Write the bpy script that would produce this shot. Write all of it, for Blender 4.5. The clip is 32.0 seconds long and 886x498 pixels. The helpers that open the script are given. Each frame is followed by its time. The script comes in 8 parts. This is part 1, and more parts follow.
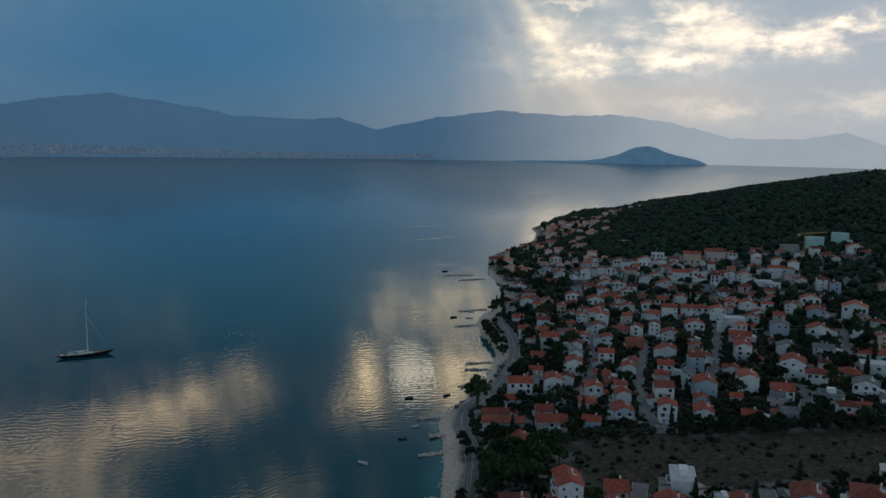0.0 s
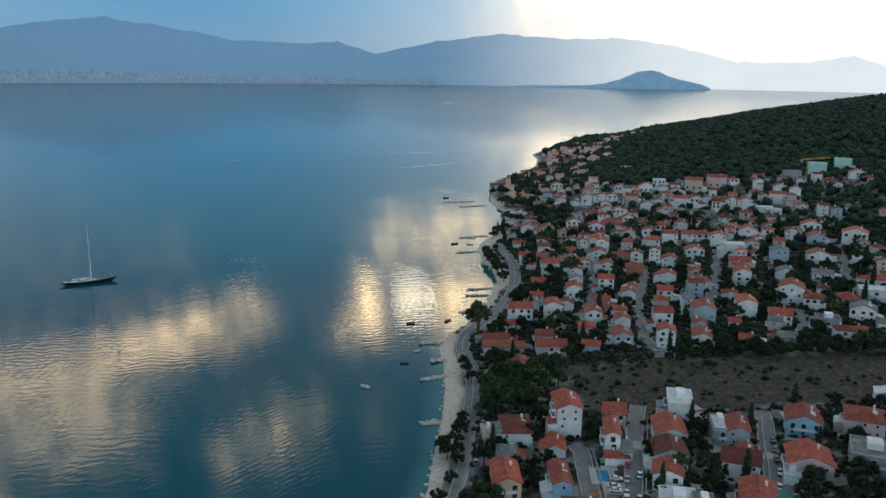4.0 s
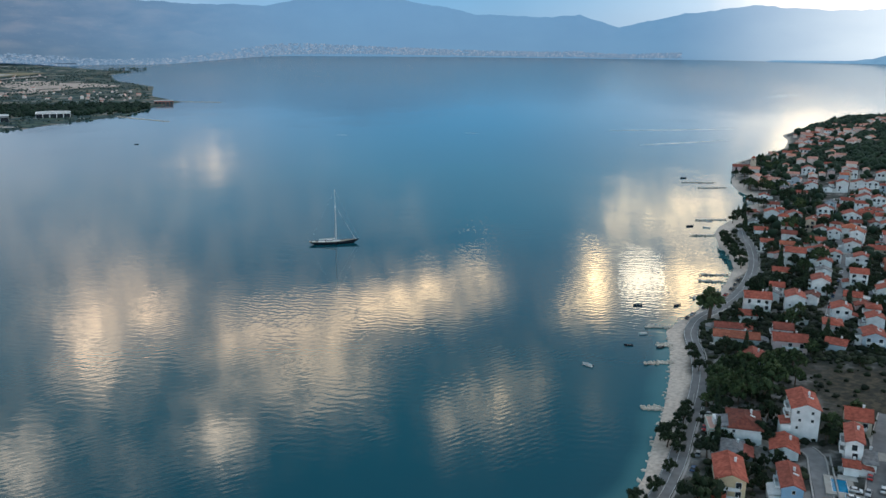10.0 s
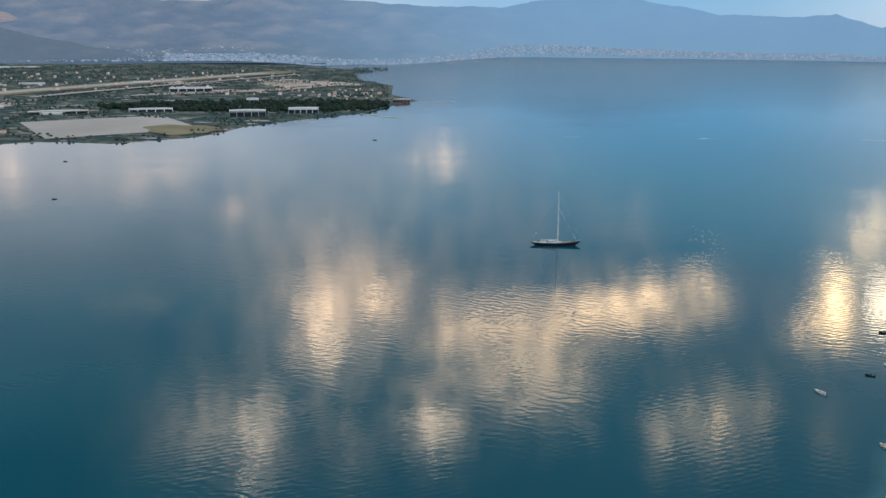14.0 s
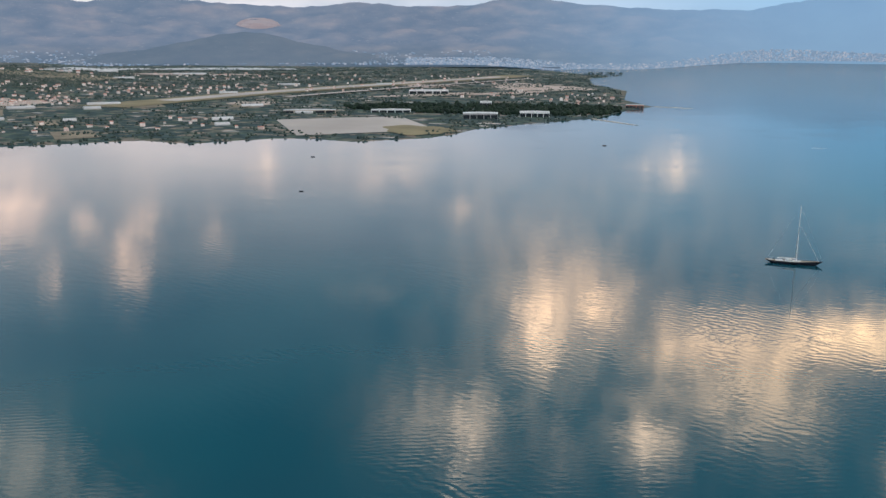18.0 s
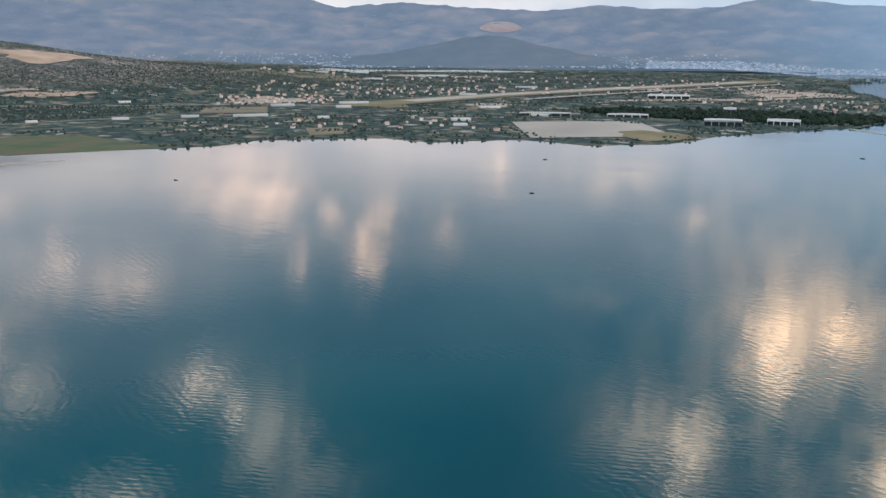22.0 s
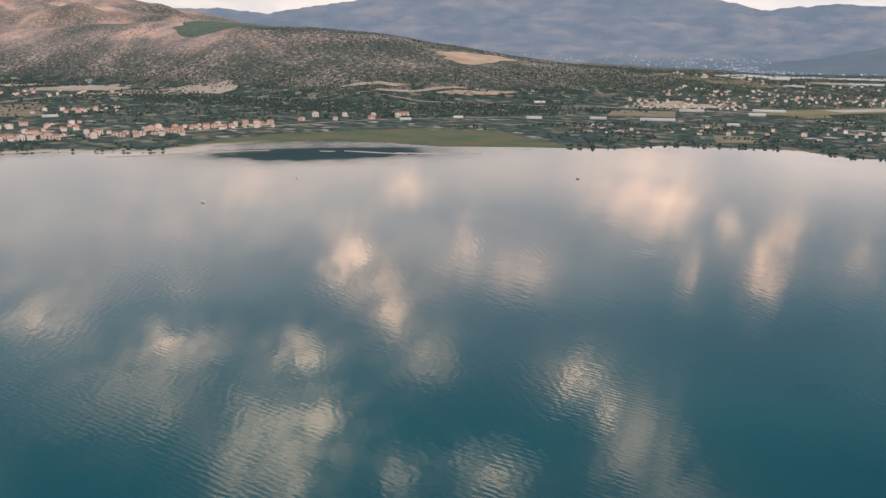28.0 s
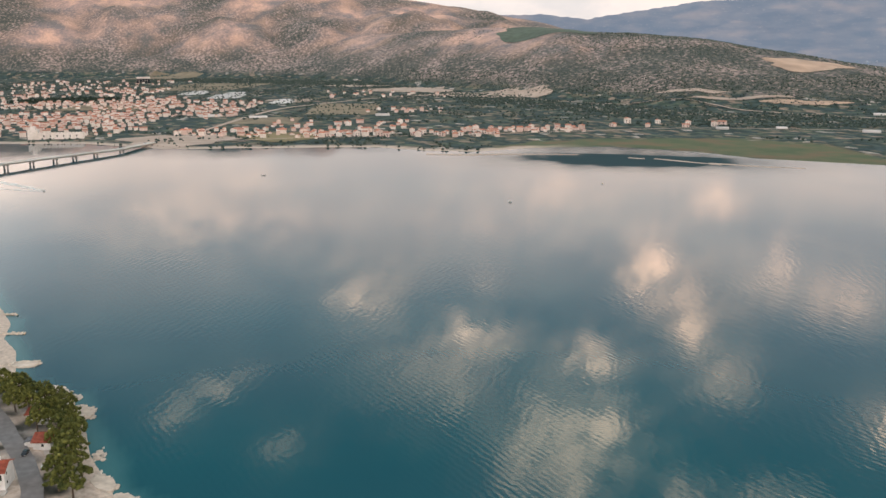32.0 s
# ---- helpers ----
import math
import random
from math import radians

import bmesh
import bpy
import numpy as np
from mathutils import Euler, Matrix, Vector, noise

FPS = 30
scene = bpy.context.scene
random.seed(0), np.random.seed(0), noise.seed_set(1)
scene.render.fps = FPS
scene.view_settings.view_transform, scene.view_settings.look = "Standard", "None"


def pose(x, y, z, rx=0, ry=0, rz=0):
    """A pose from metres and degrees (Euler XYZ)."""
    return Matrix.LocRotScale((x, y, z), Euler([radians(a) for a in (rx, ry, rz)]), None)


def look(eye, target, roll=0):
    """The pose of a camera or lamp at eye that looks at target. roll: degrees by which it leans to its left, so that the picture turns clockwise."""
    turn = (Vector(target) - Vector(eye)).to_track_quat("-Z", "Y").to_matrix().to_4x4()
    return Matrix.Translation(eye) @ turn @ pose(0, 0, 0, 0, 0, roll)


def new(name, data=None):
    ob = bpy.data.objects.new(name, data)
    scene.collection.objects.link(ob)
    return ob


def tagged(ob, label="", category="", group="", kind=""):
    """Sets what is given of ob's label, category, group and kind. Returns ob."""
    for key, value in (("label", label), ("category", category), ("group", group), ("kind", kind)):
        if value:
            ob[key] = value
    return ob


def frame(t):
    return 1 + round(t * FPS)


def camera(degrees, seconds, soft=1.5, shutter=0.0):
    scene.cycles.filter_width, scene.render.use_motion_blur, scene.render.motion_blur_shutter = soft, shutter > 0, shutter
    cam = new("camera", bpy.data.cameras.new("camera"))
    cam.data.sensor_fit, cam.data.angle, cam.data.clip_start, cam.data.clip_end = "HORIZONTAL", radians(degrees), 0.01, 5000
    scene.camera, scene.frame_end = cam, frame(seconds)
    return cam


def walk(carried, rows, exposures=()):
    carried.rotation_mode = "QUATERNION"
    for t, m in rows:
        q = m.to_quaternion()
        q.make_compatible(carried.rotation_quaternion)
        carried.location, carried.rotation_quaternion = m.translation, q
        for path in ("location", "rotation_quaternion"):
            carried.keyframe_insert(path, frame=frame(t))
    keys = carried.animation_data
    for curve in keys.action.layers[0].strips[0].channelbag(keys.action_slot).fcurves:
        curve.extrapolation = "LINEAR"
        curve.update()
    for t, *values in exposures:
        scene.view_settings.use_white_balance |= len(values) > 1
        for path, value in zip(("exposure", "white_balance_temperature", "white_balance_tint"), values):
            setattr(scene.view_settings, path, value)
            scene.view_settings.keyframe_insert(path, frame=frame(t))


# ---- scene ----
# ---- camera: a drone hovering over the shore, turning to its left ----
HEIGHT = 140.0
cam = camera(54.78, 32.0, soft=1.5)
# seconds, heading (left of north), tilt, lean: degrees
TURNS = (
    (0.0, -42.53, -7.63, 0.81),
    (0.5, -42.54, -8.22, 0.80),
    (1.0, -42.55, -8.76, 0.79),
    (1.5, -42.58, -9.37, 0.77),
    (2.0, -42.58, -10.00, 0.73),
    (2.5, -42.61, -10.62, 0.69),
    (4.5, -42.72, -13.25, 0.71),
    (5.0, -42.77, -13.92, 0.64),
    (5.5, -41.05, -14.34, 0.58),
    (6.0, -39.23, -14.33, 0.54),
    (6.5, -37.56, -14.32, 0.51),
    (7.0, -36.20, -14.32, 0.50),
    (7.5, -35.01, -14.32, 0.49),
    (8.0, -33.54, -14.32, 0.48),
    (8.5, -31.99, -14.32, 0.47),
    (9.0, -30.40, -14.33, 0.47),
    (9.5, -28.65, -14.35, 0.46),
    (10.0, -26.86, -14.35, 0.46),
    (10.5, -25.11, -14.34, 0.45),
    (11.0, -23.29, -14.34, 0.42),
    (11.5, -21.35, -14.36, 0.39),
    (12.0, -19.44, -14.35, 0.36),
    (12.5, -17.55, -14.35, 0.33),
    (13.0, -15.36, -14.36, 0.30),
    (13.5, -13.41, -14.35, 0.29),
    (14.0, -11.67, -14.36, 0.29),
    (14.5, -9.77, -14.33, 0.28),
    (16.5, -2.00, -14.21, 0.12),
    (17.0, -0.23, -14.16, 0.14),
    (17.5, 1.64, -14.15, 0.14),
    (18.0, 3.61, -14.13, 0.12),
    (18.5, 5.27, -14.11, 0.10),
    (19.0, 7.17, -14.09, 0.07),
    (19.5, 9.00, -14.08, 0.04),
    (20.0, 10.90, -14.06, 0.01),
    (20.5, 12.92, -14.03, -0.01),
    (21.0, 14.96, -14.00, -0.00),
    (21.5, 17.06, -13.98, 0.01),
    (22.0, 19.17, -13.94, 0.03),
    (22.5, 21.29, -13.94, 0.04),
    (23.0, 23.34, -13.92, 0.05),
    (23.5, 25.41, -13.90, 0.06),
    (24.0, 27.59, -13.87, 0.07),
    (24.5, 29.71, -13.88, 0.08),
    (25.0, 31.94, -13.85, 0.10),
    (25.5, 34.06, -13.85, 0.13),
    (27.5, 43.32, -13.78, 0.20),
    (28.0, 45.71, -13.74, 0.23),
    (28.5, 48.12, -13.74, 0.25),
    (29.0, 50.68, -13.72, 0.24),
    (29.5, 53.12, -13.71, 0.24),
    (30.0, 55.72, -13.68, 0.24),
    (30.5, 58.26, -13.65, 0.25),
    (31.0, 60.88, -13.59, 0.26),
    (31.5, 63.53, -13.54, 0.25),
    (32.0, 66.21, -13.47, 0.22),
)
walk(
    cam,
    [(t, pose(0, 0, HEIGHT, 90 + tilt, 0, heading) @ pose(0, 0, 0, 0, 0, lean)) for t, heading, tilt, lean in TURNS],
    [(0, -1.46, 5150, -2), (1.0, -1.3, 5150, -2), (2.0, -1.25, 5150, -2), (3.5, -0.5, 5400, -2), (5.0, -0.12, 5450, -2), (6.5, 0.08, 5420, -2), (9, 0.08, 5380, -1), (14, 0.2, 5720, 2), (17, 0.36, 6080, 7), (21, 0.42, 5980, 5), (25, 0.48, 6250, 6), (28, 0.50, 6750, 9), (32, 0.56, 6850, 9)],
)

# ---- sky: evening, broken cloud, the sun low and veiled over the sea ----
SUN_AZ, SUN_EL = -40.5, 16.0
world = bpy.data.worlds.new("sky")
scene.world = world
world.use_nodes = True
wn, wl = world.node_tree.nodes, world.node_tree.links
wn.clear()


def wnode(kind, operation=None):
    n = wn.new(kind)
    if operation:
        n.operation = operation
    return n


def wmath(op, a, b=None, c=None):
    n = wnode("ShaderNodeMath", operation=op)
    for i, s in enumerate((a, b, c)):
        if s is None:
            continue
        if isinstance(s, (int, float)):
            n.inputs[i].default_value = s
        else:
            wl.new(s, n.inputs[i])
    return n.outputs[0]


def wmix(factor, a, b, blend="MIX"):
    n = wnode("ShaderNodeMix")
    n.data_type, n.blend_type = "RGBA", blend
    n.clamp_factor = True
    for i, s in ((0, factor), (6, a), (7, b)):
        if isinstance(s, (int, float)):
            n.inputs[i].default_value = s
        elif isinstance(s, tuple):
            n.inputs[i].default_value = (*s, 1)
        else:
            wl.new(s, n.inputs[i])
    return n.outputs[2]


coord = wnode("ShaderNodeTexCoord")
split = wnode("ShaderNodeSeparateXYZ")
wl.new(coord.outputs["Generated"], split.inputs[0])
sx, sy, sz = split.outputs
azimuth = wmath("MULTIPLY", wmath("ARCTAN2", wmath("MULTIPLY", sx, -1.0), sy), 57.2958)
elev = wmath("MULTIPLY", wmath("ARCSINE", wmath("ABSOLUTE", sz)), 57.2958)
# cloud coordinates: degrees, made ragged by two sizes of noise
plane = wnode("ShaderNodeCombineXYZ")
wl.new(azimuth, plane.inputs[0])
wl.new(elev, plane.inputs[1])


def wnoise(scale, detail, stretch=(1, 1, 1), rough=0.55):
    m = wnode("ShaderNodeVectorMath", operation="MULTIPLY")
    wl.new(plane.outputs[0], m.inputs[0])
    m.inputs[1].default_value = stretch
    n = wnode("ShaderNodeTexNoise")
    n.inputs["Scale"].default_value, n.inputs["Detail"].default_value = scale, detail
    n.inputs["Roughness"].default_value = rough
    wl.new(m.outputs[0], n.inputs["Vector"])
    return n


warp = wnoise(0.85, 6, (0.7, 1.0, 1), 0.62)
shift = wnode("ShaderNodeVectorMath", operation="MULTIPLY_ADD")
wl.new(warp.outputs["Color"], shift.inputs[0])
shift.inputs[1].default_value = (4.4, 3.2, 0)
wl.new(plane.outputs[0], shift.inputs[2])
ragged = wnode("ShaderNodeVectorMath", operation="SUBTRACT")
wl.new(shift.outputs[0], ragged.inputs[0])
ragged.inputs[1].default_value = (2.2, 1.6, 0.5)


def break_at(az, el, wide, high, strength, total):
    """One bright break in the cloud, added to the sum of those before it."""
    m = wnode("ShaderNodeVectorMath", operation="MULTIPLY_ADD")
    wl.new(ragged.outputs[0], m.inputs[0])
    m.inputs[1].default_value = (1 / wide, 1 / high, 0)
    m.inputs[2].default_value = (-az / wide, -el / high, 0)
    d = wnode("ShaderNodeVectorMath", operation="DOT_PRODUCT")
    wl.new(m.outputs[0], d.inputs[0])
    wl.new(m.outputs[0], d.inputs[1])
    fade = wmath("POWER", wmath("MULTIPLY_ADD", d.outputs["Value"], 0.85, 1.0), -3.0)
    return wmath("MULTIPLY_ADD", fade, strength, 0.0 if total is None else total)


breaks = None
for spot in (
    (-37.5, 16.6, 1.4, 2.2, 9.25),
    (-35.5, 18.2, 1.4, 1.4, 2.66),
    (-40.3, 16.1, 1.3, 2.1, 3.61),
    (-43.1, 16.4, 1.8, 2.2, 8.79),
    (-45.0, 15.7, 1.8, 1.7, 4.48),
    (-41.5, 11.5, 2.3, 2.0, 2.79),
    (-38.7, 12.4, 1.5, 1.8, 1.92),
    (-43.9, 11.4, 2.6, 1.7, 2.62),
    (-3.2, 20.2, 1.9, 3.1, 4.77),
    (-6.4, 17.3, 2.7, 2.0, 3.42),
    (-4.8, 18.6, 6.4, 4.5, 1.93),
    (-14.4, 20.0, 4.9, 2.7, 2.24),
    (-18.4, 19.2, 4.8, 2.0, 2.21),
    (-22.4, 18.2, 4.7, 1.7, 4.47),
    (-25.8, 17.3, 4.1, 1.6, 4.41),
    (-29.5, 16.3, 2.5, 1.3, 2.31),
    (-16.1, 22.4, 6.7, 3.4, 1.54),
    (-12.0, 20.7, 1.8, 2.8, 1.34),
):
    breaks = break_at(*spot, breaks)
for spot in (
    (-17.3, 24.1, 2.5, 2.2, 1.78),
    (-11.1, 26.0, 2.5, 2.3, 5.42),
    (1.2, 25.8, 2.6, 2.4, 1.26),
    (2.2, 28.8, 1.3, 1.1, 3.19),
    (-5.0, 27.4, 2.7, 3.2, 0.98),
    (-20.9, 23.9, 2.1, 2.5, 1.59),
    (-19.3, 21.8, 3.7, 2.3, 1.47),
    (-31.0, 24.5, 1.4, 2.6, 3.86),
    (-29.0, 24.5, 0.9, 2.4, 2.30),
    (-27.1, 25.6, 1.5, 2.7, 2.01),
    (-33.7, 23.4, 1.6, 2.9, 1.35),
    (-38.1, 23.9, 1.5, 2.3, 0.70),
    (3.9, 25.4, 6.7, 4.2, 0.83),
    (-2.4, 15.5, 6.8, 3.9, 0.35),
    (-11.1, 8.3, 2.9, 1.6, 0.55),
    (-11.8, 8.7, 1.0, 0.8, 0.33),
    (7.6, 8.6, 4.4, 1.8, 0.31),
    (2.3, 11.3, 1.2, 1.0, 0.29),
):
    breaks = break_at(*spot, breaks)
for spot in (
    (-23.7, 12.3, 2.9, 2.0, 0.32),
    (-16.7, 12.4, 4.7, 3.4, 0.19),
    (-3.7, 11.9, 11.2, 4.5, 0.21),
    (15.4, 8.6, 1.3, 1.9, 0.69),
    (8.7, 8.8, 6.9, 1.8, 0.20),
    (-11.5, 8.5, 2.2, 1.4, 0.22),
    (1.5, 11.5, 1.4, 1.3, 0.15),
    (30.7, 11.3, 1.9, 1.8, 0.62),
    (26.9, 11.8, 0.9, 1.2, 0.46),
    (23.0, 11.4, 1.1, 1.9, 0.37),
    (24.3, 14.3, 1.8, 2.6, 0.73),
    (19.3, 12.9, 1.6, 2.2, 0.26),
    (29.1, 14.9, 1.0, 1.8, 0.31),
    (29.5, 9.3, 2.8, 2.6, 0.21),
    (9.3, 17.1, 3.6, 1.7, 0.19),
    (31.7, 25.7, 3.0, 2.7, 0.55),
    (0.9, 26.4, 2.5, 2.7, 0.54),
    (33.1, 8.9, 4.6, 2.8, 0.35),
):
    breaks = break_at(*spot, breaks)
for spot in (
    (34.3, 10.4, 2.1, 1.6, 0.32),
    (30.6, 10.9, 1.6, 1.5, 0.43),
    (26.8, 11.3, 0.9, 1.4, 0.48),
    (22.9, 11.1, 0.8, 1.1, 0.34),
    (24.2, 13.2, 1.4, 2.9, 0.72),
    (24.7, 15.1, 0.7, 0.9, 0.51),
    (18.9, 12.7, 1.1, 2.0, 0.28),
    (29.1, 14.8, 0.8, 1.7, 0.49),
    (48.1, 9.6, 1.8, 1.7, 0.32),
    (44.2, 13.1, 1.0, 1.8, 0.75),
    (52.2, 14.6, 2.3, 2.4, 1.20),
    (49.2, 18.1, 1.9, 1.9, 1.40),
    (49.1, 18.8, 0.7, 1.0, 0.89),
    (40.8, 14.9, 4.2, 2.2, 0.40),
    (44.9, 14.7, 3.3, 2.7, 0.29),
    (36.1, 22.2, 2.4, 1.7, 1.32),
    (33.8, 23.9, 1.1, 1.5, 1.53),
    (30.3, 25.6, 1.7, 2.0, 0.78),
):
    breaks = break_at(*spot, breaks)
for spot in (
    (29.4, 28.6, 5.4, 2.3, 0.94),
    (47.2, 21.1, 2.1, 2.4, 0.47),
    (55.7, 20.7, 2.0, 2.0, 0.84),
    (55.3, 25.5, 4.0, 2.9, 0.68),
    (41.7, 28.9, 3.0, 2.0, 1.14),
    (2.4, 11.3, 1.2, 1.1, 0.17),
    (1.8, 25.7, 1.6, 2.0, 1.96),
    (3.6, 25.1, 3.7, 3.0, 0.75),
    (7.1, 25.7, 3.3, 2.1, 0.59),
    (32.3, 9.1, 3.9, 2.4, 0.38),
    (33.1, 11.1, 2.0, 1.3, 0.36),
    (30.5, 11.2, 1.2, 1.1, 0.34),
    (48.1, 9.9, 3.4, 1.7, 0.29),
    (58.8, 9.3, 4.0, 1.4, 0.28),
    (51.8, 14.5, 2.2, 2.6, 0.79),
    (49.2, 16.5, 2.9, 2.8, 0.62),
    (40.5, 15.0, 3.6, 2.1, 0.48),
    (71.7, 17.0, 1.6, 1.6, 1.06),
):
    breaks = break_at(*spot, breaks)
for spot in (
    (69.4, 16.3, 2.5, 2.2, 0.55),
    (73.5, 16.7, 2.2, 2.7, 0.40),
    (62.9, 15.8, 1.2, 1.0, 0.47),
    (64.8, 19.4, 1.8, 1.5, 1.54),
    (62.2, 19.6, 2.4, 1.7, 0.82),
    (55.6, 20.5, 2.7, 1.7, 1.21),
    (67.0, 21.9, 5.9, 3.9, 0.70),
    (64.7, 22.8, 1.4, 1.7, 0.53),
    (59.1, 24.8, 3.2, 2.4, 1.60),
    (59.5, 27.7, 3.8, 2.7, 1.78),
    (56.9, 28.8, 1.5, 1.8, 2.05),
    (54.4, 24.8, 2.4, 2.0, 1.07),
    (55.0, 26.7, 3.8, 3.3, 0.82),
    (36.5, 22.1, 2.3, 1.6, 1.27),
    (33.9, 23.7, 1.1, 1.4, 1.38),
    (31.0, 24.8, 2.6, 3.0, 0.71),
    (48.8, 28.6, 1.6, 1.8, 1.55),
    (46.7, 20.9, 2.4, 2.0, 0.75),
):
    breaks = break_at(*spot, breaks)
for spot in (
    (80.7, 21.2, 2.0, 0.7, 0.59),
    (82.1, 21.8, 2.0, 0.8, 0.62),
    (83.7, 22.6, 1.9, 0.9, 0.62),
    (85.0, 23.6, 1.9, 1.0, 0.58),
    (81.8, 11.0, 5.2, 3.1, 0.33),
    (76.3, 11.8, 6.2, 3.2, 0.21),
    (77.7, 26.2, 2.6, 1.6, 0.58),
    (29.1, 14.9, 0.8, 1.3, 0.34),
    (33.1, 26.8, 1.3, 1.4, 1.15),
    (61.3, 11.7, 10.4, 3.4, 0.25),
    (42.7, 28.1, 3.6, 1.6, 1.15),
    (86.0, 11.3, 6.2, 2.2, 0.23),
    (-49.3, 6.7, 2.3, 1.3, 1.52),
    (-52.0, 4.8, 4.9, 1.1, 2.85),
    (-57.5, 7.0, 4.4, 1.5, 2.28),
    (-57.4, 4.9, 3.1, 0.8, 1.71),
    (-63.5, 6.1, 4.9, 1.0, 2.19),
):
    breaks = break_at(*spot, breaks)
for spot in (
    (-67.4, 6.4, 2.8, 0.8, 1.90),
    (-50.4, 8.5, 3.0, 0.5, 1.71),
    (-60.5, 1.9, 8.7, 1.0, 0.48),
    (-68.3, 2.3, 2.7, 1.0, 0.48),
):
    breaks = break_at(*spot, breaks)


nishita = wnode("ShaderNodeTexSky")
nishita.sky_type, nishita.sun_disc = "NISHITA", False
nishita.sun_elevation, nishita.sun_rotation = radians(SUN_EL), radians(-SUN_AZ)
blue = wmix(1.0, nishita.outputs[0], (0.1, 0.1, 0.1), "MULTIPLY")
# the cloud deck: slate blue on the sun's side, pale rose-grey away from it, clear and deep blue higher up


def wramp(*stops):
    r = wnode("ShaderNodeValToRGB")
    wl.new(wmath("DIVIDE", elev, 60.0), r.inputs[0])
    r.color_ramp.interpolation = "EASE"
    for i, (at, colour) in enumerate(stops):
        e = r.color_ramp.elements[i] if i < 2 else r.color_ramp.elements.new(at / 60)
        e.position, e.color = at / 60, (*colour, 1)
    return r.outputs[0]


sunward = wramp((0, (0.15, 0.34, 0.54)), (5, (0.095, 0.34, 0.60)), (11, (0.16, 0.40, 0.59)), (16, (0.075, 0.29, 0.46)), (24, (0.05, 0.26, 0.39)), (34, (0.20, 0.32, 0.42)), (60, (0.34, 0.39, 0.46)))
away = wramp((0, (0.60, 0.57, 0.59)), (3.5, (0.68, 0.62, 0.62)), (7, (0.82, 0.71, 0.68)), (13, (0.60, 0.61, 0.65)), (19, (0.30, 0.43, 0.51)), (27, (0.07, 0.30, 0.38)), (36, (0.22, 0.34, 0.43)), (60, (0.34, 0.39, 0.46)))
midway = wramp((0, (0.60, 0.58, 0.61)), (3.5, (0.68, 0.62, 0.63)), (7, (0.84, 0.74, 0.73)), (12, (0.48, 0.50, 0.55)), (18, (0.20, 0.36, 0.45)), (27, (0.05, 0.26, 0.35)), (36, (0.22, 0.34, 0.43)), (60, (0.34, 0.39, 0.46)))
turn = wnode("ShaderNodeMapRange")
turn.interpolation_type = "SMOOTHSTEP"
wl.new(azimuth, turn.inputs[0])
turn.inputs[1].default_value, turn.inputs[2].default_value = -32, 24
billow = wnoise(0.10, 6, (0.55, 1.0, 1))
west = wnode("ShaderNodeMapRange")
west.interpolation_type = "SMOOTHSTEP"
wl.new(azimuth, west.inputs[0])
west.inputs[1].default_value, west.inputs[2].default_value = 18, 46
deck = wmix(turn.outputs[0], sunward, wmix(west.outputs[0], midway, away))
deck = wmix(1.0, deck, wmix(billow.outputs[0], (0.76, 0.79, 0.82), (1.24, 1.21, 1.18)), "MULTIPLY")
puffs = wnode("ShaderNodeMapRange")
puffs.interpolation_type = "SMOOTHSTEP"
wl.new(wnoise(0.20, 6, (0.5, 1.0, 1), 0.58).outputs[0], puffs.inputs[0])
puffs.inputs[1].default_value, puffs.inputs[2].default_value = 0.36, 0.66
deck = wmix(turn.outputs[0], deck, wmix(1.0, deck, wmix(puffs.outputs[0], (0.86, 0.90, 0.93), (1.16, 1.11, 1.07)), "MULTIPLY"))
haze = wnode("ShaderNodeMapRange")
haze.interpolation_type = "SMOOTHSTEP"
wl.new(azimuth, haze.inputs[0])
haze.inputs[1].default_value, haze.inputs[2].default_value = -41, -58
sunlit = wramp((0, (1.30, 1.08, 0.93)), (2.8, (1.38, 1.06, 0.87)), (4.2, (0.88, 0.96, 1.02)), (9, (0.62, 0.82, 0.95)), (14, (0.48, 0.60, 0.68)), (60, (0.40, 0.42, 0.46)))
deck = wmix(wmath("MULTIPLY", haze.outputs[0], 0.85), deck, sunlit)
# unseen warm sky added behind the view to light the western hills
behind = wnode("ShaderNodeMapRange")
behind.interpolation_type = "SMOOTHSTEP"
wl.new(wmath("ABSOLUTE", wmath("ADD", azimuth, 105.0)), behind.inputs[0])
behind.inputs[1].default_value, behind.inputs[2].default_value = 75, 25
deck = wmix(behind.outputs[0], deck, (1.30, 1.16, 1.11))
# unseen bright sky low in the south-west, added to light the town's walls
low = wnode("ShaderNodeMapRange")
low.interpolation_type = "SMOOTHSTEP"
wl.new(wmath("SQRT", wmath("ADD", wmath("POWER", wmath("DIVIDE", wmath("SUBTRACT", azimuth, 132.0), 48.0), 2.0), wmath("POWER", wmath("DIVIDE", elev, 34.0), 2.0))), low.inputs[0])
low.inputs[1].default_value, low.inputs[2].default_value = 1.0, 0.3
deck = wmix(1.0, deck, wmix(low.outputs[0], (1, 1, 1), (4.6, 4.5, 4.3)), "MULTIPLY")
deck = wmix(0.97, blue, deck)
# slanting beams below the sun
beam_az, beam_el = wmath("SUBTRACT", azimuth, SUN_AZ - 1), wmath("SUBTRACT", elev, SUN_EL)
beam = wnode("ShaderNodeTexNoise")
beam.noise_dimensions = "1D"
beam.inputs["Scale"].default_value, beam.inputs["Detail"].default_value = 5.0, 1
wl.new(wmath("ARCTAN2", beam_az, beam_el), beam.inputs["W"])
reach = wmath("SQRT", wmath("ADD", wmath("MULTIPLY", beam_az, beam_az), wmath("MULTIPLY", beam_el, beam_el)))
fall = wnode("ShaderNodeMapRange")
fall.interpolation_type = "SMOOTHSTEP"
wl.new(reach, fall.inputs[0])
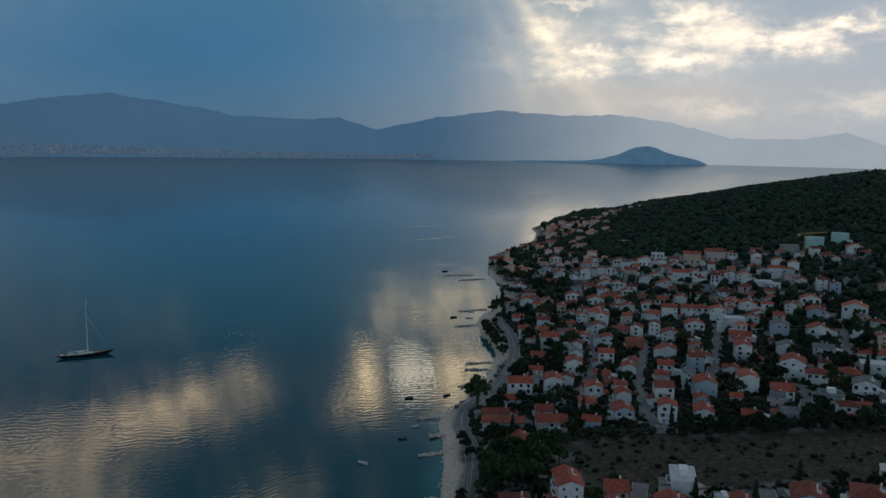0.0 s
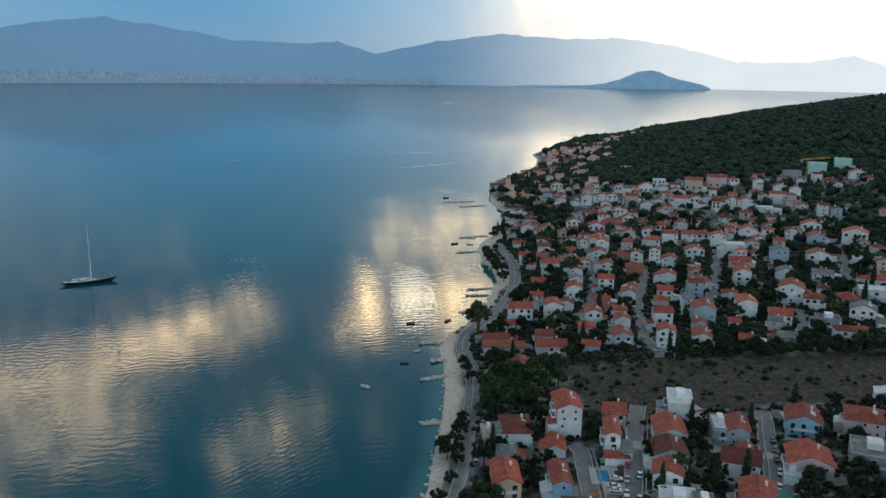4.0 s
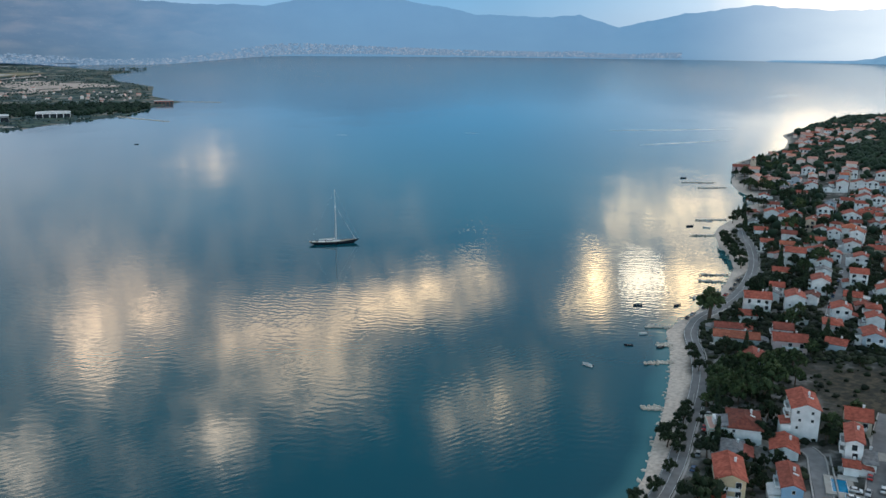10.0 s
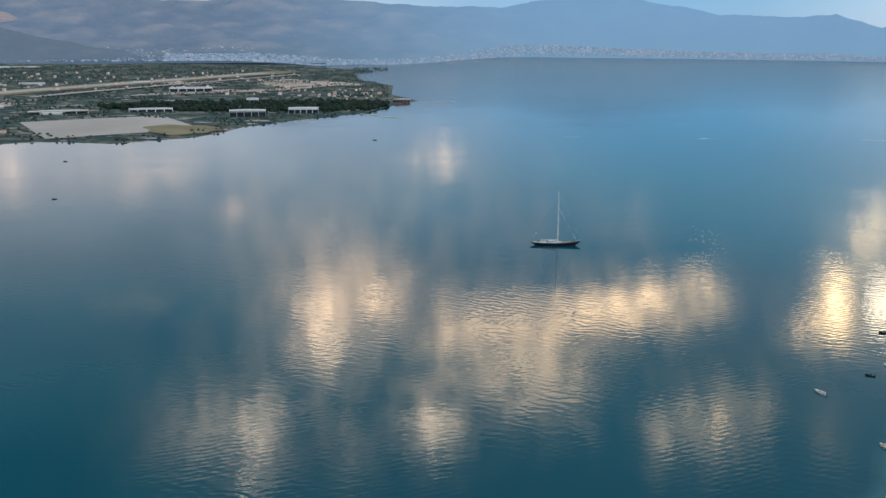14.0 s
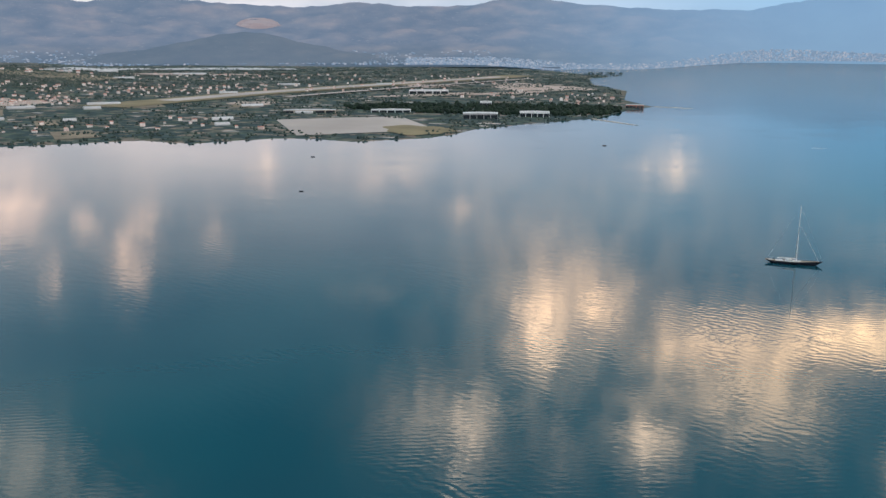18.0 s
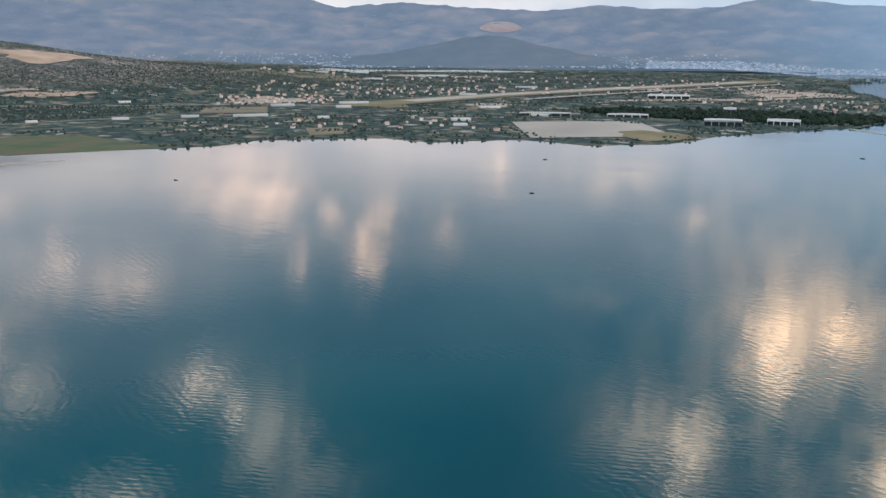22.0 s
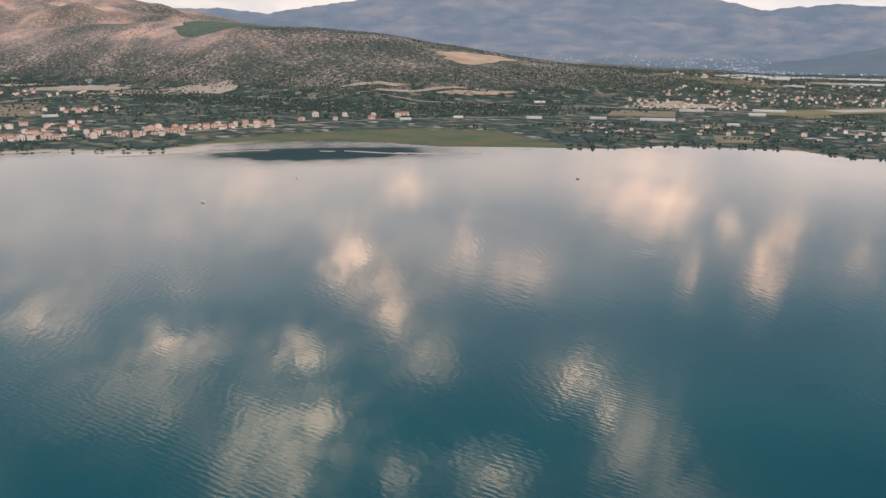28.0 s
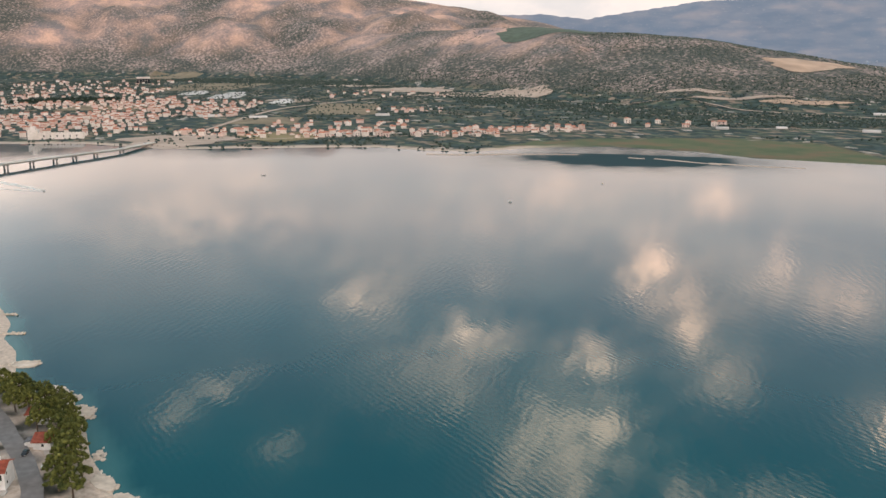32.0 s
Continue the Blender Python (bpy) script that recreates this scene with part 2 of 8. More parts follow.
fall.inputs[1].default_value, fall.inputs[2].default_value = 26.0, 5.0
side = wnode("ShaderNodeMapRange")
side.interpolation_type = "SMOOTHSTEP"
wl.new(beam_az, side.inputs[0])
side.inputs[1].default_value, side.inputs[2].default_value = -1.0, -7.0
beams = wmath("MULTIPLY", wmath("POWER", beam.outputs[0], 3.0), wmath("MULTIPLY", fall.outputs[0], wmath("MULTIPLY", side.outputs[0], 3.2)))
# light through the breaks: yellow-white round the sun, rose on the far side
swing = wmath("DIVIDE", wmath("ABSOLUTE", wmath("SUBTRACT", azimuth, SUN_AZ)), 75.0)
tone = wmix(swing, (1.0, 0.61, 0.26), (1.0, 0.57, 0.35))
high = wnode("ShaderNodeMapRange")
wl.new(wmath("ADD", elev, wmath("MULTIPLY", azimuth, 0.12)), high.inputs[0])
high.inputs[1].default_value, high.inputs[2].default_value = 17, 30
tone = wmix(high.outputs[0], tone, (0.96, 0.69, 0.47))
grain = wnode("ShaderNodeMapRange")
grain.interpolation_type = "SMOOTHSTEP"
wl.new(wnoise(0.75, 6, (0.6, 1.0, 1), 0.62).outputs[0], grain.inputs[0])
grain.inputs[1].default_value, grain.inputs[2].default_value = 0.34, 0.66
texture = wmath("MULTIPLY_ADD", grain.outputs[0], 1.1, 0.4)
# low over the sea the clouds are near enough to show their torn edges
torn = wnode("ShaderNodeMapRange")
wl.new(wnoise(0.42, 9, (0.5, 1.25, 1), 0.62).outputs[0], torn.inputs[0])
torn.inputs[1].default_value, torn.inputs[2].default_value = 0.40, 0.60
torn.inputs[3].default_value, torn.inputs[4].default_value = 0.12, 1.7
low_sky = wnode("ShaderNodeMapRange")
wl.new(elev, low_sky.inputs[0])
low_sky.inputs[1].default_value, low_sky.inputs[2].default_value = 11.0, 8.5
pick = wnode("ShaderNodeMix")
wl.new(wmath("MULTIPLY", low_sky.outputs[0], haze.outputs[0]), pick.inputs[0])
wl.new(texture, pick.inputs[2])
wl.new(torn.outputs[0], pick.inputs[3])
texture = pick.outputs[0]
veil = break_at(-57.0, 3.0, 20.0, 7.0, 0.35, None)
glow = wmath("ADD", wmath("ADD", wmath("MULTIPLY", breaks, texture), beams), veil)
lit = wnode("ShaderNodeVectorMath", operation="SCALE")
wl.new(tone, lit.inputs[0])
wl.new(glow, lit.inputs["Scale"])
total = wmix(1.0, deck, lit.outputs[0], "ADD")
back = wnode("ShaderNodeBackground")
wl.new(total, back.inputs[0])
back.inputs[1].default_value = 1.0
out = wnode("ShaderNodeOutputWorld")
wl.new(back.outputs[0], out.inputs[0])

sun = bpy.data.lights.new("sun", "SUN")
sun.energy, sun.angle, sun.color = 0.007, radians(3.0), (1.0, 0.78, 0.55)
sun_ob = new("sun", sun)
_az, _el = radians(SUN_AZ), radians(SUN_EL)
sun_ob.matrix_world = look((-900 * math.sin(_az) * math.cos(_el), 900 * math.cos(_az) * math.cos(_el), 900 * math.sin(_el)), (0, 0, 0))

# ---- materials ----
def material(name):
    m = bpy.data.materials.new(name)
    m.use_nodes = True
    t = m.node_tree
    t.nodes.clear()
    o = t.nodes.new("ShaderNodeOutputMaterial")
    b = t.nodes.new("ShaderNodeBsdfPrincipled")
    t.links.new(b.outputs[0], o.inputs[0])
    return m, t, b


def tnoise(t, scale, detail=4, stretch=(1, 1, 1), coords="Object", turn=0.0):
    c = t.nodes.new("ShaderNodeTexCoord")
    m = t.nodes.new("ShaderNodeMapping")
    m.inputs["Scale"].default_value = stretch
    m.inputs["Rotation"].default_value = (0, 0, turn)
    t.links.new(c.outputs[coords], m.inputs[0])
    n = t.nodes.new("ShaderNodeTexNoise")
    n.inputs["Scale"].default_value, n.inputs["Detail"].default_value = scale, detail
    t.links.new(m.outputs[0], n.inputs["Vector"])
    return n.outputs[0]


def tramp(t, value, *stops):
    r = t.nodes.new("ShaderNodeValToRGB")
    t.links.new(value, r.inputs[0])
    for i, (at, colour) in enumerate(stops):
        e = r.color_ramp.elements[i] if i < 2 else r.color_ramp.elements.new(at)
        e.position, e.color = at, (*colour, 1)
    return r.outputs[0]


def tmix(t, factor, a, b, blend="MIX"):
    n = t.nodes.new("ShaderNodeMix")
    n.data_type, n.blend_type = "RGBA", blend
    for i, s in ((0, factor), (6, a), (7, b)):
        if isinstance(s, (int, float)):
            n.inputs[i].default_value = s
        elif isinstance(s, tuple):
            n.inputs[i].default_value = (*s, 1)
        else:
            t.links.new(s, n.inputs[i])
    return n.outputs[2]


def tmath(t, op, a, b=None):
    n = t.nodes.new("ShaderNodeMath")
    n.operation = op
    for i, s in enumerate((a, b)):
        if isinstance(s, (int, float)):
            n.inputs[i].default_value = s
        elif s is not None:
            t.links.new(s, n.inputs[i])
    return n.outputs[0]


def tbump(t, b, height, strength=0.3, distance=0.05):
    n = t.nodes.new("ShaderNodeBump")
    n.inputs["Strength"].default_value, n.inputs["Distance"].default_value = strength, distance
    t.links.new(height, n.inputs["Height"])
    t.links.new(n.outputs[0], b.inputs["Normal"])


def plain(name, colour, roughness=0.7, vary=0.18, scale=1.5, metal=0.0, by_object=0.0, bump=0.15):
    """A surface with grain, stains at a larger scale and, where by_object is given, a tone of its own for each object."""
    m, t, b = material(name)
    low, high = tuple(c * (1 - vary) for c in colour), tuple(min(1, c * (1 + vary)) for c in colour)
    col = tramp(t, tnoise(t, scale, 5), (0.3, low), (0.7, high))
    stain = tramp(t, tnoise(t, scale * 0.17, 3), (0.35, (0.82, 0.80, 0.78)), (0.6, (1, 1, 1)))
    col = tmix(t, 0.8, col, stain, "MULTIPLY")
    if by_object:
        info = t.nodes.new("ShaderNodeObjectInfo")
        col = tmix(t, 1.0, col, tramp(t, info.outputs["Random"], (0.0, (1 - by_object,) * 3), (1.0, (1 + by_object * 0.4,) * 3)), "MULTIPLY")
    t.links.new(col, b.inputs["Base Color"])
    b.inputs["Roughness"].default_value, b.inputs["Metallic"].default_value = roughness, metal
    if bump:
        tbump(t, b, tnoise(t, scale * 6, 4), bump, 0.03)
    return m


def attribute(t, name):
    n = t.nodes.new("ShaderNodeAttribute")
    n.attribute_name = name
    return n


def sea_material():
    """Calm sea: teal depth, paler over the shallows, ruffled by the breeze farther out."""
    m, t, b = material("sea_water")
    z = t.nodes.new("ShaderNodeSeparateColor")
    t.links.new(attribute(t, "shore").outputs["Color"], z.inputs[0])
    deep = tramp(t, tnoise(t, 0.004, 3), (0.35, (0.007, 0.049, 0.071)), (0.65, (0.008, 0.064, 0.086)))
    col = tmix(t, z.outputs[0], deep, (0.05, 0.14, 0.15))
    # lagoon: the hill's dark reflection painted in, mirroring cut there below
    col = tmix(t, z.outputs[2], col, (0.045, 0.076, 0.086))
    t.links.new(col, b.inputs["Base Color"])
    b.inputs["IOR"].default_value = 1.333
    t.links.new(tmath(t, "SUBTRACT", 0.5, tmath(t, "MULTIPLY", z.outputs[2], 0.5)), b.inputs["Specular IOR Level"])
    t.links.new(tmath(t, "ADD", tmath(t, "MULTIPLY", z.outputs[1], 0.13), 0.02), b.inputs["Roughness"])
    calm = tramp(t, tnoise(t, 0.007, 3, (0.6, 1.0, 1)), (0.36, (0.42,) * 3), (0.60, (1,) * 3))

    def train(length, heading, wobble):
        """Long low waves of that length, travelling that way."""
        c = t.nodes.new("ShaderNodeTexCoord")
        mp = t.nodes.new("ShaderNodeMapping")
        mp.inputs["Rotation"].default_value = (0, 0, radians(heading))
        t.links.new(c.outputs["Object"], mp.inputs[0])
        w = t.nodes.new("ShaderNodeTexWave")
        w.inputs["Scale"].default_value = 0.314 / length
        w.inputs["Distortion"].default_value, w.inputs["Detail"].default_value = wobble, 2.0
        w.inputs["Detail Scale"].default_value = 1.3
        t.links.new(mp.outputs[0], w.inputs["Vector"])
        return w.outputs["Fac"]

    ruffled = tramp(t, tnoise(t, 0.011, 2, (1.0, 0.7, 1)), (0.42, (0.08,) * 3), (0.64, (1,) * 3))
    crossed = tramp(t, tnoise(t, 0.013, 2, (0.7, 1.0, 1)), (0.42, (0.05,) * 3), (0.62, (1,) * 3))
    small = tmath(t, "MULTIPLY", tnoise(t, 0.55, 2, (0.32, 1.0, 1), turn=0.45), 0.024)
    swell = tmath(t, "MULTIPLY", tnoise(t, 0.17, 1.5, (0.30, 1.0, 1), turn=0.2), 0.026)
    long = tmath(t, "MULTIPLY", tmath(t, "MULTIPLY", train(4.6, -55, 8.0), ruffled), 0.021)
    short = tmath(t, "MULTIPLY", tmath(t, "MULTIPLY", train(2.7, -100, 4.0), crossed), 0.011)
    h = tmath(t, "MULTIPLY", tmath(t, "ADD", tmath(t, "ADD", small, swell), tmath(t, "ADD", long, short)), calm)
    tbump(t, b, h, 1.0, 1.0)
    return m


def ground_material():
    """Near shore: pebble beach, dry meadow, gardens and forest floor, by the plan's zones."""
    m, t, b = material("shore_ground")
    z = t.nodes.new("ShaderNodeSeparateColor")
    t.links.new(attribute(t, "zone").outputs["Color"], z.inputs[0])
    soil = tramp(t, tnoise(t, 0.12, 7), (0.36, (0.014, 0.018, 0.012)), (0.50, (0.055, 0.053, 0.045)), (0.62, (0.24, 0.225, 0.21)))
    meadow = tramp(t, tnoise(t, 0.4, 8), (0.36, (0.013, 0.014, 0.007)), (0.5, (0.036, 0.029, 0.016)), (0.66, (0.078, 0.060, 0.036)))
    beach = tramp(t, tnoise(t, 0.6, 6), (0.3, (0.40, 0.33, 0.275)), (0.7, (0.64, 0.54, 0.455)))
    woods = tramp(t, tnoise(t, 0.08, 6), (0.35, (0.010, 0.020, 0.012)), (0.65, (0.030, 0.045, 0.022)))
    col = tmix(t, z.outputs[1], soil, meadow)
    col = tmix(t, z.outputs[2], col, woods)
    col = tmix(t, z.outputs[0], col, beach)
    t.links.new(col, b.inputs["Base Color"])
    b.inputs["Roughness"].default_value = 0.95
    tbump(t, b, tnoise(t, 1.2, 6), 0.6, 0.3)
    return m


def plain_material():
    """Far shore: a patchwork of fields and groves below stony hills."""
    m, t, b = material("far_land")
    z = t.nodes.new("ShaderNodeSeparateColor")
    t.links.new(attribute(t, "zone").outputs["Color"], z.inputs[0])
    c = t.nodes.new("ShaderNodeTexCoord")
    mp = t.nodes.new("ShaderNodeMapping")
    mp.inputs["Scale"].default_value, mp.inputs["Rotation"].default_value = (0.010, 0.014, 0), (0, 0, 0.5)
    t.links.new(c.outputs["Object"], mp.inputs[0])
    vor = t.nodes.new("ShaderNodeTexVoronoi")
    t.links.new(mp.outputs[0], vor.inputs["Vector"])
    cell = t.nodes.new("ShaderNodeSeparateColor")
    t.links.new(vor.outputs["Color"], cell.inputs[0])
    # field tones lifted and cooled, distance haze put into the base colour
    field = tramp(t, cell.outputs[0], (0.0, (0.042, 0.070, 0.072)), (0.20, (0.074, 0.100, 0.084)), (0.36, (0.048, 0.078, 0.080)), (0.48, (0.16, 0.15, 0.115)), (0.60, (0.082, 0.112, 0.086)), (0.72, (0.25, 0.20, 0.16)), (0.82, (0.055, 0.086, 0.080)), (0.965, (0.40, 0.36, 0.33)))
    for node in t.nodes:
        if node.type == "VALTORGB":
            node.color_ramp.interpolation = "CONSTANT"
    hedge = tramp(t, tnoise(t, 0.055, 7), (0.44, (0.50, 0.58, 0.60)), (0.54, (1.0, 1.0, 1.0)), (0.68, (1.30, 1.24, 1.20)))
    field = tmix(t, 0.85, field, hedge, "MULTIPLY")
    reach = tramp(t, tnoise(t, 0.02, 6, (1, 1, 1)), (0.36, (0.085, 0.120, 0.070)), (0.50, (0.120, 0.135, 0.080)), (0.64, (0.165, 0.130, 0.085)))
    field = tmix(t, attribute(t, "zone").outputs["Alpha"], field, reach)
    # stones and low scrub, a few metres across, thicker in some places than in others
    dots = tmath(t, "ADD", tnoise(t, 0.10, 5), tmath(t, "MULTIPLY", tnoise(t, 0.007, 5), 0.55))
    stone = tramp(t, dots, (0.66, (0.066, 0.082, 0.075)), (0.76, (0.115, 0.118, 0.106)), (0.86, (0.232, 0.192, 0.178)), (0.98, (0.43, 0.34, 0.31)))
    patches = tmath(t, "ADD", tnoise(t, 0.011, 7), tmath(t, "MULTIPLY", tnoise(t, 0.10, 4), 0.25))
    # bare rock, with evening sunlight painted in as peach over mauve
    bare = tramp(t, patches, (0.48, (0.25, 0.222, 0.225)), (0.62, (0.45, 0.320, 0.285)), (0.76, (0.70, 0.455, 0.360)))
    col = tmix(t, z.outputs[1], field, stone)
    col = tmix(t, z.outputs[2], col, bare)
    col = tmix(t, z.outputs[0], col, (0.52, 0.43, 0.36))
    t.links.new(col, b.inputs["Base Color"])
    b.inputs["Roughness"].default_value = 0.95
    b.inputs["Specular IOR Level"].default_value = 0.15
    tbump(t, b, tnoise(t, 0.05, 6), 0.5, 3.0)
    return m


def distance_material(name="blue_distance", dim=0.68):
    """Mountains past the bay, blue haze put into their emission; paler where the sun stands over them, stony grey to
    the west.
    """
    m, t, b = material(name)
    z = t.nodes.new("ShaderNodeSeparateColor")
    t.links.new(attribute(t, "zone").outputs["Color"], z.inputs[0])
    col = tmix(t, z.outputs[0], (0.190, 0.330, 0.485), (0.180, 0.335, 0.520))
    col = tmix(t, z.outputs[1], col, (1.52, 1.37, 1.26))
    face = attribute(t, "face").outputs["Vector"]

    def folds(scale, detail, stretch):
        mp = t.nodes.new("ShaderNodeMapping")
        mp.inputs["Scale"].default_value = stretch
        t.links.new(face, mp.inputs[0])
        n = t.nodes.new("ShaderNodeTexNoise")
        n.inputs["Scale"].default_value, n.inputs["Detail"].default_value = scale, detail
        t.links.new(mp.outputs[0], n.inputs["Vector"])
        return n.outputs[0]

    # relief shading of spurs and folds, painted as lighter and darker emission
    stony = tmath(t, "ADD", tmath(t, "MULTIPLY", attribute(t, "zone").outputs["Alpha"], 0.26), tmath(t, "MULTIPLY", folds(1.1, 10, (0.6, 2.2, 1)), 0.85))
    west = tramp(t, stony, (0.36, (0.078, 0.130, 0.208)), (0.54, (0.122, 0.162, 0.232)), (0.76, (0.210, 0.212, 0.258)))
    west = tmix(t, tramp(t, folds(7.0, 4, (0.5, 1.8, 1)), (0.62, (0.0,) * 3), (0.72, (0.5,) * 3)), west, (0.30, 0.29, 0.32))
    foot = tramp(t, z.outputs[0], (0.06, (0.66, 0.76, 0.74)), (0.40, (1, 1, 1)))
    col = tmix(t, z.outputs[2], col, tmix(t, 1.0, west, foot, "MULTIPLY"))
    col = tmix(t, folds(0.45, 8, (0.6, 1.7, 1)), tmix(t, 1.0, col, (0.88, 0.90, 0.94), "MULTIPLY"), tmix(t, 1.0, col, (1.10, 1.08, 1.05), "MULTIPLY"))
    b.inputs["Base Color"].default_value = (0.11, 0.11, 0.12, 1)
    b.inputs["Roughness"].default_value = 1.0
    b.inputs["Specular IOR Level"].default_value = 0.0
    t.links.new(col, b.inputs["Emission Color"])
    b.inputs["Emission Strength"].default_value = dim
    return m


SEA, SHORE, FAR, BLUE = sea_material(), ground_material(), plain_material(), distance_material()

# ---- plan of the land, in metres; the sea is z = 0 ----
NEAR_COAST = (
    (-2200, -900), (-1400, -480), (-950, -270), (-700, -110), (-560, -52), (-491, -38), (-470, -34), (-446, -36), (-425, -30), (-399, -29), (-388, -30), (-368, -20), (-348, -6),
    (-323, -3), (-300, -2), (-266, 4), (-200, 40), (-50, 96), (60, 138), (153, 181), (172, 194), (190, 211), (212, 231),
    (237, 256), (257, 279), (272, 299), (289, 309), (304, 314), (319, 324), (338, 334), (359, 348), (386, 369), (410, 398), (417, 413),
)
NEAR_COAST_EAST = (
    (442, 444), (463, 461), (496, 478), (540, 508), (566, 528), (577, 543), (584, 560), (600, 584), (626, 613), (648, 630), (684, 669), (719, 698),
    (789, 728), (861, 760), (930, 815), (971, 864), (1018, 888), (1076, 921), (1175, 969), (1240, 992), (1320, 980), (1500, 1050), (1900, 1130),
    (2500, 1180), (3200, 1100), (3200, -3000), (-2200, -3000),
)
FAR_COAST = (
    (4700, 4700), (3400, 4560), (2600, 4320), (1900, 4160), (1350, 3960), (1000, 3700), (620, 3286), (443, 3091), (297, 2844), (270, 2500), (330, 2230), (278, 1922), (309, 1740), (251, 1658),
    (167, 1484), (75, 1413), (19, 1349), (-33, 1299), (-63, 1223), (-100, 1175), (-165, 1142), (-193, 1129), (-259, 1158), (-304, 1157), (-355, 1125),
    (-398, 1090), (-477, 1119), (-631, 1036), (-649, 962), (-725, 899), (-834, 800),
)
FAR_COAST_WEST = (
    (-916, 777), (-1011, 704), (-1040, 600), (-1030, 500), (-1070, 440),
    (-1127, 394), (-1154, 327), (-1168, 272), (-1188, 207), (-1205, 149), (-1238, 102), (-1321, 24), (-1365, -86), (-1420, -250), (-1600, -600), (-2200, -700),
    (-4900, -700), (-4900, 4900), (4700, 4900),
)


def inland(px, py, outline):
    """Metres from the coast of that outline, positive on land (arrays)."""
    best = np.full(px.shape, 1e12)
    inside = np.zeros(px.shape, bool)
    for (ax, ay), (bx, by) in zip(outline, outline[1:] + outline[:1]):
        dx, dy = bx - ax, by - ay
        k = np.clip(((px - ax) * dx + (py - ay) * dy) / (dx * dx + dy * dy), 0, 1)
        best = np.minimum(best, (px - ax - k * dx) ** 2 + (py - ay - k * dy) ** 2)
        if ay != by:
            inside ^= ((ay > py) != (by > py)) & (px < dx * (py - ay) / dy + ax)
    return np.sqrt(best) * np.where(inside, 1, -1)


def soft(x, a, b):
    k = np.clip((x - a) / (b - a), 0, 1)
    return k * k * (3 - 2 * k)


def rough(px, py, size, seed=0):
    """Cheap rolling relief between -1 and 1, of that wavelength."""
    total = 0
    for i in range(5):
        a = 1.3 * i + seed * 2.1
        total = total + np.sin((px * math.cos(a) + py * math.sin(a)) * 6.283 / (size * (0.55 + 0.23 * i)) + seed * 5 + 1.7 * i)
    return total / 4.0


def skyline(az, rows):
    return np.tan(np.radians(np.interp(az, [r[0] for r in rows], [r[1] for r in rows])))


# ridges: heading (left of north) and height over the eye, degrees
SCRUB_RIDGE = ((5, -3.4), (16, -3.3), (24, -2.7), (31, -2.1), (38, -1.5), (44, -0.5), (48, 0.1), (51, 0.55), (57, 0.8), (60, 1.1), (66, 0.9), (74, 0.3), (82, -0.4), (95, -1.0), (110, -1.5))
STONE_RIDGE = ((40, -2.6), (46, -2.4), (52, -1.0), (57, 0.6), (60, 1.35), (64, 2.1), (66, 2.35), (70, 3.0), (78, 3.4), (86, 3.0), (93, 3.2), (100, 3.0), (115, 2.0))
BACK_RIDGE = (
    (-75, -0.4), (-70, -0.4), (-67.5, 0.45), (-65, 0.0), (-62.8, -0.03), (-61, 0.03), (-59.4, 0.4), (-57, 1.0), (-54, 1.42), (-50.4, 1.33), (-46, 1.6), (-42, 1.1), (-38, 0.25),
    (-35.5, 1.02), (-33, 0.85), (-29, 1.02), (-26, 1.6), (-21.3, 2.25), (-18.5, 1.95), (-15.3, 1.45), (-10, 1.5), (-7, 1.75), (-4.4, 1.9), (-2.4, 2.35), (-1, 2.3),
    (2, 1.75), (6, 1.72), (9, 1.95), (12.5, 1.6), (17, 1.8), (22, 2.15), (26, 1.8), (29, 2.6), (33, 2.9), (40, 3.0), (50, 2.65), (53, 2.2), (57, 1.6), (60, 1.9), (63, 1.8), (66, 1.5), (80, 1.5), (100, 1.0),
)


HILL_FOOT = ((5, 1650), (30, 1700), (50, 1800), (58, 1980), (66, 2350), (71, 2750), (77, 3000), (84, 3350), (95, 3600), (120, 3700))


def near_height(px, py):
    s = inland(px, py, NEAR_COAST + NEAR_COAST_EAST)
    z = np.where(s > 0, np.minimum(s * 0.10, 1.6), s * 0.18) + 0.075 * np.clip(s - 25, 0, 420) + 0.9 * soft(s, 14, 26)
    z = z + 60 * np.exp(-((px - 1500) ** 2 + (py - 350) ** 2) / 500.0 ** 2) * soft(s, 20, 250)
    z = z + rough(px, py, 90, 1) * 0.9 * soft(s, 40, 120)
    return z, s


def far_height(px, py):
    s = inland(px, py, FAR_COAST + FAR_COAST_WEST)
    r = np.hypot(px, py)
    az = np.degrees(np.arctan2(-px, py))
    z = np.where(s > 0, np.minimum(s * 0.05, 1.2), s * 0.12) + 0.012 * np.clip(s - 30, 0, 1500)
    rel = rough(px, py, 420, 2) * 0.5 + rough(px, py, 170, 3) * 0.25
    foot = np.interp(az, [q[0] for q in HILL_FOOT], [q[1] for q in HILL_FOOT])
    crest = foot + 850
    top = 140 + crest * skyline(az, SCRUB_RIDGE)
    hill = soft(r + rel * 60, foot, crest) ** 0.8 * soft(s, 20, 260) * (1 - 0.25 * soft(r, crest, crest + 600)) * (1 - soft(az, 72, 80))
    z = np.where(s > 0, np.maximum(z, hill * (top + rel * 7)), z)
    top = 140 + 4550 * skyline(az, STONE_RIDGE)
    gully = np.abs(rough(px, py, 700, 4)) * 0.6 + np.abs(rough(px, py, 330, 6)) * 0.3
    k = np.clip((r - foot) / (4550 - foot), 0, 1)
    slope = soft(k + rel * 0.06, 0.0, 1.0) * top + (gully - 0.35) * 110 * k * (1 - k) * 4 * soft(k, 0.05, 0.3)
    z = np.where(s > 0, np.maximum(z, np.where(az > 42, slope, -5)), z)
    return z, s
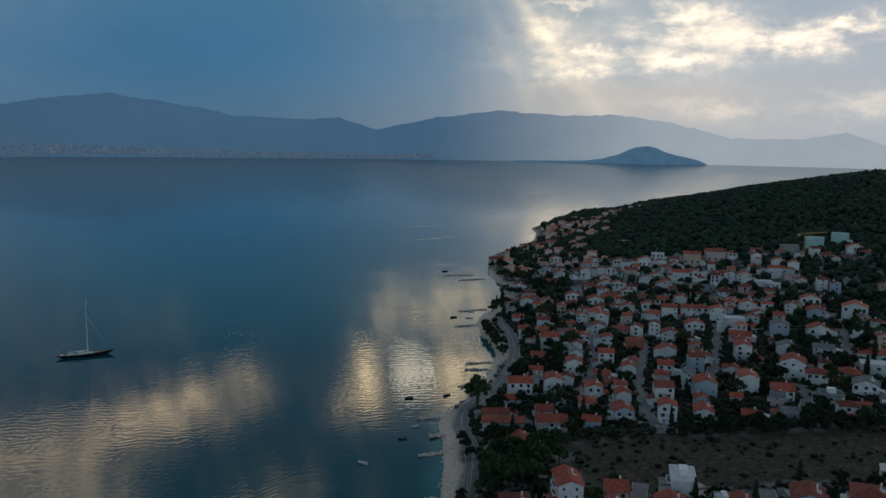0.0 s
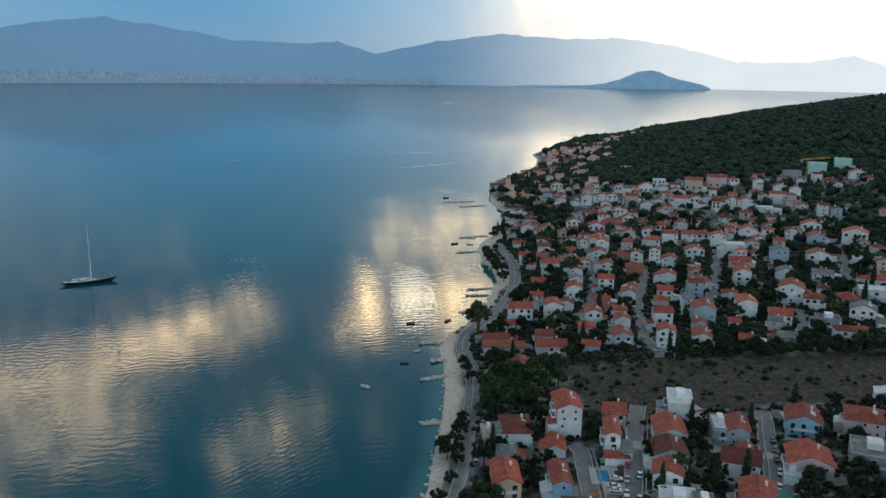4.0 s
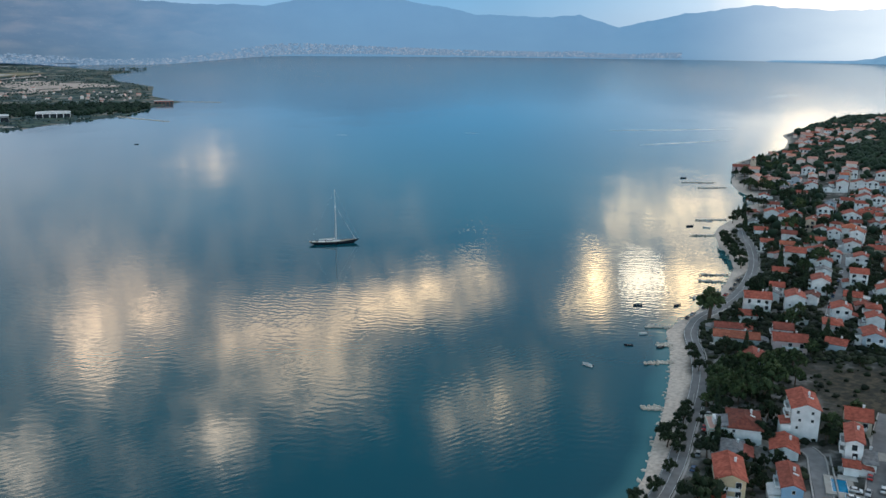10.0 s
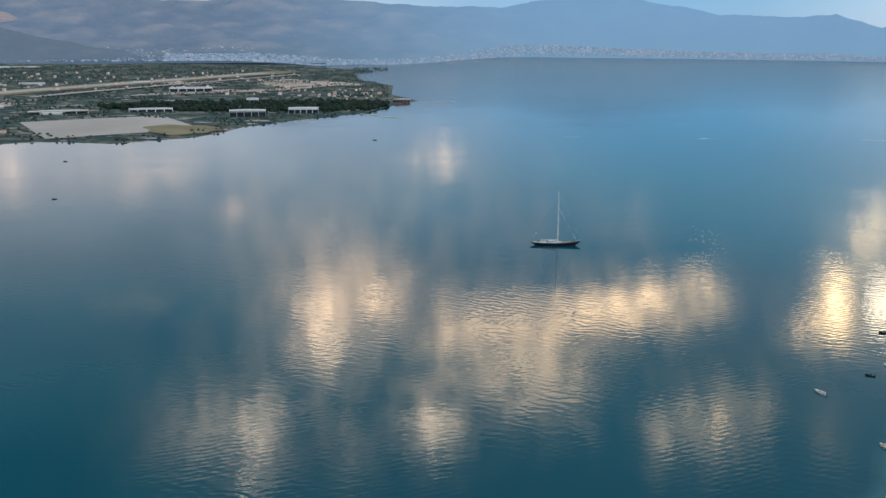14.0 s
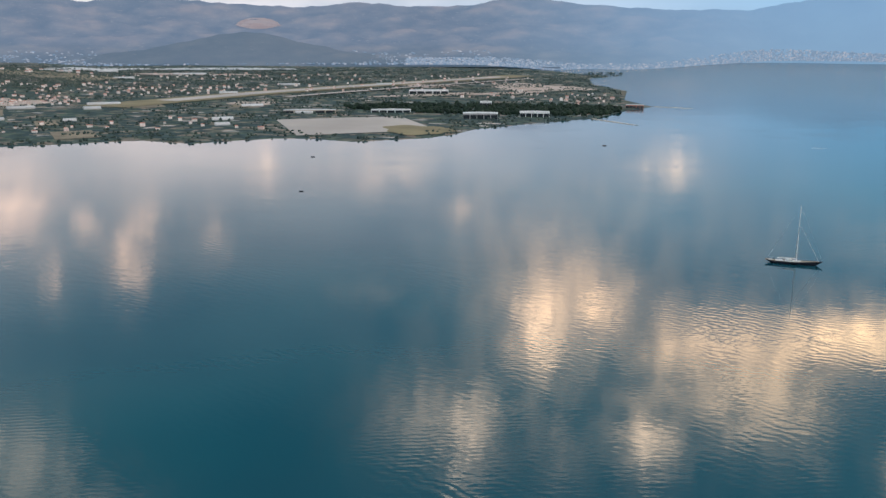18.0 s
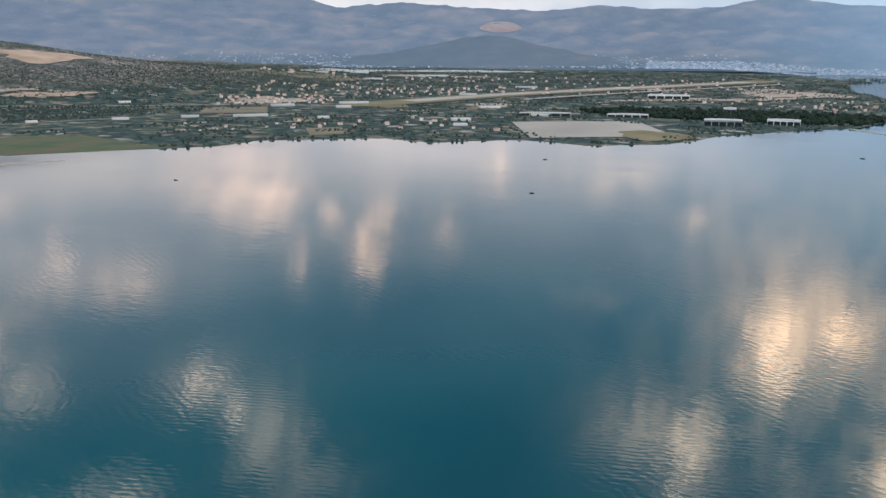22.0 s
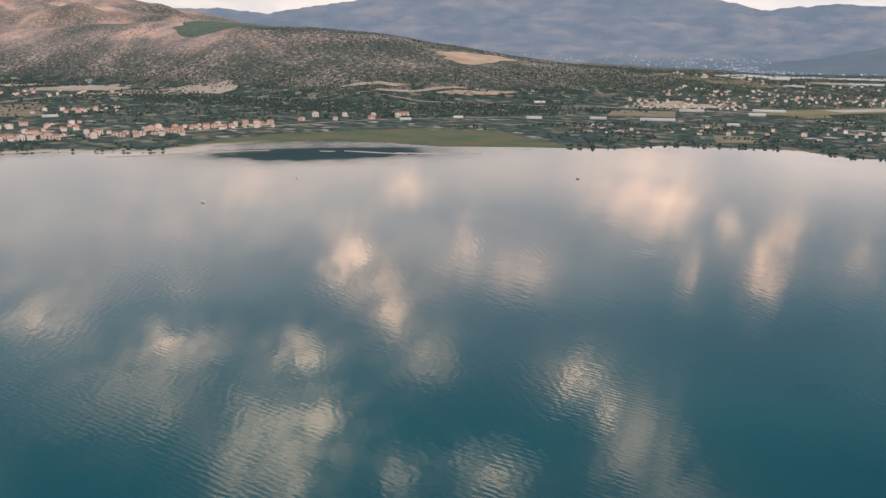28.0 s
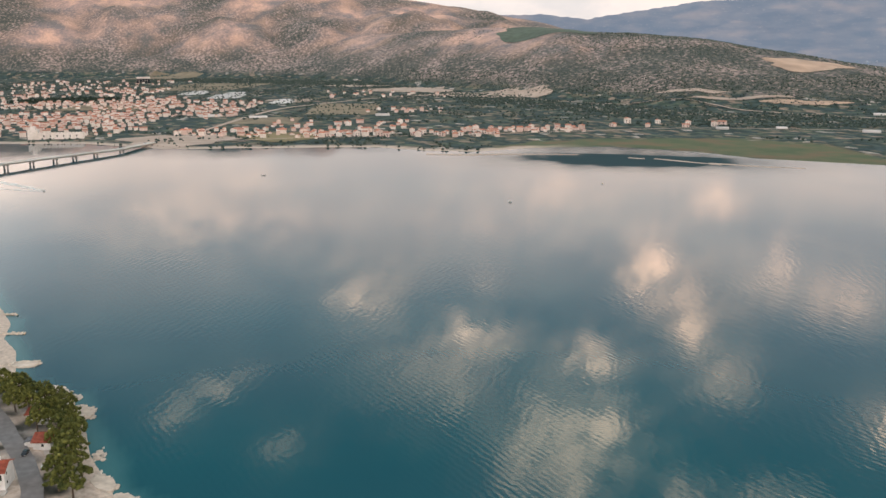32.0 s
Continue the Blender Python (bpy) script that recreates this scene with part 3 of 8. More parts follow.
# ---- land and sea ----
def polar_sheet(name, angles, radii, height, mat, zone, keep=None, start=None):
    """A sheet of ground over headings and distances, with its zones as a colour attribute."""
    a, r = np.meshgrid(np.radians(angles), radii, indexing="ij")
    if start is not None:
        near = start(np.degrees(a))
        r = near + (4955 - near) * r
    px, py = -r * np.sin(a), r * np.cos(a)
    z, s = height(px, py)
    n, k = px.shape
    verts = np.stack([px, py, z], -1).reshape(-1, 3)
    i, j = np.meshgrid(np.arange(n - 1), np.arange(k - 1), indexing="ij")
    q = (i * k + j).ravel()
    faces = np.stack([q, q + k, q + k + 1, q + 1], -1)
    if keep is not None:
        ok = keep(px, py, s).ravel()
        faces = faces[ok[faces].any(1)]
        used = np.zeros(len(verts), bool)
        used[faces.ravel()] = True
        index = np.cumsum(used) - 1
        faces = index[faces]
    else:
        used = np.ones(len(verts), bool)
    me = bpy.data.meshes.new(name)
    me.from_pydata(verts[used].tolist(), [], faces[:, ::-1].tolist())
    me.polygons.foreach_set("use_smooth", np.ones(len(faces), bool))
    c = zone(px, py, z, s)
    c = c.reshape(-1, c.shape[-1])[used]
    att = me.attributes.new("zone", "FLOAT_COLOR", "POINT")
    att.data.foreach_set("color", np.hstack([c, np.ones((len(c), 4 - c.shape[1]))]).astype(np.float32).ravel())
    me.materials.append(mat)
    return new(name, me)


def near_zone(px, py, z, s):
    beach = soft(s + rough(px, py, 30, 4) * 2.0 - 6 * soft(px, 370, 400) * soft(px, 640, 600) + 3.5 * soft(px, 280, 380) + 3 * soft(px, -150, -250) * soft(px, -420, -380), 10, 6)
    # the dry slope between the two quarters of the town
    u = 0.72 * px - 0.69 * py
    v = 0.69 * px + 0.72 * py
    meadow = soft(u, 38, 60) * soft(v + rough(px, py, 40, 5) * 3, 309, 315) * soft(v + rough(px, py, 50, 6) * 4, 372, 360) * soft(px, 620, 500)
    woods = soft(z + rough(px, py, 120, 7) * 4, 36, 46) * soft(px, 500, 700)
    yards = 0.85 * soft(px, -150, -230) * soft(s + rough(px, py, 25, 27) * 8, 60, 40) * soft(rough(px, py, 18, 28), -0.5, 0.3)
    return np.stack([np.maximum(beach, yards), meadow, woods], -1)


def far_zone(px, py, z, s):
    az, r = np.degrees(np.arctan2(-px, py)), np.hypot(px, py)
    beach = soft(s + rough(px, py, 60, 8) * 5, 24, 14) * soft(az, 56, 62)
    stone = soft(z + rough(px, py, 90, 10) * 6, 24, 44)
    # bare upper slopes, which also take the painted sunlight
    bare = soft(z, 70, 165) * soft(az, 52, 60) * soft(rough(px, py, 520, 9) + rough(px, py, 150, 12) * 0.2, -0.9, 1.0)
    wide = np.interp(az, [36, 39, 42, 48, 54, 58, 62, 65], [0, 60, 200, 190, 110, 85, 40, 0])
    reeds = soft(s + rough(px, py, 70, 14) * 12, wide, wide * 0.85 - 4) * soft(s, 0, 4)
    return np.stack([beach, stone, bare, reeds], -1)


near_angles = np.concatenate([np.arange(-180, -78, 6.0), np.arange(-76, -36, 0.25), np.arange(-36, 78, 4.0), np.arange(80, 98, 0.25), np.arange(98, 180, 6.0), [180.0]])
near_radii = np.concatenate([[0.0, 60, 120], 180 * 1.006 ** np.arange(0, 290), 1030 * 1.015 ** np.arange(0, 80)])
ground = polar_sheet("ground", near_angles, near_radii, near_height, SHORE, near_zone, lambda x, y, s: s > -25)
tagged(ground, "sloping shore land with pebble beach, dry meadow, gardens and forest floor", "ground", kind="structure")
far_angles = np.arange(-46, 116, 0.3)
far_radii = np.concatenate([780 * 1.009 ** np.arange(0, 200)])
far_ground = polar_sheet("ground_across_bay", far_angles, far_radii, far_height, FAR, far_zone, lambda x, y, s: (s > -40) & (np.hypot(x, y) < 3000 + 620 * soft(np.degrees(np.arctan2(-x, y)), -8, 2) + 1080 * soft(np.degrees(np.arctan2(-x, y)), 48, 60)))
tagged(far_ground, "coastal plain of small fields below stony scrub hills across the bay", "ground", kind="structure")


def mountain_start(az):
    """Where the hazy distance begins: behind the plain, or at the far coast."""
    return 4760 + (3520 - 4760) * soft(az, -17, -8) * (1 - soft(az, 54, 64))


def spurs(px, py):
    """Relief, spurs high and gullies low: shapes the slopes and shades their glow."""
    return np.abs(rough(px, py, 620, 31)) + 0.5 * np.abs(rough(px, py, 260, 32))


def mountain(px, py):
    r, az = np.hypot(px, py), np.degrees(np.arctan2(-px, py))
    rel = rough(px, py, 500, 11) * 0.6 + rough(px, py, 210, 12) * 0.4
    top = 140 + 4955 * skyline(az, BACK_RIDGE) + rough(px, py, 140, 14) * 5 + rough(px, py, 60, 15) * 3
    land = soft(az, -17, -8)
    rel = rel + (spurs(px, py) - 0.7) * 1.2
    k = np.clip((r - mountain_start(az)) / (4955 - mountain_start(az)), 0, 1)
    low = -4 + 26 * soft(az, -6, 2)
    z = low + (top - low + rel * (12 + 46 * land) * (1 - k) * k * 4) * k ** (0.75 + 0.9 * land)
    return z, k


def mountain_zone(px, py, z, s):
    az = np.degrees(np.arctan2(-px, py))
    # alpha: spur relief, for the shading painted into the glow
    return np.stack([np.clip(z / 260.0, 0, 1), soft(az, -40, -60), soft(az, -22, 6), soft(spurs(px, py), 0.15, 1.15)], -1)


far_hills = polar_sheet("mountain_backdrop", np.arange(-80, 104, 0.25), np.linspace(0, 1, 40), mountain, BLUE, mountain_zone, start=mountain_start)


def add_face(ob):
    """Heading and height over the eye of each point, in degrees, for the folds of the slopes."""
    me = ob.data
    co = np.empty(len(me.vertices) * 3, np.float32)
    me.vertices.foreach_get("co", co)
    co = co.reshape(-1, 3)
    flat = np.hypot(co[:, 0], co[:, 1])
    uv = np.stack([np.degrees(np.arctan2(-co[:, 0], co[:, 1])), np.degrees(np.arctan2(co[:, 2] - HEIGHT, flat)), flat * 0.001], -1)
    me.attributes.new("face", "FLOAT_VECTOR", "POINT").data.foreach_set("vector", uv.astype(np.float32).ravel())


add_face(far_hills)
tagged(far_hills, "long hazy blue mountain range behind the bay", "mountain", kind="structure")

FOOTHILL = ((-3, -2.6), (0, -2.1), (4, -1.7), (7, -1.45), (10, -1.1), (12.5, -0.62), (14.5, -0.12), (16.2, 0.08), (18, -0.08), (20, -0.5), (22.5, -0.98), (26, -1.4), (31, -2.1), (34, -2.8))


def foothill(px, py):
    r, az = np.hypot(px, py), np.degrees(np.arctan2(-px, py))
    top = 140 + 3900 * skyline(az, FOOTHILL) + rough(px, py, 160, 21) * 5
    k = np.clip((r - 3450) / 450.0, 0, 1)
    return 14 + (top - 14) * soft(k, 0, 1) + rough(px, py, 120, 22) * 4 * k * (1 - k) * 4, k


# same haze glow in the emission, dimmer for the nearer hill
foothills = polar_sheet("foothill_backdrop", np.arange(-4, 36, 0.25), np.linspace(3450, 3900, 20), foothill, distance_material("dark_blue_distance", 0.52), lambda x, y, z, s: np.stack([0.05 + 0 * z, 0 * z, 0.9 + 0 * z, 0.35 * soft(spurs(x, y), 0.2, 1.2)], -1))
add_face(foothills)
tagged(foothills, "dark blue wooded foothill before the mountains", "hill", kind="structure")
# the red quarry on the mountain side
_az = np.linspace(14.0, 16.9, 16)
_low = 0.22 + 0.25 * np.abs((_az - 15.45) / 1.45) ** 2
_high = 0.30 + 0.62 * np.sqrt(np.clip(1 - ((_az - 15.45) / 1.45) ** 2, 0.02, 1))
_rows = []
for a, lo, hi in zip(_az, _low, _high):
    r = np.linspace(3560, 4945, 600)
    px, py = -r * np.sin(np.radians(a)), r * np.cos(np.radians(a))
    z = mountain(px, py)[0]
    el = np.degrees(np.arctan2(z - HEIGHT, r))
    _rows.append([(px[i], py[i], z[i] + 4) for i in (int(np.abs(el - q).argmin()) for q in np.linspace(lo, hi, 5))])
_me = bpy.data.meshes.new("far_quarry")
_me.from_pydata([p for row in _rows for p in row], [], [(i * 5 + j, i * 5 + j + 1, i * 5 + j + 6, i * 5 + j + 5) for i in range(15) for j in range(4)])
# haze over the quarry rock is put into its emission
_m, _t, _b = material("hazy_quarry_rock")
_b.inputs["Base Color"].default_value = (0.12, 0.10, 0.09, 1)
_t.links.new(tramp(_t, tnoise(_t, 0.02, 5), (0.3, (0.165, 0.128, 0.150)), (0.7, (0.235, 0.172, 0.178))), _b.inputs["Emission Color"])
_b.inputs["Emission Strength"].default_value = 0.8
_me.materials.append(_m)
tagged(new("far_quarry", _me), "reddish quarry scar high on the hazy mountain", "quarry", kind="structure")

# the sea, one sheet to the skyline
sea_a = np.concatenate([np.arange(-180, -80, 5.0), np.arange(-80, 38, 0.5), np.arange(38, 68, 0.15), np.arange(68, 100, 0.5), np.arange(100, 181, 5.0)])
sea_r = np.concatenate([[0.0], 60 * 1.03 ** np.arange(0, 82), np.arange(670, 1100, 7.0), 1110 * 1.03 ** np.arange(0, 60)])
sea_r = np.append(sea_r[sea_r < 4860], 4950.0)


def sea_zone(px, py, z, s):
    n = inland(px, py, NEAR_COAST + NEAR_COAST_EAST)
    k = soft(n + rough(px, py, 40, 13) * 3, -10, -1) * 0.9
    # mask of the lagoon patch where the dark hill reflection is painted
    hill_reflection = soft(np.hypot((0.5 * px + 0.87 * py - 128) / 215, (0.87 * px - 0.5 * py + 1095) / 115) + rough(px, py, 90, 17) * 0.08 + rough(px, py, 31, 19) * 0.05, 1.55, 0.55)
    return np.stack([k, soft(np.hypot(px, py), 900, 2600), hill_reflection], -1)


sea = polar_sheet("water", sea_a, sea_r, lambda x, y: (0 * x, 0 * x), SEA, sea_zone)
sea.data.attributes["zone"].name = "shore"
tagged(sea, "calm teal sea with light ripples mirroring the clouds", "sea", kind="structure")

# ---- helpers for things ----
def part(name, bm, mat, parent, label="", place=None):
    """Links a bmesh (or a mesh that is shared) as one mesh under a thing or a part."""
    if isinstance(bm, bmesh.types.BMesh):
        me = bpy.data.meshes.new(name)
        bm.to_mesh(me)
        bm.free()
        for m in mat if isinstance(mat, (list, tuple)) else (mat,):
            me.materials.append(m)
    else:
        me = bm
    ob = new(name, me)
    ob.parent = parent
    if place is not None:
        ob.matrix_basis = place
    if label:
        ob["label"] = label
    return ob


def shared(name, bm, *mats):
    me = bpy.data.meshes.new(name)
    bm.to_mesh(me)
    bm.free()
    for m in mats:
        me.materials.append(m)
    return me


def box(bm, x0, y0, z0, x1, y1, z1, mat=0):
    v = [bm.verts.new(p) for p in ((x0, y0, z0), (x1, y0, z0), (x1, y1, z0), (x0, y1, z0), (x0, y0, z1), (x1, y0, z1), (x1, y1, z1), (x0, y1, z1))]
    for f in ((3, 2, 1, 0), (4, 5, 6, 7), (0, 1, 5, 4), (1, 2, 6, 5), (2, 3, 7, 6), (3, 0, 4, 7)):
        bm.faces.new([v[i] for i in f]).material_index = mat
    return bm


def prism(bm, ring, z0, z1, mat=0, top=1.0):
    """An upright prism over a ring of (x, y); top shrinks its upper ring."""
    cx, cy = sum(p[0] for p in ring) / len(ring), sum(p[1] for p in ring) / len(ring)
    lo = [bm.verts.new((x, y, z0)) for x, y in ring]
    hi = [bm.verts.new((cx + (x - cx) * top, cy + (y - cy) * top, z1)) for x, y in ring]
    n = len(ring)
    bm.faces.new(hi).material_index = mat
    bm.faces.new(lo[::-1]).material_index = mat
    for i in range(n):
        bm.faces.new((lo[i], lo[(i + 1) % n], hi[(i + 1) % n], hi[i])).material_index = mat
    return bm


def tube(bm, a, b, ra, rb, sides=8, mat=0):
    """A tapered round bar from a to b."""
    a, b = Vector(a), Vector(b)
    q = (b - a).to_track_quat("Z", "Y")
    rings = []
    for p, r in ((a, ra), (b, rb)):
        rings.append([bm.verts.new(p + q @ Vector((r * math.cos(6.2832 * i / sides), r * math.sin(6.2832 * i / sides), 0))) for i in range(sides)])
    for i in range(sides):
        bm.faces.new((rings[0][i], rings[0][(i + 1) % sides], rings[1][(i + 1) % sides], rings[1][i])).material_index = mat
    bm.faces.new(rings[1]).material_index = mat
    bm.faces.new(rings[0][::-1]).material_index = mat
    return bm


def thing(name, label, category, m, group=""):
    ob = new(name)
    ob.empty_display_size = 1.0
    ob.matrix_basis = m
    return tagged(ob, label, category, group)


def level(px, py):
    """Height of the near ground at a place."""
    return float(near_height(np.array([float(px)]), np.array([float(py)]))[0][0])


def far_level(px, py):
    return max(0.0, float(far_height(np.array([float(px)]), np.array([float(py)]))[0][0]))


def roof_material(name, low, high):
    m, t, b = material(name)
    c = t.nodes.new("ShaderNodeTexCoord")
    w = t.nodes.new("ShaderNodeTexWave")
    w.inputs["Scale"].default_value, w.inputs["Distortion"].default_value = 1.1, 0.6
    t.links.new(c.outputs["Object"], w.inputs["Vector"])
    info = t.nodes.new("ShaderNodeObjectInfo")
    col = tramp(t, tnoise(t, 0.9, 6), (0.32, low), (0.68, high))
    old = tramp(t, tnoise(t, 0.22, 4), (0.38, (0.62, 0.60, 0.58)), (0.62, (1.0, 1.0, 1.0)))
    col = tmix(t, 0.75, col, old, "MULTIPLY")
    col = tmix(t, 1.0, col, tramp(t, info.outputs["Random"], (0.0, (0.70, 0.72, 0.74)), (0.5, (1.0, 0.96, 0.92)), (1.0, (1.15, 1.05, 0.95))), "MULTIPLY")
    col = tmix(t, 0.16, col, w.outputs["Color"], "MULTIPLY")
    t.links.new(col, b.inputs["Base Color"])
    b.inputs["Roughness"].default_value = 0.8
    b.inputs["Specular IOR Level"].default_value = 0.3
    tbump(t, b, w.outputs["Fac"], 0.4, 0.05)
    return m


ROOFS = {
    "r": roof_material("red_roof_tile", (0.26, 0.060, 0.038), (0.44, 0.128, 0.085)),
    "o": roof_material("orange_roof_tile", (0.36, 0.100, 0.052), (0.53, 0.180, 0.105)),
    "d": roof_material("dark_red_roof_tile", (0.13, 0.035, 0.025), (0.24, 0.07, 0.045)),
    "k": roof_material("grey_roof_sheet", (0.14, 0.15, 0.17), (0.27, 0.28, 0.30)),
    "w": plain("white_roof_deck", (0.62, 0.62, 0.62), 0.8, 0.12, 0.6),
    "p": plain("pink_roof_deck", (0.55, 0.34, 0.28), 0.8, 0.12, 0.6),
}
WALLS = {
    "w": plain("white_render", (0.80, 0.80, 0.80), 0.85, 0.12, 0.5, by_object=0.16),
    "b": plain("pale_blue_grey_render", (0.42, 0.48, 0.55), 0.85, 0.08, 0.5),
    "s": plain("sky_blue_render", (0.36, 0.52, 0.70), 0.85, 0.08, 0.5),
    "y": plain("ochre_yellow_render", (0.62, 0.50, 0.32), 0.85, 0.08, 0.5),
    "p": plain("pale_pink_render", (0.62, 0.48, 0.47), 0.85, 0.08, 0.5),
    "e": plain("beige_render", (0.55, 0.46, 0.36), 0.85, 0.10, 0.5),
    "k": plain("bare_grey_concrete", (0.34, 0.34, 0.34), 0.9, 0.15, 0.5),
    "m": plain("pale_green_render", (0.52, 0.56, 0.50), 0.85, 0.08, 0.5),
    "n": plain("mint_green_render", (0.46, 0.66, 0.62), 0.85, 0.08, 0.5),
    "q": plain("brick_red_render", (0.45, 0.17, 0.11), 0.85, 0.10, 0.5),
}
WALL_WORD = {"w": "white", "b": "pale blue-grey", "s": "sky-blue", "y": "ochre yellow", "p": "pale pink", "e": "beige", "k": "bare concrete", "m": "pale green", "n": "mint green", "q": "brick-red"}
ROOF_WORD = {"r": "red tiled", "o": "bright orange tiled", "d": "dark red tiled", "k": "grey sheet", "w": "white", "p": "pink terrace"}
SHAPE_WORD = {"g": "gabled", "x": "gabled", "h": "hipped", "f": "flat"}
GLASS = plain("dark_window_glass", (0.025, 0.032, 0.040), 0.12, 0.2, 0.6, bump=0)
FRAME = plain("white_window_frame", (0.70, 0.70, 0.68), 0.5, 0.05, 2)
SHUTTER = plain("brown_shutter", (0.12, 0.07, 0.045), 0.7, 0.15, 3)
CONCRETE = plain("weathered_concrete", (0.36, 0.34, 0.32), 0.9, 0.16, 0.7)
STONE = plain("pale_limestone", (0.58, 0.515, 0.44), 0.9, 0.2, 0.5, by_object=0.2, bump=0.4)
METAL = plain("grey_metal", (0.45, 0.46, 0.48), 0.4, 0.1, 2, 0.9)
WHITE_METAL = plain("white_painted_metal", (0.76, 0.76, 0.75), 0.4, 0.06, 2)
SOLAR = plain("solar_panel_glass", (0.55, 0.58, 0.62), 0.15, 0.1, 2)
ASPHALT = plain("worn_asphalt", (0.19, 0.185, 0.185), 0.92, 0.2, 0.35, bump=0.2)
YARD = plain("pale_terrace_paving", (0.42, 0.40, 0.37), 0.9, 0.15, 0.4)
PAINT = plain("road_paint", (0.62, 0.62, 0.60), 0.7, 0.15, 1)
BLACK = plain("black_rubber", (0.02, 0.02, 0.022), 0.8, 0.15, 4)


def window_mesh(w, h):
    """A frame round the opening, one closed ring; the pane is apart."""
    bm = bmesh.new()
    ring = lambda k, y: [bm.verts.new(p) for p in ((-w / 2 - k, y, -k), (w / 2 + k, y, -k), (w / 2 + k, y, h + k), (-w / 2 - k, y, h + k))]
    loops = [ring(0.06, 0.03), ring(0.06, -0.08), ring(-0.07, -0.08), ring(-0.07, 0.03)]
    for p, q in zip(loops, loops[1:]):
        for i in range(4):
            bm.faces.new((p[i], p[(i + 1) % 4], q[(i + 1) % 4], q[i]))
    return shared("window", bm, FRAME)


def pane_mesh(w, h):
    return shared("pane", box(bmesh.new(), -w / 2 + 0.04, -0.03, 0.04, w / 2 - 0.04, 0.03, h - 0.04), GLASS)


def far_window_mesh(w, h):
    return shared("window", box(bmesh.new(), -w / 2, -0.05, 0, w / 2, 0.04, h, 0), GLASS)


WINDOW, PANE = window_mesh(1.0, 1.2), pane_mesh(1.0, 1.2)
TALL_WINDOW, TALL_PANE = window_mesh(1.7, 2.1), pane_mesh(1.7, 2.1)
FAR_WINDOW, FAR_TALL = far_window_mesh(1.1, 1.25), far_window_mesh(1.8, 2.0)
DOOR = shared("door", box(box(bmesh.new(), -0.5, -0.06, 0, 0.5, 0.04, 2.1), 0.32, -0.12, 0.95, 0.42, -0.05, 1.1, 1), SHUTTER, METAL)
_bm = box(bmesh.new(), -0.35, -0.3, -1.0, 0.35, 0.3, 1.0)
box(_bm, -0.45, -0.4, 1.0, 0.45, 0.4, 1.12)
box(_bm, -0.3, -0.25, 1.12, 0.3, 0.25, 1.3)
CHIMNEY = shared("chimney", _bm, WALLS["w"])
_bm = box(bmesh.new(), -1.0, -0.9, 0, 1.0, 0.9, 0.09)
tube(_bm, (-0.9, 1.05, 0.3), (0.9, 1.05, 0.3), 0.25, 0.25, 10, 1)
SOLAR_UNIT = shared("solar_heater", _bm, SOLAR, WHITE_METAL)


def balcony_mesh(w):
    """A slab with a low parapet round its three open sides."""
    bm = bmesh.new()
    outer = ((-w / 2, 0.0), (-w / 2, -1.35), (w / 2, -1.35), (w / 2, 0.0))
    inner = ((-w / 2 + 0.12, 0.0), (-w / 2 + 0.12, -1.23), (w / 2 - 0.12, -1.23), (w / 2 - 0.12, 0.0))
    ob, ot = [bm.verts.new((*p, -0.2)) for p in outer], [bm.verts.new((*p, 0.95)) for p in outer]
    ib, it = [bm.verts.new((*p, 0.0)) for p in inner], [bm.verts.new((*p, 0.95)) for p in inner]
    bm.faces.new(ob[::-1]).material_index = 1
    bm.faces.new(ib).material_index = 1
    for i in range(3):
        bm.faces.new((ob[i], ob[i + 1], ot[i + 1], ot[i]))
        bm.faces.new((ot[i], ot[i + 1], it[i + 1], it[i]))
        bm.faces.new((it[i], it[i + 1], ib[i + 1], ib[i]))
    return shared("balcony", bm, WALLS["w"], CONCRETE)


BALCONIES = {w: balcony_mesh(w) for w in (3, 5, 7)}


def house_body(w, d, h, kind, rise):
    """Walls with a plinth in the slope and, under a gable, their triangles."""
    bm = bmesh.new()
    x, y = w / 2, d / 2
    box(bm, -x, -y, -3.0, x, y, h)
    tri = ()
    if kind == "g":
        tri = (((-x, -y), (x, -y)), ((-x, y), (x, y)))
    elif kind == "x":
        tri = (((-x, -y), (-x, y)), ((x, -y), (x, y)))
    if kind == "g":
        a = [bm.verts.new(p) for p in ((-x, -y, h), (x, -y, h), (0, -y, h + rise))]
        b = [bm.verts.new(p) for p in ((-x, y, h), (x, y, h), (0, y, h + rise))]
        bm.faces.new(a), bm.faces.new(b[::-1])
    elif kind == "x":
        a = [bm.verts.new(p) for p in ((-x, -y, h), (-x, y, h), (-x, 0, h + rise))]
        b = [bm.verts.new(p) for p in ((x, -y, h), (x, y, h), (x, 0, h + rise))]
        bm.faces.new(a[::-1]), bm.faces.new(b)
    return bm


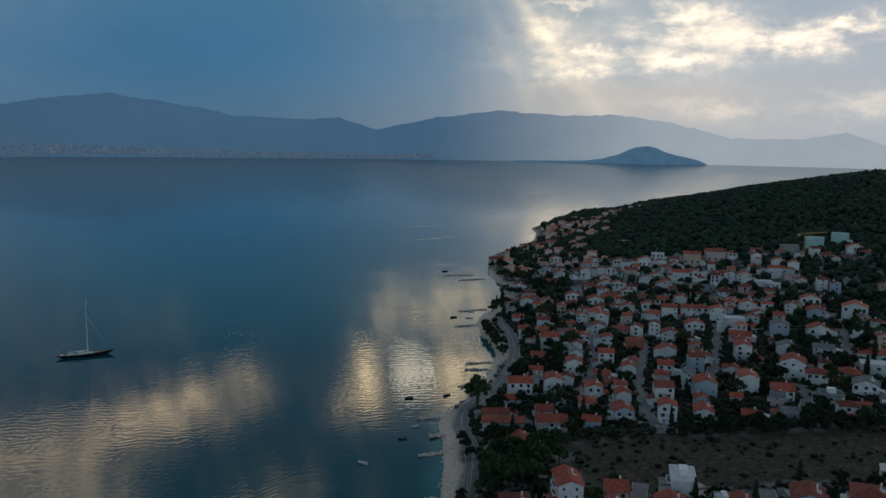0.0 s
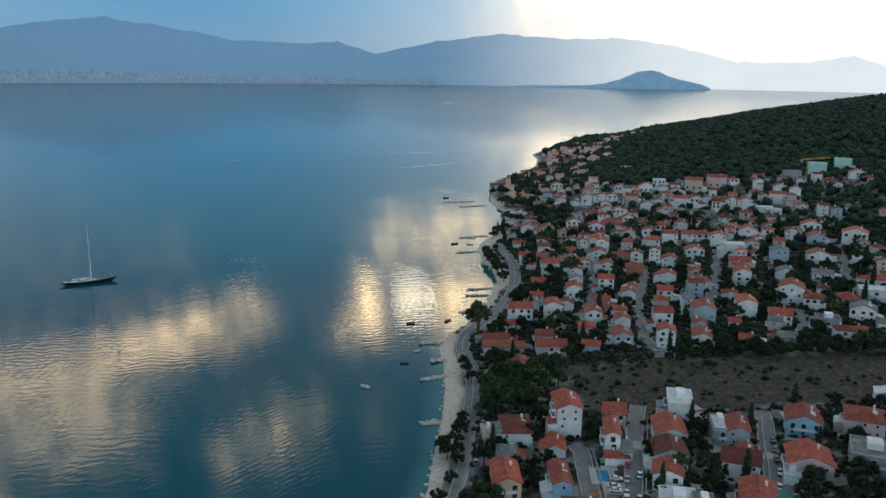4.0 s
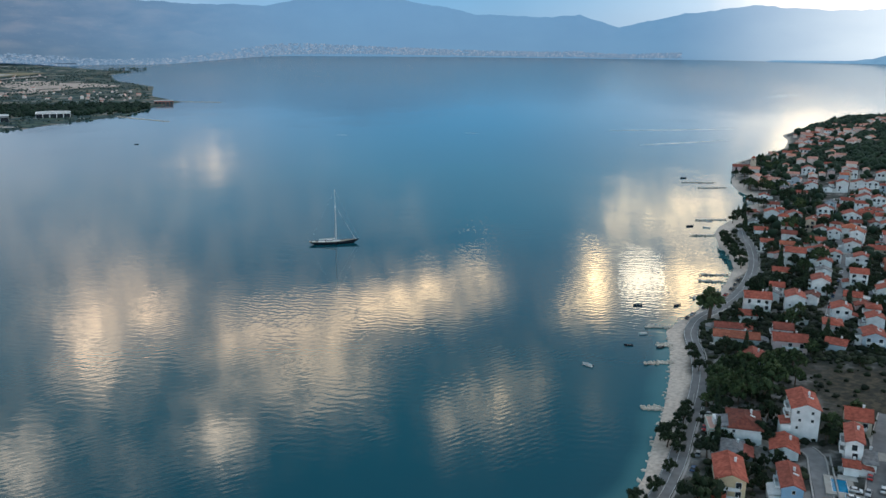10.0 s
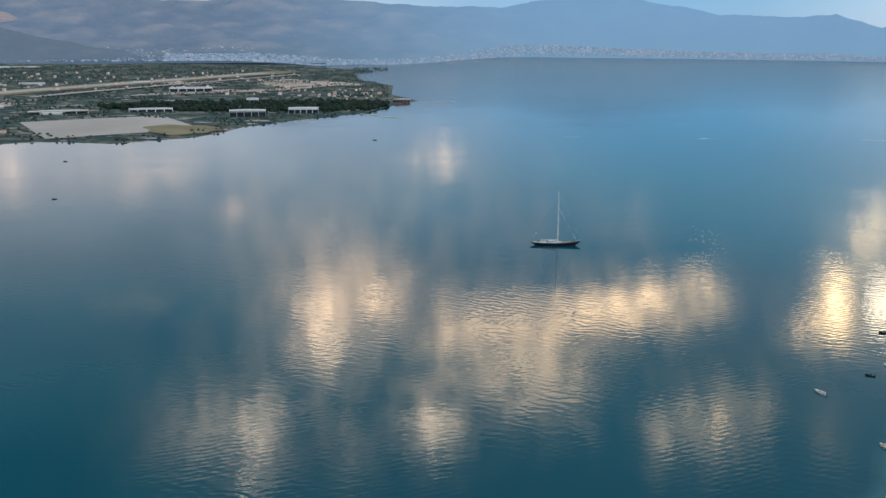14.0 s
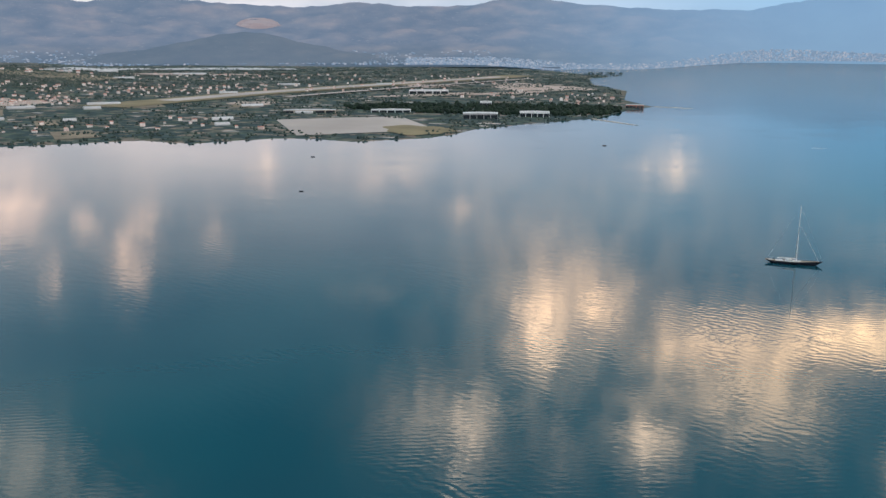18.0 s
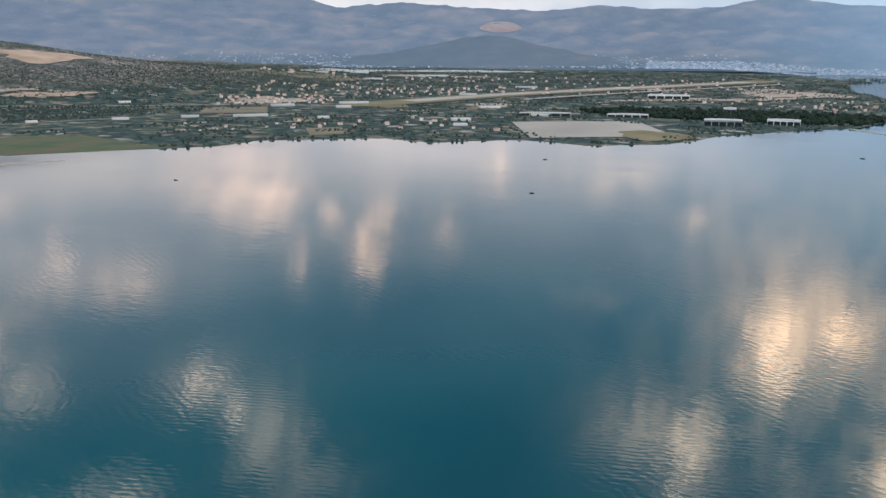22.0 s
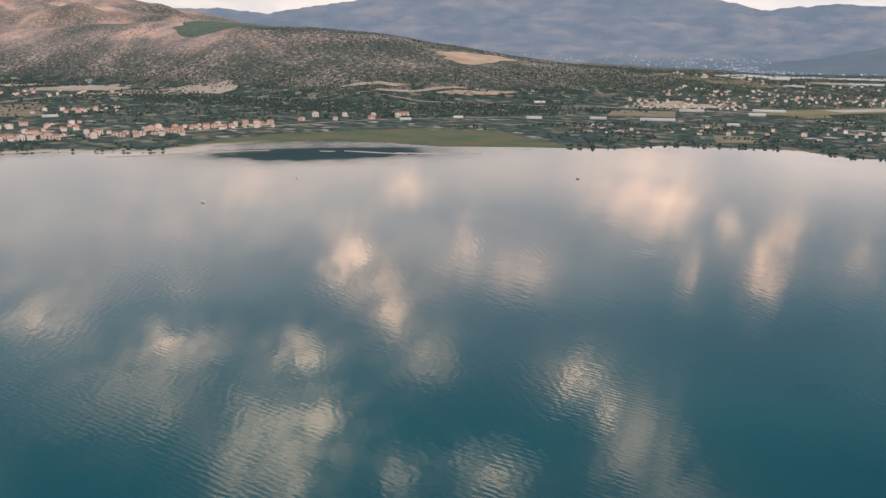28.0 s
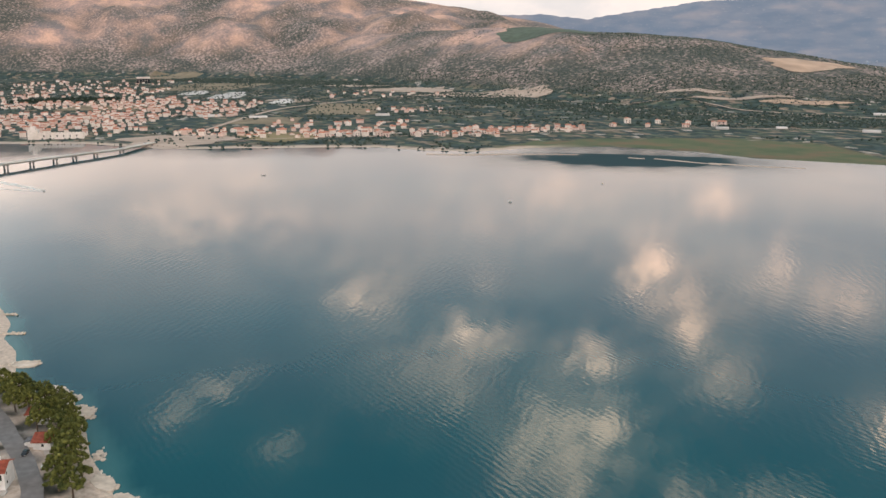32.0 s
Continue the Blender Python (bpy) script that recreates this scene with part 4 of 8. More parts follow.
def house_roof(w, d, h, kind, rise):
    """A slab with eaves; the flat one has a parapet."""
    bm = bmesh.new()
    o, t = 0.55, 0.22
    x, y = w / 2 + o, d / 2 + o
    if kind == "f":
        box(bm, -w / 2 - 0.15, -d / 2 - 0.15, h, w / 2 + 0.15, d / 2 + 0.15, h + 0.25)
        for a in ((-w / 2 - 0.15, -d / 2 - 0.15, w / 2 + 0.15, -d / 2 + 0.1), (-w / 2 - 0.15, d / 2 - 0.1, w / 2 + 0.15, d / 2 + 0.15), (-w / 2 - 0.15, -d / 2 + 0.1, -w / 2 + 0.1, d / 2 - 0.1), (w / 2 - 0.1, -d / 2 + 0.1, w / 2 + 0.15, d / 2 - 0.1)):
            box(bm, a[0], a[1], h + 0.25, a[2], a[3], h + 0.85, 1)
        return bm
    if kind == "x":
        x, y, w, d = y, x, d, w
    drop = rise * o / (w / 2)
    e, r = h - drop + 0.06, h + rise + 0.06
    ridge = y if kind != "h" else max(0.8, y - x)
    pts = [(-x, -y, e), (x, -y, e), (x, y, e), (-x, y, e), (0, -ridge, r), (0, ridge, r)]
    if kind == "x":
        pts = [(py, px, pz) for px, py, pz in pts]
    up = [bm.verts.new((p[0], p[1], p[2] + t)) for p in pts]
    lo = [bm.verts.new(p) for p in pts]
    faces = [(0, 4, 5, 3), (1, 2, 5, 4)] + ([(0, 1, 4), (2, 3, 5)] if kind == "h" else [])
    for f in faces:
        bm.faces.new([up[i] for i in f])
        bm.faces.new([lo[i] for i in f[::-1]])
    edge = [(0, 1), (1, 2), (2, 3), (3, 0)] if kind == "h" else [(0, 4), (4, 1), (1, 2), (2, 5), (5, 3), (3, 0)]
    for i, j in edge:
        bm.faces.new((lo[i], lo[j], up[j], up[i]))
    bmesh.ops.recalc_face_normals(bm, faces=bm.faces[:])
    # the row of ridge tiles
    if kind == "x":
        tube(bm, (-ridge, 0, r + t - 0.03), (ridge, 0, r + t - 0.03), 0.15, 0.15, 6)
    else:
        tube(bm, (0, -ridge, r + t - 0.03), (0, ridge, r + t - 0.03), 0.15, 0.15, 6)
    return bm


house_dice = random.Random(7)


def house(px, py, heading, w, d, floors, style):
    """A house of the town: kind g/x/h/f, roof and wall letter."""
    kind, roof, wall = style
    far = math.hypot(px, py)
    if far > 400:
        w, d = w * 0.86, d * 0.88
    h = floors * 2.85 + 0.35
    span = w if kind in "gh" else d
    rise = span / 2 * 0.40
    z = level(px, py)
    storeys = ("one", "two", "three", "four")[floors - 1]
    ob = thing("house", f"{WALL_WORD[wall]} {storeys}-storey house with {SHAPE_WORD[kind]} {ROOF_WORD[roof]} roof", "house", pose(px, py, z, 0, 0, heading), "houses of the town")
    part("wall", house_body(w, d, h, kind, rise), WALLS[wall], ob)
    part("roof", house_roof(w, d, h, kind, rise), [ROOFS[roof], WALLS[wall]], ob)
    near = far < 470
    # terrace before the front, and a low annex on one side
    part("terrace", box(bmesh.new(), -w / 2 - 1.6, -d / 2 - 3.2, -3.0, w / 2 + 0.8, -d / 2, 0.12), YARD, ob, "pale paved terrace")
    if house_dice.random() < (0.35 if near else 0.75) and far < 1000:
        side = house_dice.choice((-1, 1))
        aw, ad, ah = house_dice.uniform(2.6, 4.2), d * house_dice.uniform(0.4, 0.75), house_dice.choice((2.6, 2.7, 5.4)) if floors > 1 else 2.5
        y0 = -d / 2 + house_dice.uniform(0, 0.25) * d
        x0, x1 = (w / 2, w / 2 + aw) if side > 0 else (-w / 2 - aw, -w / 2)
        annex = part("annex", box(bmesh.new(), x0, y0, -3.0, x1, y0 + ad, ah), WALLS[house_dice.choice(("w", "w", wall, "k"))], ob)
        bm = bmesh.new()
        hi, lo = (x0, x1) if side > 0 else (x1, x0)
        v = [bm.verts.new(p) for p in ((hi, y0 - 0.3, ah + 1.0), (lo + side * 0.3, y0 - 0.3, ah + 0.15), (lo + side * 0.3, y0 + ad + 0.3, ah + 0.15), (hi, y0 + ad + 0.3, ah + 1.0))]
        u = [bm.verts.new(q.co - Vector((0, 0, 0.18))) for q in v]
        bm.faces.new(v), bm.faces.new(u[::-1])
        for i in range(4):
            bm.faces.new((u[i], u[(i + 1) % 4], v[(i + 1) % 4], v[i]))
        bmesh.ops.recalc_face_normals(bm, faces=bm.faces[:])
        part("lean_to_roof", bm, ROOFS[house_dice.choice((roof, "r", "k", "w"))], annex)
    if kind != "f" and far < 900:
        cx, cy = (w * 0.22, d * 0.15) if kind != "x" else (w * 0.2, d * 0.2)
        part("chimney", CHIMNEY, None, ob, place=pose(cx, cy, h + rise * 0.75))
    if kind in "gh" and near and house_dice.random() < 0.45:
        part("solar_heater", SOLAR_UNIT, None, ob, "white roof solar water heater", pose(w * 0.24, -d * 0.08, h + rise * 0.60, 0, math.degrees(math.atan(0.40)), 0))
    # openings: the front (towards the camera's shore) and both sides
    def opening(x, y, zz, turn, tall=False):
        if near:
            win = part("window", TALL_WINDOW if tall else WINDOW, None, ob, place=pose(x, y, zz, 0, 0, turn))
            part("pane", TALL_PANE if tall else PANE, None, win)
        else:
            part("window", FAR_TALL if tall else FAR_WINDOW, None, ob, place=pose(x, y, zz, 0, 0, turn))

    front = max(1, min(3, int(w / 3.3)))
    side = max(1, min(3, int(d / 4.2))) if near else max(1, min(2, int(d / 5)))
    airy = house_dice.random() < 0.35
    sunny = house_dice.random() < (0.75 if near else 0.45)
    for f in range(floors):
        zf = 0.35 + f * 2.85
        if far < 760 or f < 2:
            for i in range(front):
                if house_dice.random() < (0.1 if airy and f else 0.5):
                    continue
                x = (i + 0.5) / front * w - w / 2
                opening(x + house_dice.uniform(-0.4, 0.4), -d / 2, zf + (0.1 if airy and f else 1.0), 0, airy and f > 0)
            for i in range(side):
                y = (i + 0.5) / side * d - d / 2
                opening(-w / 2, y, zf + (0.1 if sunny and f else 0.95), -90, sunny and f > 0)
                if near and i % 2 == 0:
                    opening(w / 2, y, zf + 0.95, 90)
        if airy and f and far < 620 and w > 5.5:
            size = 3 if w < 7 else 5 if w < 9 else 7
            part("balcony", BALCONIES[size], None, ob, "balcony with a low white parapet", pose(0, -d / 2, zf))
        elif f and sunny and far < 620:
            part("balcony", BALCONIES[7 if d > 9 else 5], None, ob, "balcony with a low white parapet", pose(-w / 2, 0, zf, 0, 0, -90))
    if near:
        part("door", DOOR, None, ob, place=pose(-w / 2 - 0.02, -d * 0.36, 0.05, 0, 0, -90))
    if kind == "f" and near:
        bm = box(bmesh.new(), -w * 0.15, -d * 0.1, h + 0.25, w * 0.2, d * 0.3, h + 2.4)
        part("stair_head", bm, WALLS["w"], ob)
    return ob

# ---- the town ----
for row in (
    (237, 189, -41, 9.0, 15, 4, "grw"),
    (219, 198, -42, 10.9, 16, 2, "hdw"),
    (213, 205, -35, 5.9, 11, 1, "fpm"),
    (205, 189, -46, 6.9, 10, 1, "hkw"),
    (185, 171, -40, 8.5, 15, 3, "gry"),
    (220, 181, -46, 8.6, 11, 1, "grw"),
    (200, 161, -42, 6.0, 15, 2, "grs"),
    (177, 167, -44, 3.7, 6, 1, "xrw"),
    (167, 163, -36, 6.4, 10, 1, "grw"),
    (178, 153, -43, 7.1, 11, 1, "xrw"),
    (187, 141, -43, 10.5, 14, 2, "hdw"),
    (253, 179, -49, 8.3, 11, 2, "xre"),
    (234, 166, -49, 5.1, 14, 3, "grw"),
    (226, 160, -46, 4.4, 5, 1, "xrw"),
):
    house(*row)
for row in (
    (234, 160, -45, 3.7, 10, 1, "xkw"),
    (272, 163, -54, 8.9, 14, 3, "fww"),
    (253, 155, -48, 10.5, 15, 2, "grw"),
    (238, 145, -48, 10.8, 12, 2, "gdw"),
    (225, 137, -56, 9.2, 10, 2, "grw"),
    (214, 126, -53, 10.9, 15, 1, "fww"),
    (217, 119, -53, 6.2, 12, 1, "fkk"),
    (267, 143, -51, 5.6, 13, 2, "fwk"),
    (270, 138, -55, 7.3, 13, 2, "grb"),
    (247, 124, -61, 11.9, 12, 2, "xdw"),
    (261, 130, -58, 4.2, 5, 1, "hrw"),
    (228, 108, -59, 10.3, 14, 2, "grb"),
    (291, 124, -61, 12.0, 13, 2, "grs"),
    (261, 108, -57, 13.3, 14, 2, "grp"),
):
    house(*row)
for row in (
    (252, 109, -62, 5.0, 8, 1, "fww"),
    (304, 108, -67, 13.1, 14, 2, "hrp"),
    (279, 95, -65, 13.7, 15, 2, "fkk"),
    (330, 106, -65, 8.6, 12, 2, "hrw"),
    (246, 76, -62, 9.3, 12, 1, "grw"),
):
    house(*row)
for row in (
    (295, 279, -40, 19.1, 8, 1, "xrw"),
    (287, 269, -43, 19.6, 9, 1, "xow"),
    (316, 291, -37, 10.0, 9, 1, "xrw"),
    (328, 296, -42, 14.5, 12, 3, "xrw"),
    (359, 312, -41, 8.4, 9, 2, "xrw"),
    (343, 286, -44, 10.4, 12, 3, "grw"),
    (329, 274, -47, 7.6, 9, 1, "xow"),
    (305, 259, -42, 9.4, 10, 2, "xrw"),
    (296, 247, -42, 13.9, 10, 2, "xrp"),
    (273, 246, -45, 11.3, 11, 1, "grw"),
    (351, 265, -47, 10.2, 11, 2, "grw"),
    (329, 252, -48, 9.1, 11, 2, "hrp"),
    (381, 282, -51, 9.7, 10, 1, "xre"),
    (378, 300, -48, 10.5, 12, 3, "grw"),
):
    house(*row)
for row in (
    (329, 231, -44, 11.0, 13, 2, "grb"),
    (350, 246, -45, 8.8, 9, 2, "grw"),
    (362, 256, -50, 7.6, 9, 2, "hrw"),
    (394, 274, -47, 8.5, 9, 2, "grw"),
    (414, 285, -54, 6.8, 8, 1, "gre"),
    (363, 231, -47, 10.6, 11, 3, "xrw"),
    (339, 213, -52, 9.4, 11, 3, "grw"),
    (391, 250, -48, 8.2, 9, 2, "hrp"),
    (408, 259, -54, 9.8, 10, 2, "xrw"),
    (439, 278, -53, 11.9, 10, 2, "grw"),
    (437, 256, -55, 11.6, 11, 2, "grw"),
    (383, 220, -49, 12.6, 13, 3, "grb"),
    (349, 200, -55, 9.9, 13, 2, "grw"),
    (431, 232, -56, 9.9, 10, 1, "grw"),
):
    house(*row)
for row in (
    (404, 208, -52, 11.1, 14, 3, "gow"),
    (460, 241, -52, 10.5, 12, 3, "grw"),
    (384, 203, -57, 6.5, 7, 1, "xrw"),
    (361, 183, -59, 9.4, 9, 1, "xre"),
    (401, 188, -56, 12.0, 13, 2, "xrw"),
    (443, 203, -63, 15.1, 15, 3, "grw"),
    (437, 187, -62, 12.2, 11, 2, "hrw"),
    (376, 170, -56, 14.1, 10, 1, "xkk"),
    (405, 166, -58, 12.5, 11, 2, "fkk"),
    (453, 177, -65, 14.4, 12, 1, "hrw"),
    (431, 160, -68, 13.7, 12, 2, "gkw"),
    (467, 168, -61, 20.1, 12, 2, "fww"),
    (500, 183, -63, 17.1, 12, 1, "hrw"),
):
    house(*row)
for row in (
    (418, 352, -47, 13.3, 12, 3, "xrw"),
    (437, 375, -43, 10.1, 9, 2, "xow"),
    (460, 394, -48, 10.6, 9, 2, "xrw"),
    (478, 410, -41, 11.0, 9, 2, "xrw"),
    (433, 388, -42, 8.6, 9, 2, "xrw"),
    (465, 423, -40, 10.1, 9, 1, "xrw"),
    (394, 340, -47, 11.3, 9, 1, "xre"),
    (515, 439, -42, 12.7, 9, 2, "grw"),
    (481, 445, -42, 10.5, 9, 1, "gkw"),
    (511, 456, -42, 11.9, 9, 2, "grw"),
    (535, 428, -47, 12.8, 10, 3, "grw"),
    (539, 409, -45, 15.4, 12, 2, "grw"),
    (550, 405, -47, 11.9, 9, 2, "xrw"),
    (500, 378, -46, 12.6, 10, 2, "how"),
):
    house(*row)
for row in (
    (486, 390, -50, 10.9, 9, 2, "gdw"),
    (486, 380, -49, 9.1, 8, 2, "grw"),
    (459, 370, -49, 10.3, 9, 2, "xrw"),
    (443, 354, -47, 9.2, 8, 2, "grw"),
    (440, 342, -46, 9.0, 9, 2, "grw"),
    (421, 333, -49, 9.4, 9, 2, "grw"),
    (467, 351, -45, 11.0, 10, 2, "grw"),
    (444, 326, -48, 11.1, 10, 2, "grw"),
    (404, 297, -48, 10.2, 10, 3, "xrw"),
    (476, 339, -48, 12.6, 10, 1, "xre"),
    (447, 307, -45, 12.4, 10, 2, "xoq"),
    (476, 300, -51, 12.1, 10, 2, "grw"),
    (515, 339, -55, 10.8, 9, 2, "xow"),
    (526, 333, -55, 12.5, 10, 3, "xrw"),
):
    house(*row)
for row in (
    (525, 368, -47, 11.2, 9, 2, "grw"),
    (536, 358, -52, 11.2, 9, 2, "grw"),
    (505, 300, -51, 14.2, 10, 2, "grw"),
    (542, 327, -53, 12.7, 10, 2, "xrw"),
    (538, 302, -56, 12.4, 10, 3, "gow"),
    (517, 278, -53, 14.9, 12, 3, "fww"),
    (490, 259, -59, 14.9, 11, 2, "xrp"),
    (539, 277, -59, 10.6, 9, 2, "grw"),
    (519, 248, -60, 13.1, 11, 3, "gkb"),
    (482, 225, -60, 12.9, 11, 2, "gkw"),
    (531, 228, -57, 16.2, 12, 2, "gow"),
    (496, 210, -58, 13.8, 10, 1, "xkw"),
    (575, 250, -57, 13.4, 10, 2, "grb"),
    (606, 268, -59, 15.9, 10, 2, "grw"),
):
    house(*row)
for row in (
    (587, 229, -68, 18.5, 13, 3, "gow"),
    (530, 199, -66, 16.7, 11, 2, "fww"),
    (572, 298, -56, 14.6, 10, 2, "grw"),
    (596, 291, -54, 12.4, 9, 2, "grw"),
    (448, 258, -55, 6.3, 7, 1, "xrw"),
):
    house(*row)
for row in (
    (603, 446, -47, 17.0, 10, 2, "grw"),
    (606, 437, -45, 12.0, 8, 2, "grw"),
    (701, 504, -50, 13.8, 9, 2, "grw"),
    (706, 488, -47, 12.6, 8, 2, "xrw"),
    (705, 477, -49, 14.7, 9, 3, "grw"),
    (743, 487, -50, 14.2, 9, 2, "fww"),
    (724, 470, -50, 11.5, 8, 1, "grw"),
    (653, 456, -49, 12.7, 10, 3, "xre"),
    (639, 429, -54, 15.4, 10, 2, "gkw"),
    (653, 428, -47, 12.5, 9, 2, "grw"),
    (620, 401, -46, 10.8, 8, 2, "grw"),
    (701, 440, -49, 14.3, 9, 2, "grw"),
    (658, 407, -54, 16.5, 10, 3, "xrw"),
    (622, 390, -51, 14.7, 9, 2, "fkw"),
):
    house(*row)
for row in (
    (673, 402, -50, 14.6, 9, 2, "grw"),
    (676, 392, -58, 11.4, 8, 2, "gkw"),
    (676, 378, -52, 15.5, 9, 2, "xrw"),
    (727, 438, -57, 19.1, 11, 4, "xre"),
    (744, 424, -50, 20.4, 12, 4, "xrp"),
    (660, 495, -50, 13.2, 9, 2, "grw"),
    (664, 487, -43, 11.0, 8, 2, "grw"),
    (633, 369, -56, 19.5, 10, 1, "fkk"),
    (606, 334, -55, 13.8, 9, 2, "xdw"),
    (597, 337, -51, 11.9, 9, 1, "gky"),
    (716, 369, -52, 11.8, 9, 2, "hrw"),
    (664, 351, -54, 13.0, 10, 3, "grw"),
    (656, 329, -54, 14.7, 9, 2, "fww"),
    (649, 316, -59, 9.6, 8, 2, "fww"),
):
    house(*row)
for row in (
    (701, 341, -56, 15.5, 9, 3, "xrw"),
    (726, 338, -60, 10.6, 9, 3, "grw"),
    (797, 376, -54, 18.6, 12, 3, "fkk"),
    (742, 360, -55, 14.2, 9, 2, "grw"),
    (828, 366, -61, 19.1, 12, 4, "fwn"),
    (784, 334, -58, 13.6, 9, 2, "hrp"),
    (850, 351, -66, 18.2, 12, 4, "fwn"),
    (826, 327, -58, 16.5, 10, 2, "grw"),
    (819, 313, -61, 13.9, 9, 1, "hrw"),
    (801, 412, -58, 11.9, 8, 1, "xrw"),
    (686, 320, -57, 14.1, 9, 2, "frp"),
    (583, 410, -46, 10.5, 8, 2, "grw"),
    (562, 379, -49, 10.9, 9, 2, "xrw"),
    (548, 390, -45, 11.7, 9, 2, "xrw"),
):
    house(*row)
for row in (
    (559, 361, -52, 11.6, 9, 2, "xrw"),
    (572, 353, -54, 11.7, 9, 2, "grw"),
    (548, 320, -55, 10.2, 9, 2, "hrw"),
    (577, 313, -58, 12.3, 9, 2, "grw"),
    (602, 308, -57, 10.8, 8, 2, "xrw"),
):
    house(*row)
for row in (
    (669, 642, -38, 19.7, 10, 2, "xrp"),
    (639, 580, -38, 12.6, 8, 1, "xrw"),
    (694, 580, -43, 14.4, 9, 2, "grw"),
    (743, 598, -42, 7.6, 7, 1, "xrw"),
    (628, 520, -40, 12.0, 9, 2, "grw"),
    (593, 500, -42, 10.4, 8, 2, "xrp"),
    (634, 507, -50, 9.7, 8, 1, "gkw"),
    (640, 498, -45, 10.8, 9, 3, "grw"),
    (781, 684, -48, 11.0, 9, 2, "xrw"),
    (808, 695, -42, 12.7, 8, 1, "xrp"),
    (815, 689, -39, 12.8, 8, 2, "xrw"),
    (863, 741, -43, 10.6, 8, 2, "xrw"),
    (892, 751, -40, 13.9, 8, 2, "grw"),
    (879, 725, -49, 15.1, 8, 1, "xrp"),
):
    house(*row)
for row in (
    (929, 779, -39, 12.9, 8, 2, "xrw"),
    (907, 730, -48, 11.6, 8, 2, "grw"),
    (928, 735, -42, 11.8, 8, 2, "grw"),
    (896, 729, -47, 13.8, 8, 2, "xrw"),
    (973, 810, -45, 11.7, 8, 2, "xrw"),
    (1000, 811, -49, 11.1, 8, 2, "xrw"),
    (1010, 803, -50, 10.3, 8, 1, "grw"),
    (1028, 796, -44, 10.3, 8, 1, "xkw"),
    (1048, 796, -44, 10.5, 8, 1, "xrw"),
    (832, 591, -52, 14.9, 9, 1, "fww"),
    (556, 515, -40, 10.1, 8, 1, "xkw"),
    (549, 489, -45, 9.8, 8, 1, "xrw"),
    (586, 450, -43, 10.8, 9, 2, "xrw"),
    (576, 524, -45, 9.4, 8, 1, "grw"),
):
    house(*row)
for row in (
    (514, 480, -40, 9.4, 8, 1, "xrp"),
):
    house(*row)
for row in ((-337, -19, 80, 7, 7, 1, "hrw"), (-311, -16, 70, 6, 8, 1, "xrw"), (-312, -37, 75, 9, 9, 2, "frw"), (-284, -31, 75, 10, 9, 2, "xrw"), (-345, -46, 75, 10, 10, 2, "grw")):
    house(*row)
# ---- roads ----
COAST_ROAD = ((130, 163), (151, 173), (162, 178), (170, 183), (181, 191), (191, 199), (208, 214), (226, 229), (238, 240), (249, 251), (263, 268), (277, 287), (290, 299), (305, 308), (325, 315), (351, 329), (383, 352), (410, 376), (431, 399), (447, 421), (468, 443))
STREETS = (
    ((205, 136), (231, 154), (254, 170), (272, 181)),
    ((198, 145), (206, 153), (217, 164), (226, 173), (228, 179)),
    ((170, 158), (188, 154), (194, 145), (205, 136), (204, 126)),
    ((239, 109), (252, 115), (268, 125), (289, 137), (297, 143)),
    ((204, 126), (237, 110), (246, 106), (258, 101), (278, 88), (310, 66)),
    ((324, 205), (338, 222), (362, 242), (388, 263), (424, 285), (463, 310)),
    ((378, 213), (416, 235), (460, 258), (502, 281), (531, 298)),
    ((460, 160), (478, 179), (507, 200), (542, 217), (574, 235), (594, 247)),
    ((387, 168), (423, 187), (430, 194)),
    ((330, 252), (338, 260), (378, 289), (427, 323), (467, 357), (499, 387)),
)
WEST_ROAD = ((-420, -56), (-369, -42), (-337, -32), (-320, -28), (-300, -23), (-280, -20), (-255, -17), (-180, 5))


def curve_points(pts, step=3.0):
    """Points along a smooth line through the given ones."""
    out = []
    for i in range(len(pts) - 1):
        p0, p1, p2, p3 = (Vector(pts[max(0, min(len(pts) - 1, k))]) for k in (i - 1, i, i + 1, i + 2))
        n = max(1, int((p2 - p1).length / step))
        for k in range(n):
            u = k / n
            out.append(0.5 * (2 * p1 + (p2 - p0) * u + (2 * p0 - 5 * p1 + 4 * p2 - p3) * u * u + (3 * p1 - p0 - 3 * p2 + p3) * u ** 3))
    out.append(Vector(pts[-1]))
    return out


def ribbon(pts, offset, width, rise, height, dashes=0, thick=0.0):
    """A strip along a line, draped on the ground: offset to its left, so wide."""
    line = curve_points(pts)
    bm = bmesh.new()
    rows = []
    for i, p in enumerate(line):
        d = (line[min(i + 1, len(line) - 1)] - line[max(i - 1, 0)]).normalized()
        n = Vector((-d.y, d.x))
        z = height(p.x, p.y) + rise
        a, b = p + n * (offset + width / 2), p + n * (offset - width / 2)
        row = [bm.verts.new((a.x, a.y, z)), bm.verts.new((b.x, b.y, z))]
        if thick:
            row += [bm.verts.new((b.x, b.y, z - thick)), bm.verts.new((a.x, a.y, z - thick))]
        rows.append(row)
    for i in range(len(rows) - 1):
        if dashes and (i // dashes) % 2:
            continue
        p, q = rows[i], rows[i + 1]
        bm.faces.new((p[0], p[1], q[1], q[0]))
        if thick:
            bm.faces.new((p[1], p[2], q[2], q[1]))
            bm.faces.new((p[3], p[0], q[0], q[3]))
    return bm


ROAD_LINES = [(curve_points(p), w) for p, w in ((COAST_ROAD, 3.6), (WEST_ROAD, 3.4), *((s, 2.6) for s in STREETS))]
_roads = np.array([(p.x, p.y, w) for line, w in ROAD_LINES for p in line])


